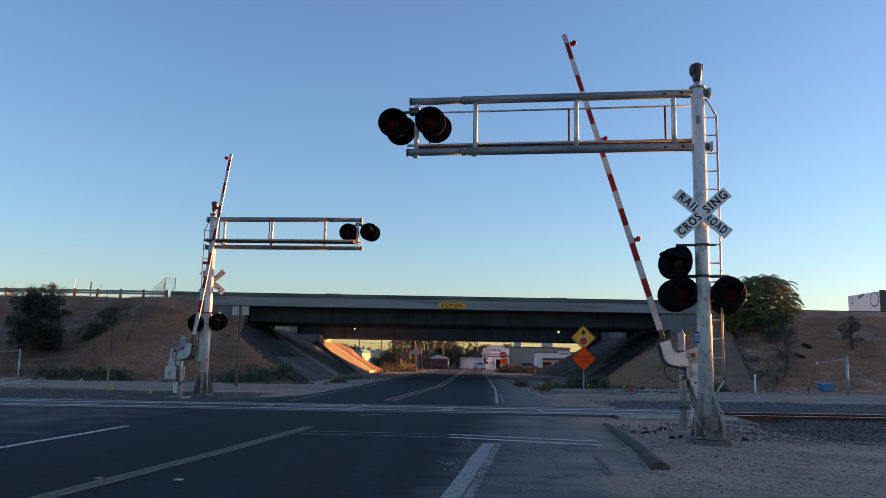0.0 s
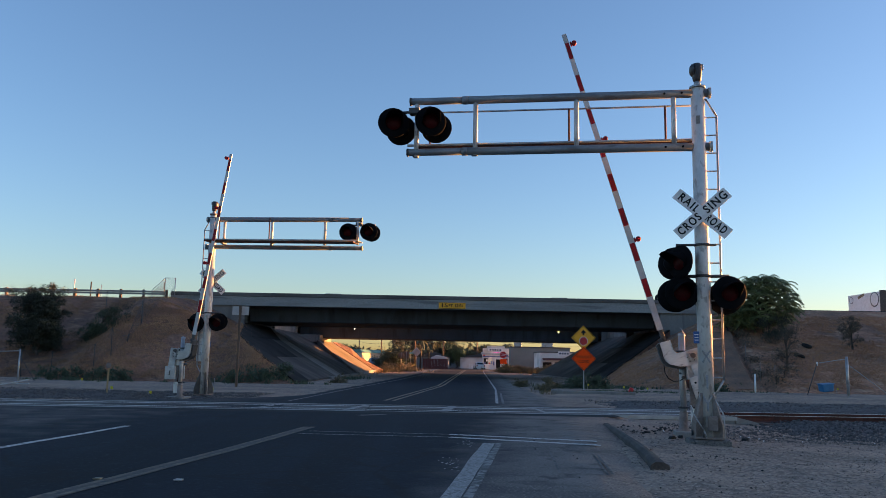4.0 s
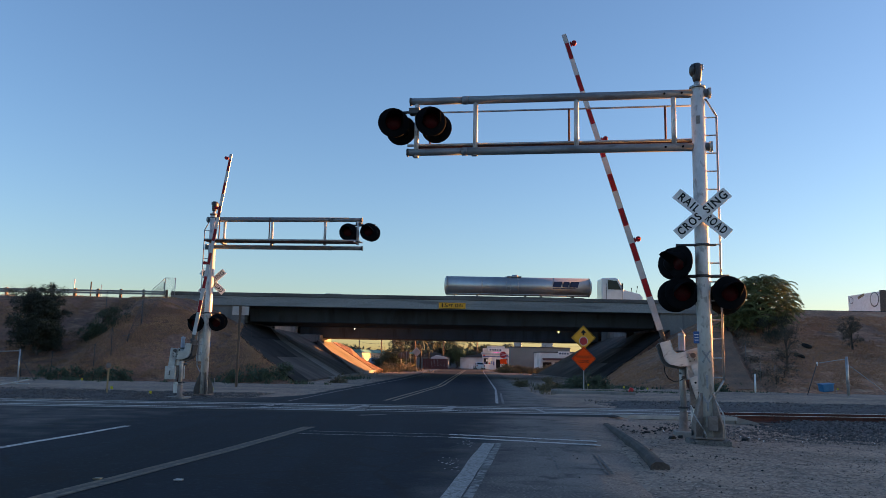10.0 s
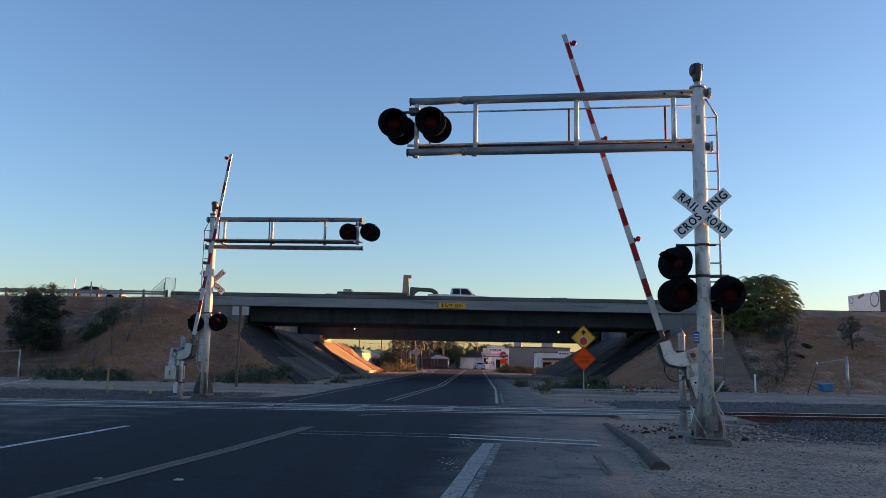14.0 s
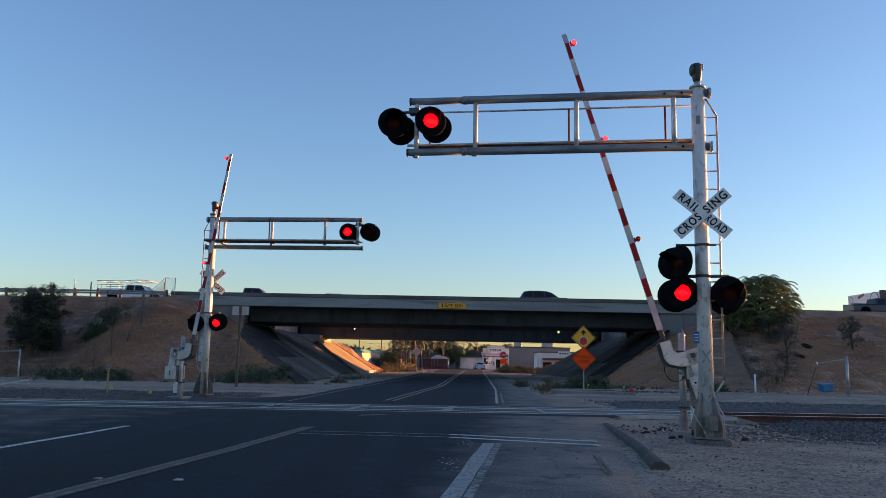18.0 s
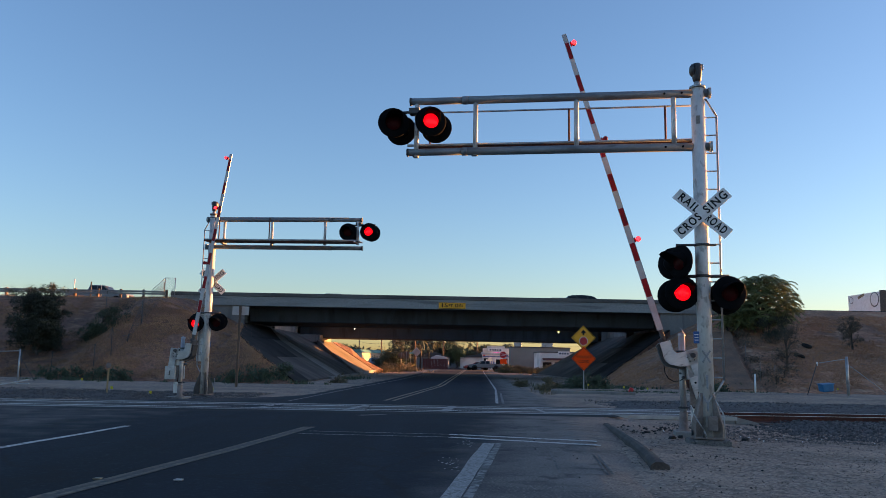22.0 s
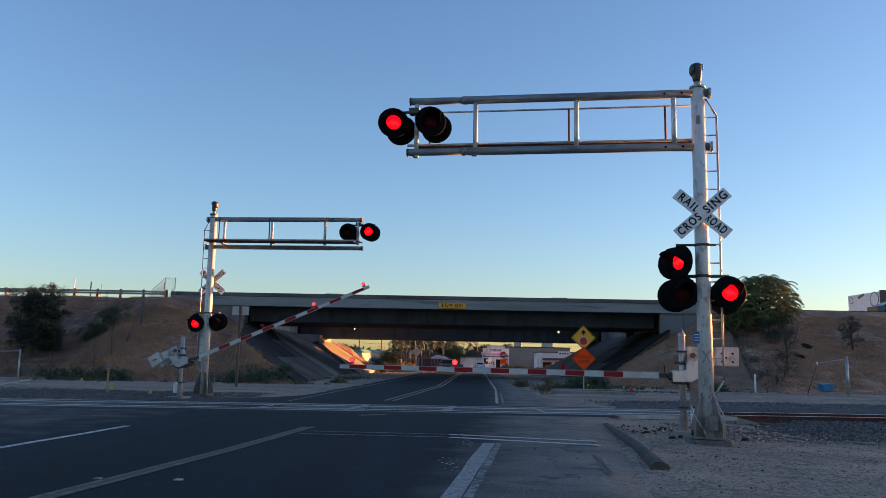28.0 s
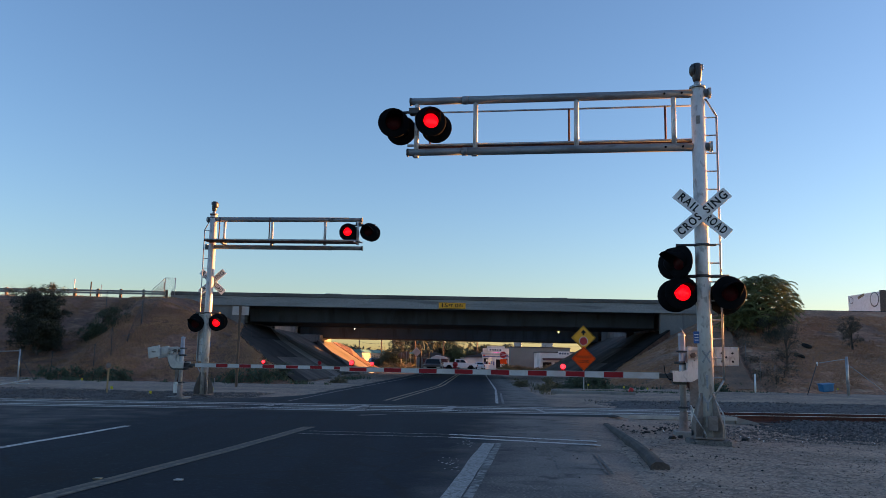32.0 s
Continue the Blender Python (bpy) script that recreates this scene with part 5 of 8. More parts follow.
octo = [(0.225 * math.cos(radians(22.5 + 45 * i)), 2.62 + 0.225 * math.sin(radians(22.5 + 45 * i))) for i in range(8)]
octo_w = [(0.25 * math.cos(radians(22.5 + 45 * i)), 2.62 + 0.25 * math.sin(radians(22.5 + 45 * i))) for i in range(8)]
part("stop_symbol_edge", Mesh().prism(octo_w, -0.058, -0.051, "XZ"), M["sign_white"], plate)
part("stop_symbol", Mesh().prism(octo, -0.063, -0.0585, "XZ"), M["sign_red"], plate, "red octagon symbol")
part("arrow", Mesh().prism([(-0.05, 2.94), (0.05, 2.94), (0.05, 3.06), (0.17, 3.04), (0, 3.24), (-0.17, 3.04), (-0.05, 3.06)], -0.06, -0.051, "XZ"), M["sign_black"], plate)
plate2 = part("shoulder_closed_plate", diamond(0.92, -0.075, -0.068, 1.68), M["sign_orange"], wz, "bright orange diamond plate")
for i in range(4):
    p = [Vector((0.60 * math.cos(math.pi / 2 * (i + j)), 0, 0.60 * math.sin(math.pi / 2 * (i + j)))) for j in (0, 1)]
    q = [v * 0.965 for v in p]
    mm = Mesh()
    mm._add([(v.x, yy, v.z + 1.68) for yy in (-0.080, -0.0755) for v in (p[0], p[1], q[1], q[0])], [(0, 1, 2, 3), (4, 7, 6, 5), (0, 4, 5, 1), (2, 6, 7, 3)])
    part("border_line", mm, M["sign_black"], plate2)
words("SHOULDER", 0.20, M["sign_black"], "lettering", plate2, pose(0, -0.079, 1.76, 90, 0, 0), "", 1.0, 0.80)
words("CLOSED", 0.20, M["sign_black"], "lettering", plate2, pose(0, -0.079, 1.52, 90, 0, 0), "", 1.0, 0.56)

ls = sign_post("road_sign", "plain sign seen from behind on a wooden post", "road sign", -9.78, 37.8, -3, 3.86, True)
part("sign_plate", Mesh().box((0.0, 0.06, 3.64), (0.82, 0.012, 0.42), None, 0.005), M["sign_back"], ls, "bare metal back of the plate")

cl = thing("clearance_sign", "yellow clearance sign on the bridge parapet", "road sign", pose(0.85, 64.985, 5.97))
cp = part("plate", Mesh().box((0, -0.02, 0), (2.25, 0.03, 0.52), None, 0.006), M["sign_yellow"], cl)
for body, size, x, wd_ in (("15", 0.44, -0.66, 0.5), ("FT", 0.33, -0.12, 0.36), ("0", 0.44, 0.38, 0.26), ("IN", 0.33, 0.72, 0.28)):
    words(body, size, M["sign_black"], "lettering", cp, pose(x, -0.039, 0, 90, 0, 0), "", 1.0, wd_, 0.006)
for z in (-0.235, 0.235):
    part("border_line", Mesh().box((0, -0.037, z), (2.19, 0.004, 0.02)), M["sign_black"], cp)

# soffit lamps, lit
M["lamp_glow"] = glow("lamp_glow", (1.0, 0.95, 0.7), 1.2, (0.8, 0.8, 0.7))
M["lamp_glow_dim"] = glow("lamp_glow_dim", (0.95, 1.0, 0.35), 0.5, (0.8, 0.8, 0.5))
for x, y, r, g in ((-8.25, 74.2, 0.07, "lamp_glow"), (10.85, 72.4, 0.11, "lamp_glow_dim")):
    lm = thing("bridge_lamp", "small lit lamp under the overpass", "lamp", pose(x, y, SOFFIT_Z))
    part("housing", Mesh().box((0, 0, -0.05), (0.4, 0.3, 0.10), None, 0.02), M["dark_metal"], lm)
    part("diffuser", Mesh().lathe([(0.001, -0.10 - r), (r * 0.7, -0.10 - r * 0.7), (r, -0.10), (0.001, -0.09)], (0, -0.05, 0), "Z", 14), M[g], lm)

# ---- guardrail and end fence on the freeway shoulder ----
gr = thing("guardrail", "weathered metal beam guardrail on wooden posts", "guardrail", pose(0, 64.4, 6.05))
for i in range(24):
    x = -22.9 - 1.9 * i
    hz = min(0.0, hill_z(x, 64.4) - 6.05)
    tall = i in (3, 4, 5, 6)
    part("post", Mesh().box((x, 0.12, (hz + 0.72) / 2), (0.16 if not tall else 0.2, 0.2, 0.72 - hz + 0.1), None, 0.01), M["wood"], gr, "brown wooden guardrail post")
    for k, z in ((0, 0.42), (1, 0.60)):
        zz = z + hz * 0.5
        prof = [(-0.02, zz - 0.08), (0.03, zz - 0.045), (-0.02, zz), (0.03, zz + 0.045), (-0.02, zz + 0.075), (-0.028, zz + 0.07), (0.018, zz + 0.045), (-0.03, zz), (0.018, zz - 0.045), (-0.028, zz - 0.075)]
        if k == 0 or i < 8:
            part("beam", Mesh().prism(prof, x - 1.9, x, "YZ"), M["galv"], gr, "ribbed steel beam")
cf = thing("chain_fence", "short chain link fence at the bridge end", "fence", pose(-23.1, 64.6, 6.1))
for x, h in ((-1.0, 0.75), (0.0, 1.75), (0.85, 1.75)):
    part("post", Mesh().cyl((x, 0, -0.2), (x, 0, h), 0.03, n=8), M["galv"], cf)
part("top_rail", Mesh().tube([(-1.0, 0, 0.75), (0.0, 0, 1.73), (0.85, 0, 1.73)], 0.02, 8), M["galv"], cf)
part("brace", Mesh().cyl((0.35, 0, 0.1), (0.85, 0, 1.2), 0.018, n=6), M["galv"], cf)
wv, wf = [], []


def wire(p, q, r, vs, fs):
    p, q = Vector(p), Vector(q)
    s = (q - p).cross(Vector((0, 1, 0)))
    s = (s.normalized() if s.length > 1e-6 else Vector((1, 0, 0))) * r
    o = Vector((0, r, 0))
    k = len(vs)
    vs += [tuple(p + s), tuple(p + o), tuple(p - s), tuple(p - o), tuple(q + s), tuple(q + o), tuple(q - s), tuple(q - o)]
    fs += [(k + i, k + (i + 1) % 4, k + 4 + (i + 1) % 4, k + 4 + i) for i in range(4)]


def mesh_wires(w, h0, h1, step, r):
    """Diamond mesh between heights that change along the width."""
    vs, fs = [], []
    for sgn in (1, -1):
        c = -3.0
        while c < w + 3.0:
            n = 12
            prev = None
            for i in range(n * 4 + 1):
                z = i * max(h0, h1) / (n * 4)
                x = c + sgn * z
                top = h0 + (h1 - h0) * x / w
                ok = 0 <= x <= w and z <= top
                if ok and prev is None:
                    prev = (x, 0, z)
                    last = prev
                elif ok:
                    last = (x, 0, z)
                elif prev is not None:
                    break
            if prev is not None and last != prev:
                wire(prev, last, r, vs, fs)
            c += step
    return vs, fs


for x, w_, h0, h1 in ((-1.0, 1.0, 0.75, 1.73), (0.0, 0.85, 1.73, 1.73)):
    vs, fs = mesh_wires(w_, h0, h1, 0.13, 0.0035)
    ob = raw("wire_mesh", vs, fs, M["galv"], cf)
    ob.matrix_basis = pose(x, 0, 0)
    tagged(ob, kind="stuff")

# marker posts and masts on the freeway shoulder
for x, y, h, r, mt, nm, lb in ((-31.6, 66.6, 2.6, 0.045, "sign_white", "marker_post", "thin white post on the freeway shoulder"), (-29.7, 65.6, 2.3, 0.06, "dark_metal", "marker_post", "dark post on the freeway shoulder"), (-28.9, 65.8, 2.1, 0.02, "galv", "marker_post", "thin rod on the freeway shoulder")):
    o = thing(nm, lb, "post", pose(x, y, 5.95))
    part("post", Mesh().cyl((0, 0, 0), (0, 0, h - 0.75), r, n=8), M[mt], o)

# ---- fences, posts and litter along the railway ----
def pipe_gate(x0, y0, x1, y1, h, label, propped=False):
    g = thing("wire_fence", label, "fence", pose(0, 0, 0))
    a, b = Vector((x0, y0, ground_z(x0, y0))), Vector((x1, y1, ground_z(x1, y1)))
    up = Vector((0, 0, h))
    part("end_post", Mesh().cyl(a - up * 0.1, a + up * 1.04, 0.075 if propped else 0.035, n=12), M["galv"], g)
    if propped:
        part("prop", Mesh().cyl(b + up * 0.84, b + (b - a).normalized() * 0.65 - up * 0.05, 0.022, n=8), M["dark_metal"], g)
        part("pipe_cap", Mesh().cyl(b + up * 0.78, b + up * 0.88, 0.04, n=8), M["sign_white"], g)
    else:
        part("end_post", Mesh().cyl(b, b + up * 0.86, 0.03, n=10), M["galv"], g)
    part("top_pipe", Mesh().cyl(a + up * 0.98, b + up * 0.84, 0.02, n=8), M["galv"], g)
    part("brace", Mesh().cyl(a + up * 0.85, a + (a - b).normalized() * (2.4 if propped else 0.75) + up * (0.0 if propped else 0.12), 0.016, n=6), M["galv" if propped else "dark_metal"], g)
    return g


pipe_gate(21.41, 41.4, 19.74, 41.2, 1.95, "bent steel pipe fence frame at the foot of the slope", True)
pipe_gate(-19.3, 36.0, -23.4, 35.7, 1.55, "steel pipe fence frame at the foot of the slope")
for x, y, h, r, mt, lb in ((17.4, 43.6, 1.05, 0.05, "sign_white", "white plastic marker post"), (-24.6, 57.0, 1.9, 0.022, "dark_metal", "thin steel fence post on the slope"), (19.29, 49.65, 1.5, 0.02, "dull_steel", "thin steel fence post"), (18.95, 46.65, 1.45, 0.02, "dull_steel", "thin steel fence post"), (19.6, 46.15, 0.8, 0.02, "dull_steel", "thin steel fence post")):
    z = max(ground_z(x, y), hill_z(x, y)) - 0.05
    o = thing("fence_post", lb, "post", pose(x, y, z), "posts along the railway")
    part("post", Mesh().cyl((0, 0, 0), (0.02, 0, h), r, n=10), M[mt], o)
    part("cap", Mesh().lathe([(r * 1.1, h - 0.01), (r * 1.1, h + 0.02), (0.001, h + 0.05)], (0.02, 0, 0), "Z", 10), M[mt], o)
sf = thing("slope_fence", "sagging wire fence climbing the dry slope", "fence", pose(0, 0, 0))
feet = [Vector((x, y, hill_z(x, y))) for x, y in ((-20.7, 57.9), (-20.11, 52.3), (-19.8, 49.4), (-19.77, 47.05), (-20.13, 45.6), (-23.36, 47.15), (-25.2, 47.3))]
tops = []
for i, p in enumerate(feet):
    h = (1.3, 1.75, 0.5, 1.7, 1.35, 1.25, 1.6)[i]
    q = p + Vector((0.05 * (i % 3 - 1), 0, h))
    part("post", Mesh().cyl(p - Vector((0, 0, 0.2)), q, 0.022, n=8), M["dark_metal"], sf)
    tops.append((p, q))
for (a, b), (c, d) in zip(tops, tops[1:]):
    for f in (0.25, 0.5, 0.75, 0.97):
        part("wire", Mesh().cyl(a.lerp(b, f), c.lerp(d, f), 0.006, n=5), M["dark_metal"], sf)
    vs, fs = [], []
    n_ = max(4, int((c - a).length / 0.22))
    for k in range(-6, n_):
        # diamond mesh, drawn as two families of slanting wires
        for u, v in (((k / n_, 0.0), ((k + 6) / n_, 1.0)), (((k + 6) / n_, 0.0), (k / n_, 1.0))):
            ends_ = []
            for e, h_ in (u, v):
                e = min(1.0, max(0.0, e))
                ends_.append(a.lerp(c, e).lerp(b.lerp(d, e), h_))
            wire(ends_[0], ends_[1], 0.003, vs, fs)
    tagged(raw("wire_mesh", vs, fs, M["dark_metal"], sf), kind="stuff")
dl = thing("delineator", "round marker on a thin wooden stake by the track", "marker", pose(-11.64, 27.6, -0.08))
part("stake", Mesh().box((0, 0, 0.5), (0.055, 0.03, 1.05), None, 0.004), M["new_wood"], dl)
part("disc", Mesh().lathe([(0.001, -0.012), (0.085, -0.012), (0.095, 0.0), (0.085, 0.012), (0.001, 0.012)], (0, -0.03, 1.05), "Y", 20), M["dull_steel"], dl)
for x, y, h in ((-16.6, 36.4, 0.30), (-11.95, 28.6, 0.22), (-9.0, 31.0, 0.14), (-10.1, 27.4, 0.14), (9.6, 41.5, 0.25), (10.6, 40.6, 0.2), (8.2, 44.0, 0.25), (20.6, 41.0, 0.35)):
    o = thing("survey_flag", "small yellow marking flag stuck in the dirt", "flag", pose(x, y, ground_z(x, y) - 0.02), "marking flags")
    part("wire", Mesh().cyl((0, 0, 0), (0, 0, h), 0.008, n=6), M["galv"], o)
    part("flag", Mesh().box((0.05, 0, h), (0.09, 0.01, 0.10), None, 0.002), M["yellow_tag"], o)
bk = thing("plastic_crate", "blue plastic crate lying tilted on the ground", "crate", pose(20.35, 41.6, 0.12, 4, -5, 8))
part("crate_body", Mesh().prism([(-0.30, 0.0), (0.30, 0.0), (0.34, 0.40), (-0.34, 0.40)], -0.22, 0.22, "XZ").bevel(0.07, 3), M["bucket"], bk)
part("rim", Mesh().box((0, 0, 0.40), (0.74, 0.50, 0.05), None, 0.02), M["bucket"], bk)
rb = thing("red_scrap", "crumpled red plastic scrap on the ground", "litter", pose(9.7, 40.2, -0.05))
part("scrap", Mesh().prism([(-0.14, 0), (0.16, 0.02), (0.12, 0.2), (-0.05, 0.25)], -0.08, 0.08, "XZ").bevel(0.03, 1), M["sign_red"], rb)
lg = thing("wooden_log", "half-buried weathered timber along the shoulder", "timber", pose(0, 0, 0))
lp = [Vector((3.73, 17.8, 0)), Vector((3.62, 16.6, 0)), Vector((3.49, 15.26, 0)), Vector((3.31, 13.45, 0)), Vector((3.11, 11.8, 0)), Vector((2.93, 10.7, 0)), Vector((2.90, 10.5, 0))]
lmesh, lv, lf = Mesh(), [], []
rl = random.Random(12)
for i, p in enumerate(lp):
    w_, h = 0.075 + 0.008 * i, (0.05, 0.075, 0.085, 0.09, 0.10, 0.11, 0.085)[i]
    for dx, dz in ((-1.15, -0.15), (-0.9, 0.55 * h), (-0.35, h), (0.4, 0.94 * h), (0.95, 0.45 * h), (1.25, -0.15)):
        lv.append(p + Vector((w_ * dx + rl.uniform(-0.008, 0.008), 0.02 * dx, dz - 0.045 + rl.uniform(-0.006, 0.006))))
for i in range(len(lp) - 1):
    lf += [(6 * i + k, 6 * i + k + 1, 6 * i + k + 7, 6 * i + k + 6) for k in range(5)]
lmesh._add(lv, lf + [tuple(range(6)), tuple(6 * len(lp) - 1 - k for k in range(6))]).bevel(0.015, 2, 25)
part("timber", lmesh, M["log"], lg)
for x, y, a in ((4.35, 14.9, 20), (4.6, 15.2, 70), (4.2, 16.1, 130), (5.9, 15.4, 40)):
    ch = thing("asphalt_chunk", "dark broken asphalt chunk on bare dirt", "rubble", pose(x, y, ground_z(x, y) + 0.01, 0, 0, a), "chunks near the signal")
    part("chunk", Mesh().prism([(-0.07, -0.03), (0.05, -0.03), (0.075, 0.01), (0.03, 0.04), (-0.045, 0.03)], -0.05, 0.04, "XZ").bevel(0.01, 1), M["tar"], ch)
wd = thing("timber_scrap", "broken pale boards lying by the fence", "timber", pose(-18.9, 34.9, -0.04, 0, 0, 20))
part("board", Mesh().box((0, 0, 0.1), (1.3, 0.14, 0.05), pose(0, 0, 0, 0, -12, 10), 0.006), M["sign_back"], wd)
part("board", Mesh().box((0.1, 0.05, 0.06), (1.1, 0.16, 0.05), pose(0, 0, 0, 0, 0, -14), 0.006), M["sign_back"], wd)
kb = thing("kerb_stub", "low broken concrete kerb in the weeds", "kerb", pose(7.3, 36.6, -0.08, 0, 0, -3))
part("kerb_stone", Mesh().box((0, 0, 0.08), (3.4, 0.35, 0.16), None, 0.03), M["concrete"], kb)
part("kerb_stone", Mesh().box((-1.9, 0.05, 0.10), (0.5, 0.4, 0.22), None, 0.05), M["concrete"], kb)


# ---- plants ----
def blades(n, place, height, width, seed, spread=0.35, per=5):
    """Upright tapering blades in tufts."""
    r = random.Random(seed)
    vs, fs = [], []
    for _ in range(n):
        x, y, z = place(r)
        h0 = r.uniform(*height)
        for _ in range(per):
            a, b = r.uniform(0, 6.283), r.uniform(0, 6.283)
            h, wd_ = h0 * r.uniform(0.6, 1.1), r.uniform(*width)
            ox, oy = 0.12 * r.gauss(0, 1), 0.12 * r.gauss(0, 1)
            lean = h * spread * r.random()
            k = len(vs)
            vs += [(x + ox + wd_ * math.cos(a), y + oy + wd_ * math.sin(a), z - 0.03), (x + ox - wd_ * math.cos(a), y + oy - wd_ * math.sin(a), z - 0.03),
                   (x + ox + 0.5 * lean * math.cos(b) + 0.4 * wd_ * math.cos(a), y + oy + 0.5 * lean * math.sin(b), z + 0.6 * h), (x + ox + lean * math.cos(b), y + oy + lean * math.sin(b), z + h)]
            fs += [(k, k + 1, k + 2), (k + 1, k + 3, k + 2)]
    return vs, fs


def on_hill(x0, x1, y0, y1):
    def place(r):
        while True:
            x, y = r.uniform(x0, x1), r.uniform(y0, y1)
            z = hill_z(x, y)
            paved = -16.6 < x < -7.9 and y > paved_lip(x)[0] + 0.2 or 11.4 < x < 19.2 and y > 57.0 + 0.95 * (x - 11.5)
            paved = paved or x > 1 and (y > 61.2 or -2.0 < x - curve_at(DITCH, y) < 0.7 and y < 57)
            if not paved and z > 0.0 and (smooth_noise(x, y, 0.22, 8) + 0.5 * smooth_noise(x, y, 0.9, 2) + 0.3 * r.random()) > (-0.1 if x > -21.5 else 0.12):
                return x, y, z
    return place


for nm, box in (("dry_grass", (-48, -8, 44.5, 63.5)), ("dry_grass", (10.5, 50, 44.5, 63.5))):
    vs, fs = blades(24000, on_hill(*box), (0.04, 0.15) if box[0] < 0 else (0.03, 0.12), (0.006, 0.020), 11 + int(box[0]), 1.8, 6)
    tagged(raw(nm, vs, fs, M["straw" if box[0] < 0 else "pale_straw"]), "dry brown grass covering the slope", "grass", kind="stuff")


vs = [(curve_at(DITCH, y) - 2.1 + 0.24 * i + 0.15 * smooth_noise(i, y, 0.5, 3) * (i in (0, 7)), y, hill_z(curve_at(DITCH, y) - 2.1 + 0.24 * i, y) + 0.025) for y in np.arange(44.4, 57.0, 0.4) for i in range(8)]
vs = [tuple(float(c) for c in v) for v in vs]
fs = [(8 * j + i, 8 * j + i + 1, 8 * j + i + 9, 8 * j + i + 8) for j in range(len(vs) // 8 - 1) for i in range(7)]
tagged(raw("foot_path", vs, fs, M["path_dirt"], smooth=True), "bare trodden dirt path up the slope", "path", kind="structure")


def patch(cx, cy, sx, sy, z=None):
    def place(r):
        x, y = r.gauss(cx, sx), r.gauss(cy, sy)
        return x, y, max(ground_z(x, y) if y < 60 else -0.09, hill_z(x, y) if 43 < y < 66 and (x < -7.5 or x > 9.5) else -1)
    return place


for i, (cx, cy, sx, sy, n, h, mt, lb) in enumerate((
        (-19.6, 43.6, 1.8, 0.9, 60, (0.1, 0.25), "weed", "green weeds at the foot of the slope"), (-11.3, 44.6, 1.3, 0.8, 60, (0.1, 0.3), "weed", "green weeds at the foot of the slope"),
        (-9.4, 44.2, 1.2, 0.4, 110, (0.1, 0.32), "weed", "green weeds at the foot of the slope"), (-6.6, 58, 0.6, 1.5, 40, (0.1, 0.35), "weed", "green weeds beside the road"),
        (8.1, 45.6, 0.6, 0.6, 90, (0.15, 0.4), "weed", "green weeds around the sign"), (9.6, 46.5, 1.4, 1.2, 100, (0.1, 0.3), "weed", "green weeds around the sign"),
        (6.2, 45.5, 0.4, 0.5, 22, (0.06, 0.2), "dry_weed", "green weeds around the sign"), (9.5, 40.5, 1.6, 0.8, 90, (0.04, 0.12), "weed", "low green weeds on dirt"),
        (15.9, 44.2, 1.2, 0.6, 30, (0.05, 0.14), "weed", "low green weeds on dirt"), (4.9, 38.5, 0.4, 3.0, 14, (0.06, 0.18), "dry_weed", "dry weeds along the road edge"),
        (5.6, 52, 0.6, 5, 22, (0.08, 0.25), "dry_weed", "dry weeds along the road edge"),
        (-7.0, 104, 0.8, 7, 120, (0.2, 0.6), "dry_weed", "tall dry weeds beside the road"), (-7.0, 120, 1.4, 4, 110, (0.3, 1.2), "dry_weed", "tall dry weeds beside the road"),
        (-4.9, 114, 1.0, 5, 150, (0.3, 0.9), "golden_weed", "tall golden dry weeds beside the road"), (-6.8, 110, 1.2, 5, 130, (0.3, 0.9), "golden_weed", "tall golden dry weeds beside the road"), (12.2, 113, 1.8, 4, 240, (0.4, 1.1), "golden_weed", "tall golden dry weeds beside the road"),
        (11.4, 116, 2.0, 4, 110, (0.3, 0.9), "dry_weed", "tall dry weeds beside the road"), (14.5, 110, 1.5, 3, 90, (0.2, 0.7), "dry_weed", "tall dry weeds beside the road"))):
    vs, fs = blades(n, patch(cx, cy, sx, sy), h, (0.015, 0.05), 40 + i, 0.5, 7)
    tagged(raw("weeds", vs, fs, M[mt]), lb, "weeds", kind="stuff")


def leafy(r, centre, radius, n, size, vs, fs, droop=0.0):
    """A clump of small leaves round a point."""
    for _ in range(n):
        d = Vector((r.gauss(0, 1), r.gauss(0, 1), r.gauss(0, 0.8)))
        d = d.normalized() * radius * r.random() ** 0.45
        p = Vector(centre) + d
        a = Vector((r.gauss(0, 1), r.gauss(0, 1), r.gauss(0, 0.6) - droop)).normalized() * size * r.uniform(0.6, 1.3)
        b = a.cross(Vector((r.gauss(0, 1), r.gauss(0, 1), r.gauss(0, 1)))).normalized() * size * 0.34
        k = len(vs)
        vs += [tuple(p), tuple(p + a * 0.5 + b), tuple(p + a), tuple(p + a * 0.5 - b)]
        fs.append((k, k + 1, k + 2, k + 3))


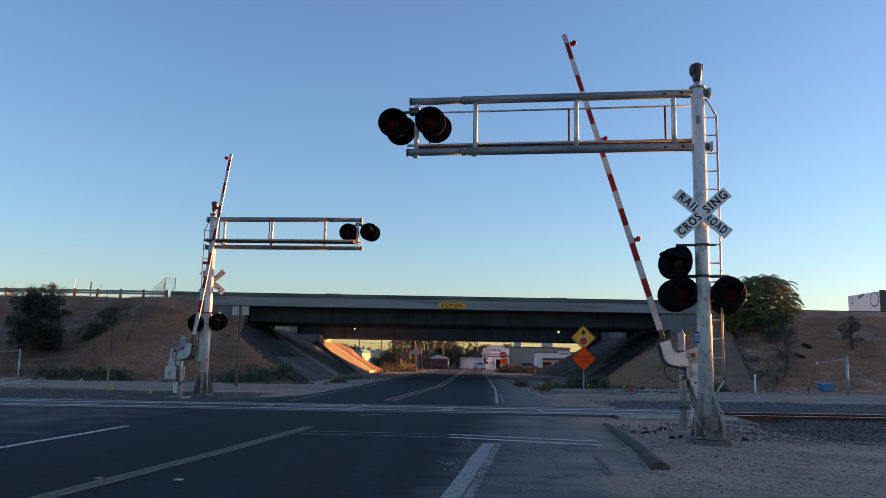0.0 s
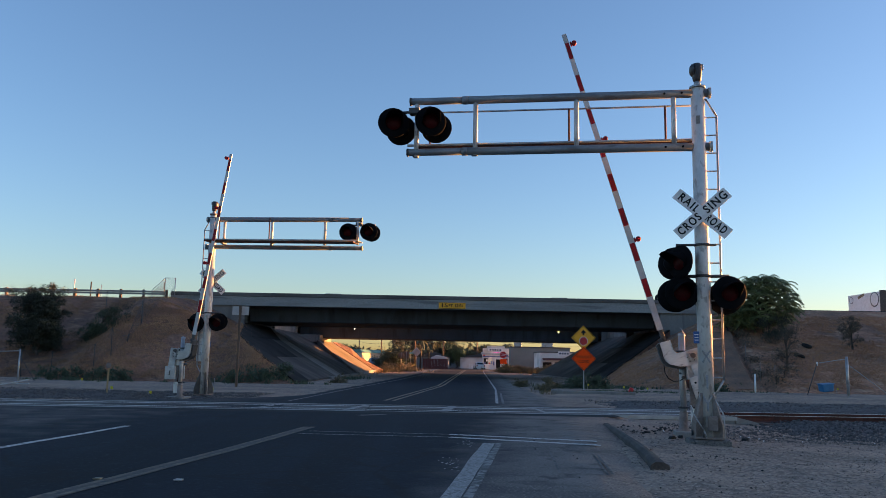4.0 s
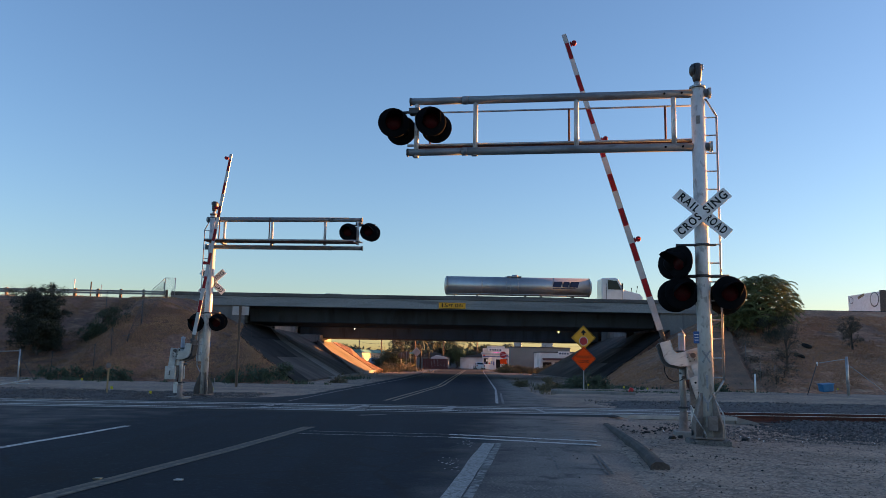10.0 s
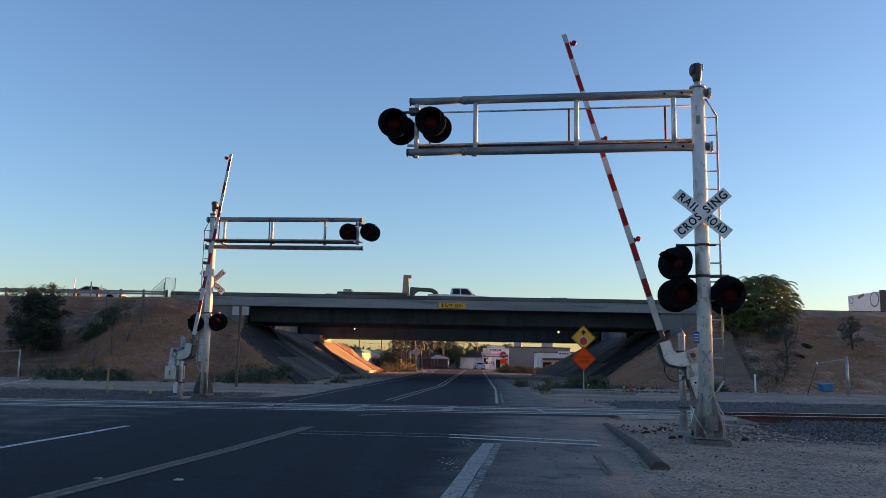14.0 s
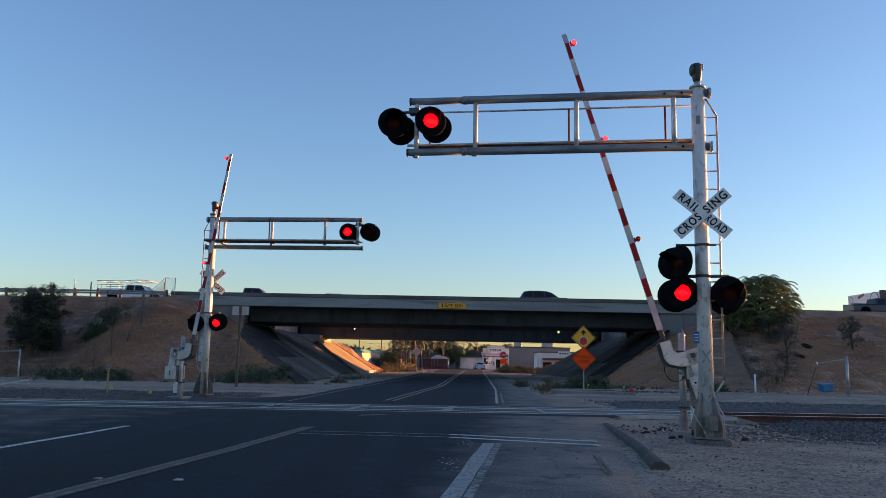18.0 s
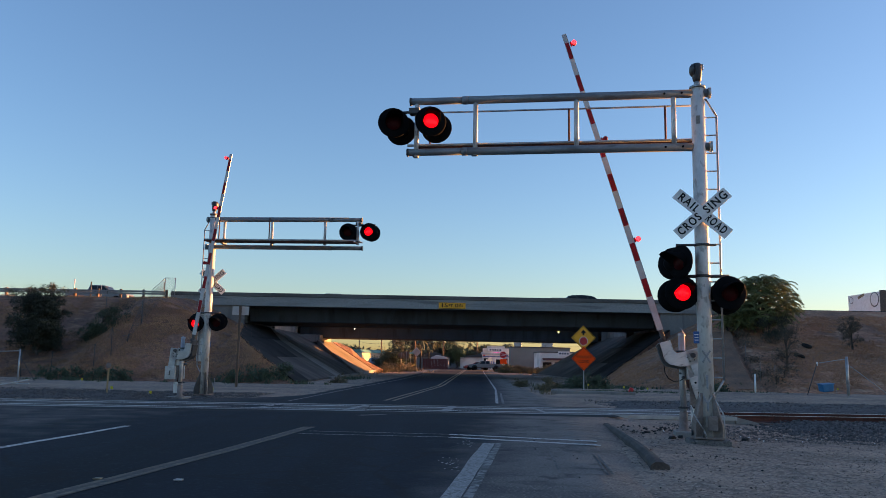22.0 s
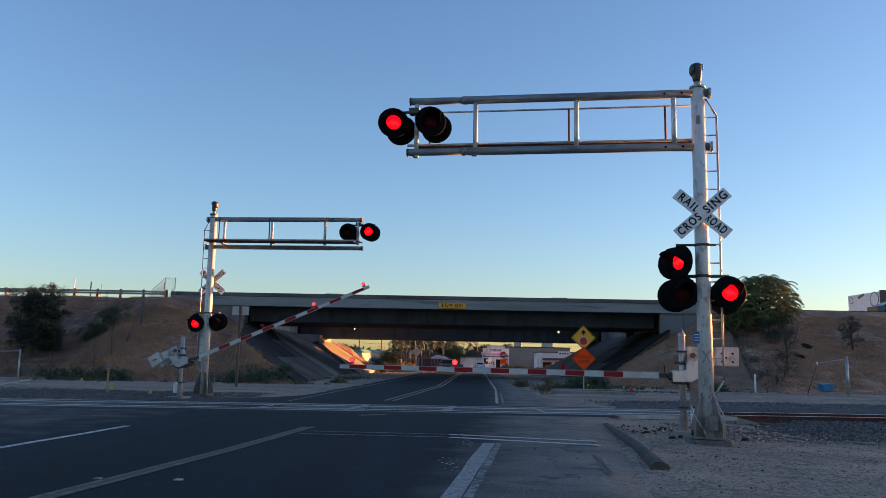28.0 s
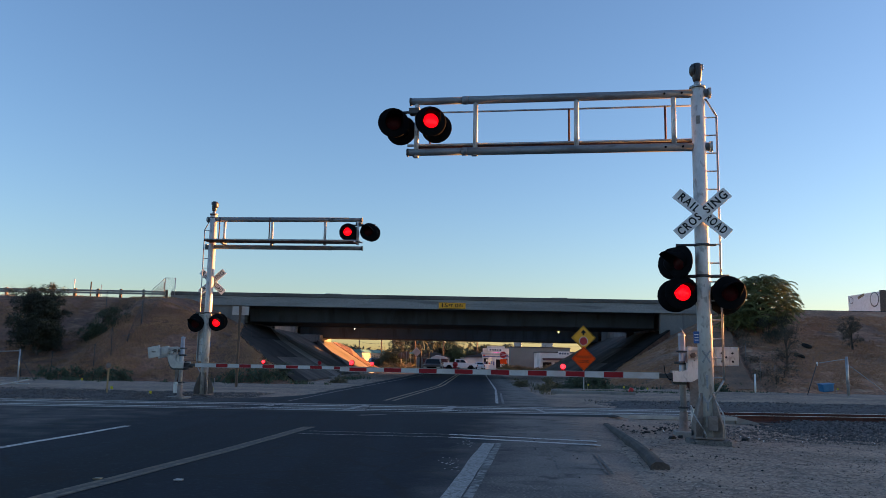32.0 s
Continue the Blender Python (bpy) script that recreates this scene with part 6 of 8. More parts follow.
def tree(name, label, x, y, z, height, spread, trunk_h, material, seed, n_limbs=9, leaves=90, size=0.16, clump=0.5, category="tree", low=0.25, lean=0.0):
    r = random.Random(seed)
    t = thing(name, label, category, pose(x, y, z))
    top = Vector((lean, 0, height * 0.8))
    tr = Mesh()
    pts = [Vector((0, 0, -0.15)), Vector((0.06 * spread * r.uniform(-1, 1), 0, trunk_h * 0.5)), Vector((lean * 0.4, 0, trunk_h)), top]
    rad = [0.045 * height ** 0.8, 0.036 * height ** 0.8, 0.028 * height ** 0.8, 0.008 * height ** 0.8]
    for i in range(3):
        tr.cyl(pts[i], pts[i + 1], rad[i], rad[i + 1], 8)
    part("trunk", tr, M["bark"], t)
    vs, fs = [], []
    for i in range(n_limbs):
        f = r.uniform(low, 1.0)
        base = pts[2].lerp(top, max(0, f - 0.3)) if f > 0.3 else pts[1].lerp(pts[2], 0.7)
        ang = i * 2.4 + r.uniform(-0.4, 0.4)
        reach = 0.5 * spread * r.uniform(0.55, 1.0) * (1.0 - 0.55 * max(0, f - 0.55))
        end = Vector((lean * f + reach * math.cos(ang), reach * math.sin(ang), height * (0.18 + 0.74 * f) + r.uniform(-0.2, 0.2)))
        mid = base.lerp(end, 0.55) + Vector((0, 0, 0.08 * height))
        lb_ = Mesh().cyl(base, mid, rad[2] * 0.55, rad[2] * 0.35, 6).cyl(mid, end, rad[2] * 0.35, rad[3] * 0.5, 6)
        part("limb", lb_, M["bark"], t)
        for q in (mid.lerp(end, 0.3), mid.lerp(end, 0.75), end):
            for _ in range(3):
                o = Vector((r.gauss(0, 1), r.gauss(0, 1), r.gauss(0, 0.7))) * clump * 0.75
                leafy(r, q + o, clump * r.uniform(0.45, 1.0), int(leaves / 3), size, vs, fs, 0.25)
    ob = raw("crown", vs, fs, material, t)
    tagged(ob, kind="stuff")
    return t


def frond_tree(label, x, y, z, height, spread, material, seed, whorls):
    """A tree whose long feathered leaves hang in layered whorls."""
    r = random.Random(seed)
    t = thing("tree", label, "tree", pose(x, y, z))
    for k, (lx, ly) in enumerate(((0.0, 0.0), (-0.35, 0.2), (0.3, 0.1))):
        part("trunk", Mesh().cyl((lx, ly, -0.3), (lx * 2.2, ly * 2, height * 0.35), 0.10 - 0.02 * k, 0.07, 8).cyl((lx * 2.2, ly * 2, height * 0.35), (lx * 4, ly * 2, height * 0.7), 0.07, 0.03, 8), M["bark"], t)
    vs, fs = [], []
    for i in range(whorls):
        a, f = i * 2.399, r.random()
        lift = height * (0.22 + 0.74 * (i + 0.5) / whorls)
        reach = 0.5 * spread * math.sqrt(max(0.05, 1 - (abs(lift / height - 0.5) / 0.52) ** 2.2)) * (0.35 + 0.65 * math.sqrt(f))
        c = Vector((reach * math.cos(a), 0.8 * reach * math.sin(a), lift))
        base = Vector((0.25 * c.x, 0.25 * c.y, lift * 0.55))
        part("limb", Mesh().cyl(base, c, 0.035, 0.012, 5), M["bark"], t)
        for q in range(11):
            b, up, L = q * 2.399 + r.random(), r.uniform(0.15, 0.95), r.uniform(0.45, 0.9)
            dr = Vector((math.cos(b), math.sin(b), 0))
            sd = Vector((-math.sin(b), math.cos(b), 0))
            for h in range(1, 9):
                g = h / 8
                p = c + dr * (L * g) + Vector((0, 0, L * (up * g - 0.85 * g * g)))
                for sgn in (-1, 1):
                    tip = p + sd * (sgn * 0.20 * (1.15 - 0.6 * g)) + dr * 0.07 + Vector((0, 0, -0.10 - 0.05 * r.random()))
                    k = len(vs)
                    w_ = dr * 0.055
                    mid = p.lerp(tip, 0.5)
                    vs += [tuple(p), tuple(mid + w_), tuple(tip), tuple(mid - w_)]
                    fs.append((k, k + 1, k + 2, k + 3))
    tagged(raw("crown", vs, fs, material, t), kind="stuff")
    return t


frond_tree("broad green tree with long feathered leaves on the slope", 23.2, 56.2, 3.6, 4.4, 4.3, M["frond_leaf"], 3, 88)
frond_tree("small green tree with feathered leaves below the crest", 21.4, 56.6, 3.7, 2.6, 2.2, M["frond_leaf"], 9, 34)
for x, y, a in ((24.57, 52.6, 10), (23.04, 50.4, 60)):
    ty = thing("old_tyre", "worn black tyre dumped on the slope", "tyre", pose(x, y, hill_z(x, y) + 0.10, 20, 12, a))
    part("tyre", Mesh().lathe([(0.2, -0.09), (0.30, -0.10), (0.335, -0.06), (0.335, 0.06), (0.30, 0.10), (0.2, 0.09), (0.19, 0.0), (0.2, -0.09)], axis="Z", n=20), M["tyre"], ty)
tree("bush", "dense dark green bush on the dry slope", -26.2, 50.7, 1.5, 4.0, 2.9, 0.5, M["dark_leaf"], 4, 26, 330, 0.10, 0.50, "bush", 0.0)
tree("bush", "dense dark green bush on the dry slope", -25.6, 49.8, 1.4, 2.4, 2.0, 0.4, M["dark_leaf"], 14, 12, 300, 0.10, 0.45, "bush", 0.0)
tree("bush", "low olive green bush on the dry slope", -22.6, 52.0, 2.1, 2.5, 2.3, 0.4, M["olive_leaf"], 5, 14, 230, 0.085, 0.38, "bush", 0.0)
tree("bush", "thin half-dry shrub on the slope", 27.4, 52.2, 2.4, 2.6, 1.3, 0.7, M["dry_leaf"], 6, 12, 110, 0.07, 0.26, "bush", 0.1)
tree("bush", "thin half-dry shrub on the slope", 21.0, 47.6, 1.1, 2.9, 1.8, 0.9, M["dry_leaf"], 7, 16, 60, 0.06, 0.34, "bush", 0.1)
tree("bush", "small dark shrub on the slope", 23.4, 54.2, 3.0, 1.9, 2.0, 0.3, M["dark_leaf"], 8, 10, 160, 0.09, 0.34, "bush", 0.0)

for i, (x, y, h, sp) in enumerate(((21.3, 55.3, 0.6, 1.0), (20.6, 52.6, 0.5, 0.9), (19.7, 49.4, 0.5, 0.8), (19.1, 46.9, 0.5, 0.9), (20.3, 46.4, 1.1, 1.4), (21.6, 49.6, 0.9, 1.3), (19.3, 45.2, 0.8, 1.1), (22.4, 53.4, 0.7, 1.4), (-31.6, 60.8, 0.7, 1.5), (-33.2, 60.6, 0.6, 1.6), (-30.4, 60.8, 0.5, 1.2), (-24.3, 54.6, 0.8, 1.5), (-27.8, 56.0, 0.7, 1.4), (-23.2, 57.4, 0.5, 1.3))):
    tree("brush", "dry brown brush on the slope", x, y, hill_z(x, y) - 0.08, h, sp, h * 0.2, M["dry_leaf" if i < 8 or i > 10 else "dry_weed"], 160 + i, 10, 17, 0.085, 0.26, "bush", 0.0)
for i, (x, y, h, sp, mt) in enumerate(((6.3, 45.0, 0.38, 0.7, "dry_weed"), (7.7, 45.2, 0.6, 1.0, "weed"), (8.5, 45.6, 0.95, 1.4, "weed"), (9.2, 45.2, 0.6, 1.1, "weed"), (-20.6, 44.0, 0.7, 1.5, "weed"), (-19.2, 44.2, 0.6, 1.6, "weed"), (-17.9, 44.0, 0.5, 1.3, "weed"), (-22.0, 44.2, 0.6, 1.4, "weed"), (-8.9, 44.3, 0.5, 1.1, "weed"), (-11.6, 43.9, 0.5, 1.4, "weed"), (-10.2, 44.0, 0.45, 1.2, "weed"), (5.3, 40.0, 0.22, 0.4, "dry_weed"), (4.7, 46.0, 0.3, 0.5, "dry_weed"), (-6.2, 47.5, 0.3, 0.7, "dry_weed"), (15.8, 44.2, 0.25, 1.0, "weed"))):
    tree("weed_bush", "low bushy weed at the foot of the slope", x, y, max(ground_z(x, y), hill_z(x, y) if 43 < y and x < -8 else -1) - 0.05, h, sp, h * 0.15, M[mt], 90 + i, 7, 60, 0.09, 0.2, "weed", 0.0)

# billboard behind the crest
bb = thing("billboard", "white panel sign on posts beyond the freeway", "billboard", pose(57.3, 105, 0, 0, 0, -88.2))
part("panel", Mesh().box((0, 0, 9.85), (8.0, 0.25, 3.3), None, 0.03), M["sign_white"], bb)
part("panel_edge", Mesh().box((4.1, 0, 9.85), (0.16, 0.9, 3.5), None, 0.02), M["dark_metal"], bb)
for x in (-2.8, 2.8):
    part("leg", Mesh().cyl((x, 0.3, -0.1), (x, 0.3, 11.2), 0.16, n=10), M["dark_metal"], bb)
part("ring_mark", Mesh().lathe([(0.85, -0.004), (1.02, -0.004), (1.02, 0.004), (0.85, 0.004), (0.85, -0.004)], (2.3, -0.135, 10.55), "Y", 28), M["paint_gray"], bb)
part("ring_mark", Mesh().lathe([(0.40, -0.004), (0.50, -0.004), (0.50, 0.004), (0.40, 0.004), (0.40, -0.004)], (-3.2, -0.135, 10.8), "Y", 20), M["cargo_gray"], bb)
part("gold_mark", Mesh().box((-0.8, -0.13, 11.2), (1.6, 0.012, 0.35), pose(0, 0, 0, 0, -15, 0)), M["yellow_line"], bb)
# ---- beyond the overpass ----
FY = 0.0


def far_x(px, y):
    return (px - 784) / 1376 * y


M["stucco"] = mat("stucco", (0.74, 0.71, 0.68), (0.62, 0.60, 0.58), 0.4, 0.85, bump=0.004, bscale=20, fine=0.1, dirt=(0.3, 0.28, 0.26), dscale=0.4, damount=0.5)
M["gray_wall"] = mat("gray_wall", (0.165, 0.20, 0.21), (0.135, 0.163, 0.172), 0.3, 0.85, fine=0.1, dirt=(0.13, 0.12, 0.12), dscale=0.3, damount=0.5)
M["cream"] = mat("cream", (0.58, 0.52, 0.42), (0.50, 0.45, 0.36), 0.3, 0.85, fine=0.1)
M["teal"] = mat("teal", (0.10, 0.28, 0.27), (0.08, 0.22, 0.21), 0.6, 0.6, fine=0.1)
M["maroon"] = mat("maroon", (0.10, 0.022, 0.022), (0.07, 0.018, 0.018), 0.6, 0.7, fine=0.2)
M["roofing"] = mat("roofing", (0.075, 0.082, 0.095), (0.055, 0.060, 0.070), 0.8, 0.85, fine=0.2)
M["shop_blue"] = mat("shop_blue", (0.10, 0.13, 0.30), (0.08, 0.10, 0.24), 0.8, 0.5, fine=0.1)
# the pink sign line is given a faint glow of its own
M["neon"] = glow("neon", (0.8, 0.25, 0.6), 0.16, (0.5, 0.05, 0.1))
# added glow for one window pane of the shop
M["added_pane_glow"] = glow("added_pane_glow", (1.0, 0.80, 0.6), 0.06, (0.30, 0.26, 0.22))
M["distant"] = mat("distant", (0.030, 0.038, 0.026), (0.020, 0.026, 0.018), 0.1, 0.9, fine=0.4)

cross = raw("side_street", [(-160, 131, -0.02), (160, 135, -0.02), (160, 144, -0.02), (-160, 140, -0.02)], [(0, 1, 2, 3)], M["old_asphalt"])
tagged(cross, "worn grey side street beyond the overpass", "road", kind="structure")


def window(parent, x, y, z, w_, h, mt="car_glass"):
    wn_ = part("window", Mesh().box((x, y - 0.03, z), (w_ + 0.16, 0.06, h + 0.16), None, 0.01), M["sign_back"], parent)
    part("pane", Mesh().box((x, y - 0.065, z), (w_, 0.02, h)), M[mt], wn_)
    return wn_


# corner shop
sy = 168.0
shop = thing("corner_shop", "small white stucco corner shop with a stepped front", "shop", pose(far_x(880, sy), sy, -0.09))
part("front_block", Mesh().box((0, 4, 1.85), (5.6, 8, 3.7), None, 0.03), M["stucco"], shop)
part("parapet", Mesh().prism([(-2.8, 3.7), (2.8, 3.7), (2.8, 4.5), (1.9, 4.5), (1.9, 5.0), (-1.9, 5.0), (-1.9, 4.5), (-2.8, 4.5)], -0.05, 0.3, "XZ"), M["stucco"], shop)
part("coping", Mesh().box((0, 0.1, 5.03), (3.9, 0.45, 0.08)), M["roofing"], shop)
part("sign_board", Mesh().box((-0.1, -0.1, 4.15), (3.2, 0.1, 0.62), None, 0.02), M["sign_white"], shop)
for i, wd_ in enumerate((0.35, 0.3, 0.42, 0.25, 0.38)):
    part("sign_bar", Mesh().box((-1.15 + i * 0.52, -0.16, 4.16), (wd_, 0.02, 0.3)), M["navy"], shop)
part("cornice", Mesh().box((0, -0.09, 3.3), (5.7, 0.2, 0.14), None, 0.02), M["sign_back"], shop)
part("trim_band", Mesh().box((0, -0.03, 2.72), (5.62, 0.06, 0.22), None, 0.01), M["shop_blue"], shop)
part("neon_bar", Mesh().box((0.1, -0.12, 3.62), (1.3, 0.05, 0.12)), M["neon"], shop, "pink neon bar over the door")
dr = part("door", Mesh().box((0.5, -0.04, 1.15), (1.5, 0.08, 2.3), None, 0.01), M["sign_white"], shop)
part("door_glass", Mesh().box((0.5, -0.09, 1.2), (0.95, 0.02, 1.9)), M["car_glass"], dr)
for x, w_, lit in ((-2.15, 0.8, "car_glass"), (-1.15, 0.8, "added_pane_glow"), (2.05, 0.9, "car_glass")):
    window(shop, x, 0.0, 1.6, w_, 1.5, lit)
for x, z, w_, h_, mt in ((-2.35, 1.25, 0.34, 0.6, "shop_blue"), (-1.95, 1.9, 0.3, 0.42, "sign_white"), (-1.35, 1.2, 0.36, 0.5, "sign_red"), (-0.95, 1.5, 0.28, 0.6, "shop_blue"), (1.85, 1.3, 0.4, 0.55, "shop_blue"), (2.25, 1.75, 0.36, 0.5, "sign_white"), (-0.45, 1.3, 0.3, 0.8, "shop_blue"), (1.5, 0.9, 0.3, 0.5, "teal"), (-2.5, 3.0, 0.4, 0.25, "sign_red"), (2.3, 3.0, 0.7, 0.28, "shop_blue")):
    part("poster", Mesh().box((x, -0.11, z), (w_, 0.02, h_)), M[mt], shop)
part("ice_chest", Mesh().box((-1.6, -0.5, 0.55), (1.2, 0.7, 1.1), None, 0.04), M["sign_white"], shop)
part("side_wing", Mesh().box((-5.0, 6, 1.25), (5.0, 7, 2.5), None, 0.03), M["stucco"], shop)
part("wing_roof", Mesh().prism([(-7.6, 2.5), (-2.6, 2.5), (-3.0, 3.3), (-7.0, 2.7)], 2.3, 9.8, "XZ"), M["roofing"], shop)
fence_m = Mesh().box((0, 0, 0.55), (0.28, 0.05, 1.1), None, 0.01).data("picket", M["sign_white"])
pf = thing("picket_fence", "low white picket fence before the shop", "fence", pose(far_x(834, 163), 163, -0.09))
for i in range(14):
    ob = new("picket", fence_m)
    ob.parent = pf
    ob.matrix_basis = pose(i * 0.36, 0, 0)
for z in (0.3, 0.8):
    part("fence_rail", Mesh().box((2.35, 0.05, z), (5.0, 0.05, 0.1)), M["sign_white"], pf)
for x0, x1, z1, y_, mt, lb in ((905, 1010, 4.9, 176, "gray_wall", "long plain grey warehouse wall"), (958, 1030, 3.5, 150, "stucco", "low white commercial building")):
    b = thing("warehouse" if mt == "gray_wall" else "workshop", lb, "building", pose(far_x(x0, y_), y_, -0.09))
    wl = far_x(x1, y_) - far_x(x0, y_)
    part("wall", Mesh().box((wl / 2, 5, z1 / 2), (wl, 10, z1), None, 0.03), M[mt], b)
    part("roof_edge", Mesh().box((wl / 2, 5, z1 + 0.1), (wl + 0.3, 10.3, 0.22), None, 0.02), M["roofing"], b)
    if mt == "stucco":
        for i in range(3):
            window(b, 1.3 + i * 2.3, 0.0, 1.2, 1.6, 1.0)
        part("sign_board", Mesh().box((4.5, -0.1, 3.35), (2.2, 0.12, 0.9), None, 0.02), M["sign_white"], b)
        for i, wd_ in enumerate((0.4, 0.3, 0.34, 0.28)):
            part("sign_bar", Mesh().box((3.75 + i * 0.5, -0.17, 3.4), (wd_, 0.02, 0.34)), M["navy"], b)
        part("awning", Mesh().prism([(-0.9, 2.2), (0, 2.5), (0, 2.3), (-0.9, 2.1)], 0.4, wl - 0.3, "YZ"), M["maroon"], b)
    else:
        part("roof_unit", Mesh().box((2.2, 5, z1 + 0.8), (1.6, 1.6, 1.3), None, 0.05), M["galv"], b)
        part("roof_unit", Mesh().box((9.0, 5, z1 + 0.7), (2.4, 1.6, 1.1), None, 0.05), M["galv"], b)
hb = thing("house", "cream house with a teal roof edge in low sun", "house", pose(far_x(618, 152), 152, -0.09, 0, 0, -28))
part("wall", Mesh().box((1.8, 4, 1.5), (3.6, 8, 3.0), None, 0.03), M["cream"], hb)
part("roof", Mesh().prism([(-0.3, 2.9), (3.9, 2.9), (3.4, 3.5), (0.2, 3.5)], -0.4, 8.4, "XZ"), M["teal"], hb)
for x in (0.9, 2.6):
    window(hb, x, 0.0, 1.5, 1.0, 1.1)
mf = thing("board_fence", "dark red board fence beside the yard", "fence", pose(far_x(752, 152), 152, -0.09))
bd = Mesh().box((0, 0, 1.0), (0.27, 0.04, 2.0), None, 0.005).data("board", M["maroon"])
for i in range(17):
    ob = new("board", bd)
    ob.parent = mf
    ob.matrix_basis = pose(0.15 + i * 0.285, 0, 0.01 * (i % 3))
for z in (0.4, 1.2):
    part("fence_rail", Mesh().box((2.4, 0.05, z), (4.9, 0.05, 0.1)), M["maroon"], mf)
cp_ = thing("camper_trailer", "white camper trailer parked behind a fence", "trailer", pose(far_x(781, 157), 157, -0.09))
part("shell", Mesh().prism([(-1.9, 0.5), (1.8, 0.5), (1.9, 1.4), (1.5, 2.4), (-0.6, 2.75), (-1.7, 2.2)], -1.1, 1.1, "XZ").bevel(0.12, 3), M["paint_silver"], cp_)
part("window", Mesh().box((0.4, -1.12, 1.7), (1.2, 0.03, 0.6), None, 0.02), M["car_glass"], cp_)
for x in (-0.6, 0.4):
    part("wheel", Mesh().lathe([(0.001, -1.05), (0.34, -1.05), (0.36, -0.95), (0.34, -0.85), (0.001, -0.85)], (x, 0, 0.36), "Y", 16), M["tyre"], cp_)
sh = thing("shed", "dark low shed behind the fence", "shed", pose(far_x(770, 166), 166, -0.09))
part("wall", Mesh().box((0, 2, 1.2), (7, 4, 2.4), None, 0.03), M["gray_wall"], sh)
part("roof", Mesh().prism([(-3.8, 2.35), (3.8, 2.35), (0, 3.6)], -0.3, 4.3, "XZ"), M["roofing"], sh)
gw = thing("yard_wall", "low grey block wall beyond the side street", "wall", pose(far_x(798, 190), 190, -0.09))
part("wall", Mesh().box((2.4, 0, 0.8), (5.6, 0.3, 1.6), None, 0.02), M["gray_wall"], gw)
for i in range(4):
    part("pier", Mesh().box((-0.2 + i * 1.75, -0.05, 0.9), (0.35, 0.4, 1.8), None, 0.02), M["gray_wall"], gw)

# signs and poles beyond the bridge
so = sign_post("stop_sign", "red octagonal stop sign with a red plate below it", "road sign", far_x(893, 118), 118, 0, 2.7)
part("octagon", Mesh().prism([(0.52 * math.cos(radians(22.5 + 45 * i)), 2.62 + 0.52 * math.sin(radians(22.5 + 45 * i))) for i in range(8)], -0.06, -0.04, "XZ"), M["sign_red"], so, "red stop plate")
words("STOP", 0.42, M["sign_white"], "lettering", so, pose(0, -0.066, 2.62, 90, 0, 0), "", 1.0, 0.72)
part("lower_plate", Mesh().box((0.03, -0.05, 1.62), (0.98, 0.02, 0.72), None, 0.01), M["sign_orange"], so, "orange-red plate")
part("lower_bar", Mesh().box((0.0, -0.065, 1.10), (0.42, 0.02, 0.3), None, 0.01), M["sign_white"], so)
rd = sign_post("round_sign", "round sign seen from behind on a post", "road sign", far_x(714, 118), 118, 0, 2.7)
part("disc", Mesh().lathe([(0.001, 0.02), (0.46, 0.02), (0.46, 0.035), (0.001, 0.035)], (0, 0, 2.25), "Y", 24), M["wood"], rd, "dull brown disc")
br_ = sign_post("board_sign", "brown board sign seen from behind", "road sign", far_x(723, 121), 121, 0, 2.9)
part("board", Mesh().box((0, 0.04, 2.35), (0.95, 0.03, 1.1), None, 0.01), M["wood"], br_)
dm = sign_post("diamond_sign", "diamond sign seen from behind on a post", "road sign", far_x(741, 112), 112, 6, 3.2)
part("plate", diamond(0.95, 0.035, 0.05, 2.75), M["sign_back"], dm)
gsn = sign_post("street_sign", "small green street name sign", "road sign", far_x(731, 128), 128, 20, 2.9)
part("plate", Mesh().box((0, 0, 2.75), (0.9, 0.03, 0.25), None, 0.005), M["teal"], gsn)
TOPS = []
for px, y, h, r in ((738, 126, 6.5, 0.09), (679, 136, 7.0, 0.12), (640, 160, 6.4, 0.12), (700, 152, 6.3, 0.13), (788, 158, 6.6, 0.15), (847, 174, 6.6, 0.14), (1060, 176, 6.8, 0.14)):
    pl = thing("utility_pole", "tall thin utility pole beyond the overpass", "pole", pose(far_x(px, y), y, -0.09), "utility poles")
    part("pole", Mesh().cyl((0, 0, 0), (0, 0, h), r, r * 0.75, 10), M["wood"], pl)
    part("cross_arm", Mesh().box((0, 0, h - 0.5), (1.9, 0.12, 0.12), pose(0, 0, 0, 0, 0, 12), 0.01), M["wood"], pl)
    for s in (-0.8, 0, 0.8):
        part("insulator", Mesh().cyl((s, 0, h - 0.44), (s, 0, h - 0.25), 0.05, n=8), M["galv"], pl)
    TOPS.append(Vector((far_x(px, y), y, h - 0.09)))
for drop in (0.45, 1.2):
    for a, b in zip(TOPS[2:], TOPS[3:]):
        cb = thing("overhead_cable", "thin overhead cable strung between two poles", "cable", pose(*a))
        pts = [(b - a) * f + Vector((0, 0, -drop - 1.6 * f * (1 - f))) for f in np.linspace(0, 1, 9)]
        part("cable", Mesh().tube(pts, 0.022, 5), M["sign_black"], cb)


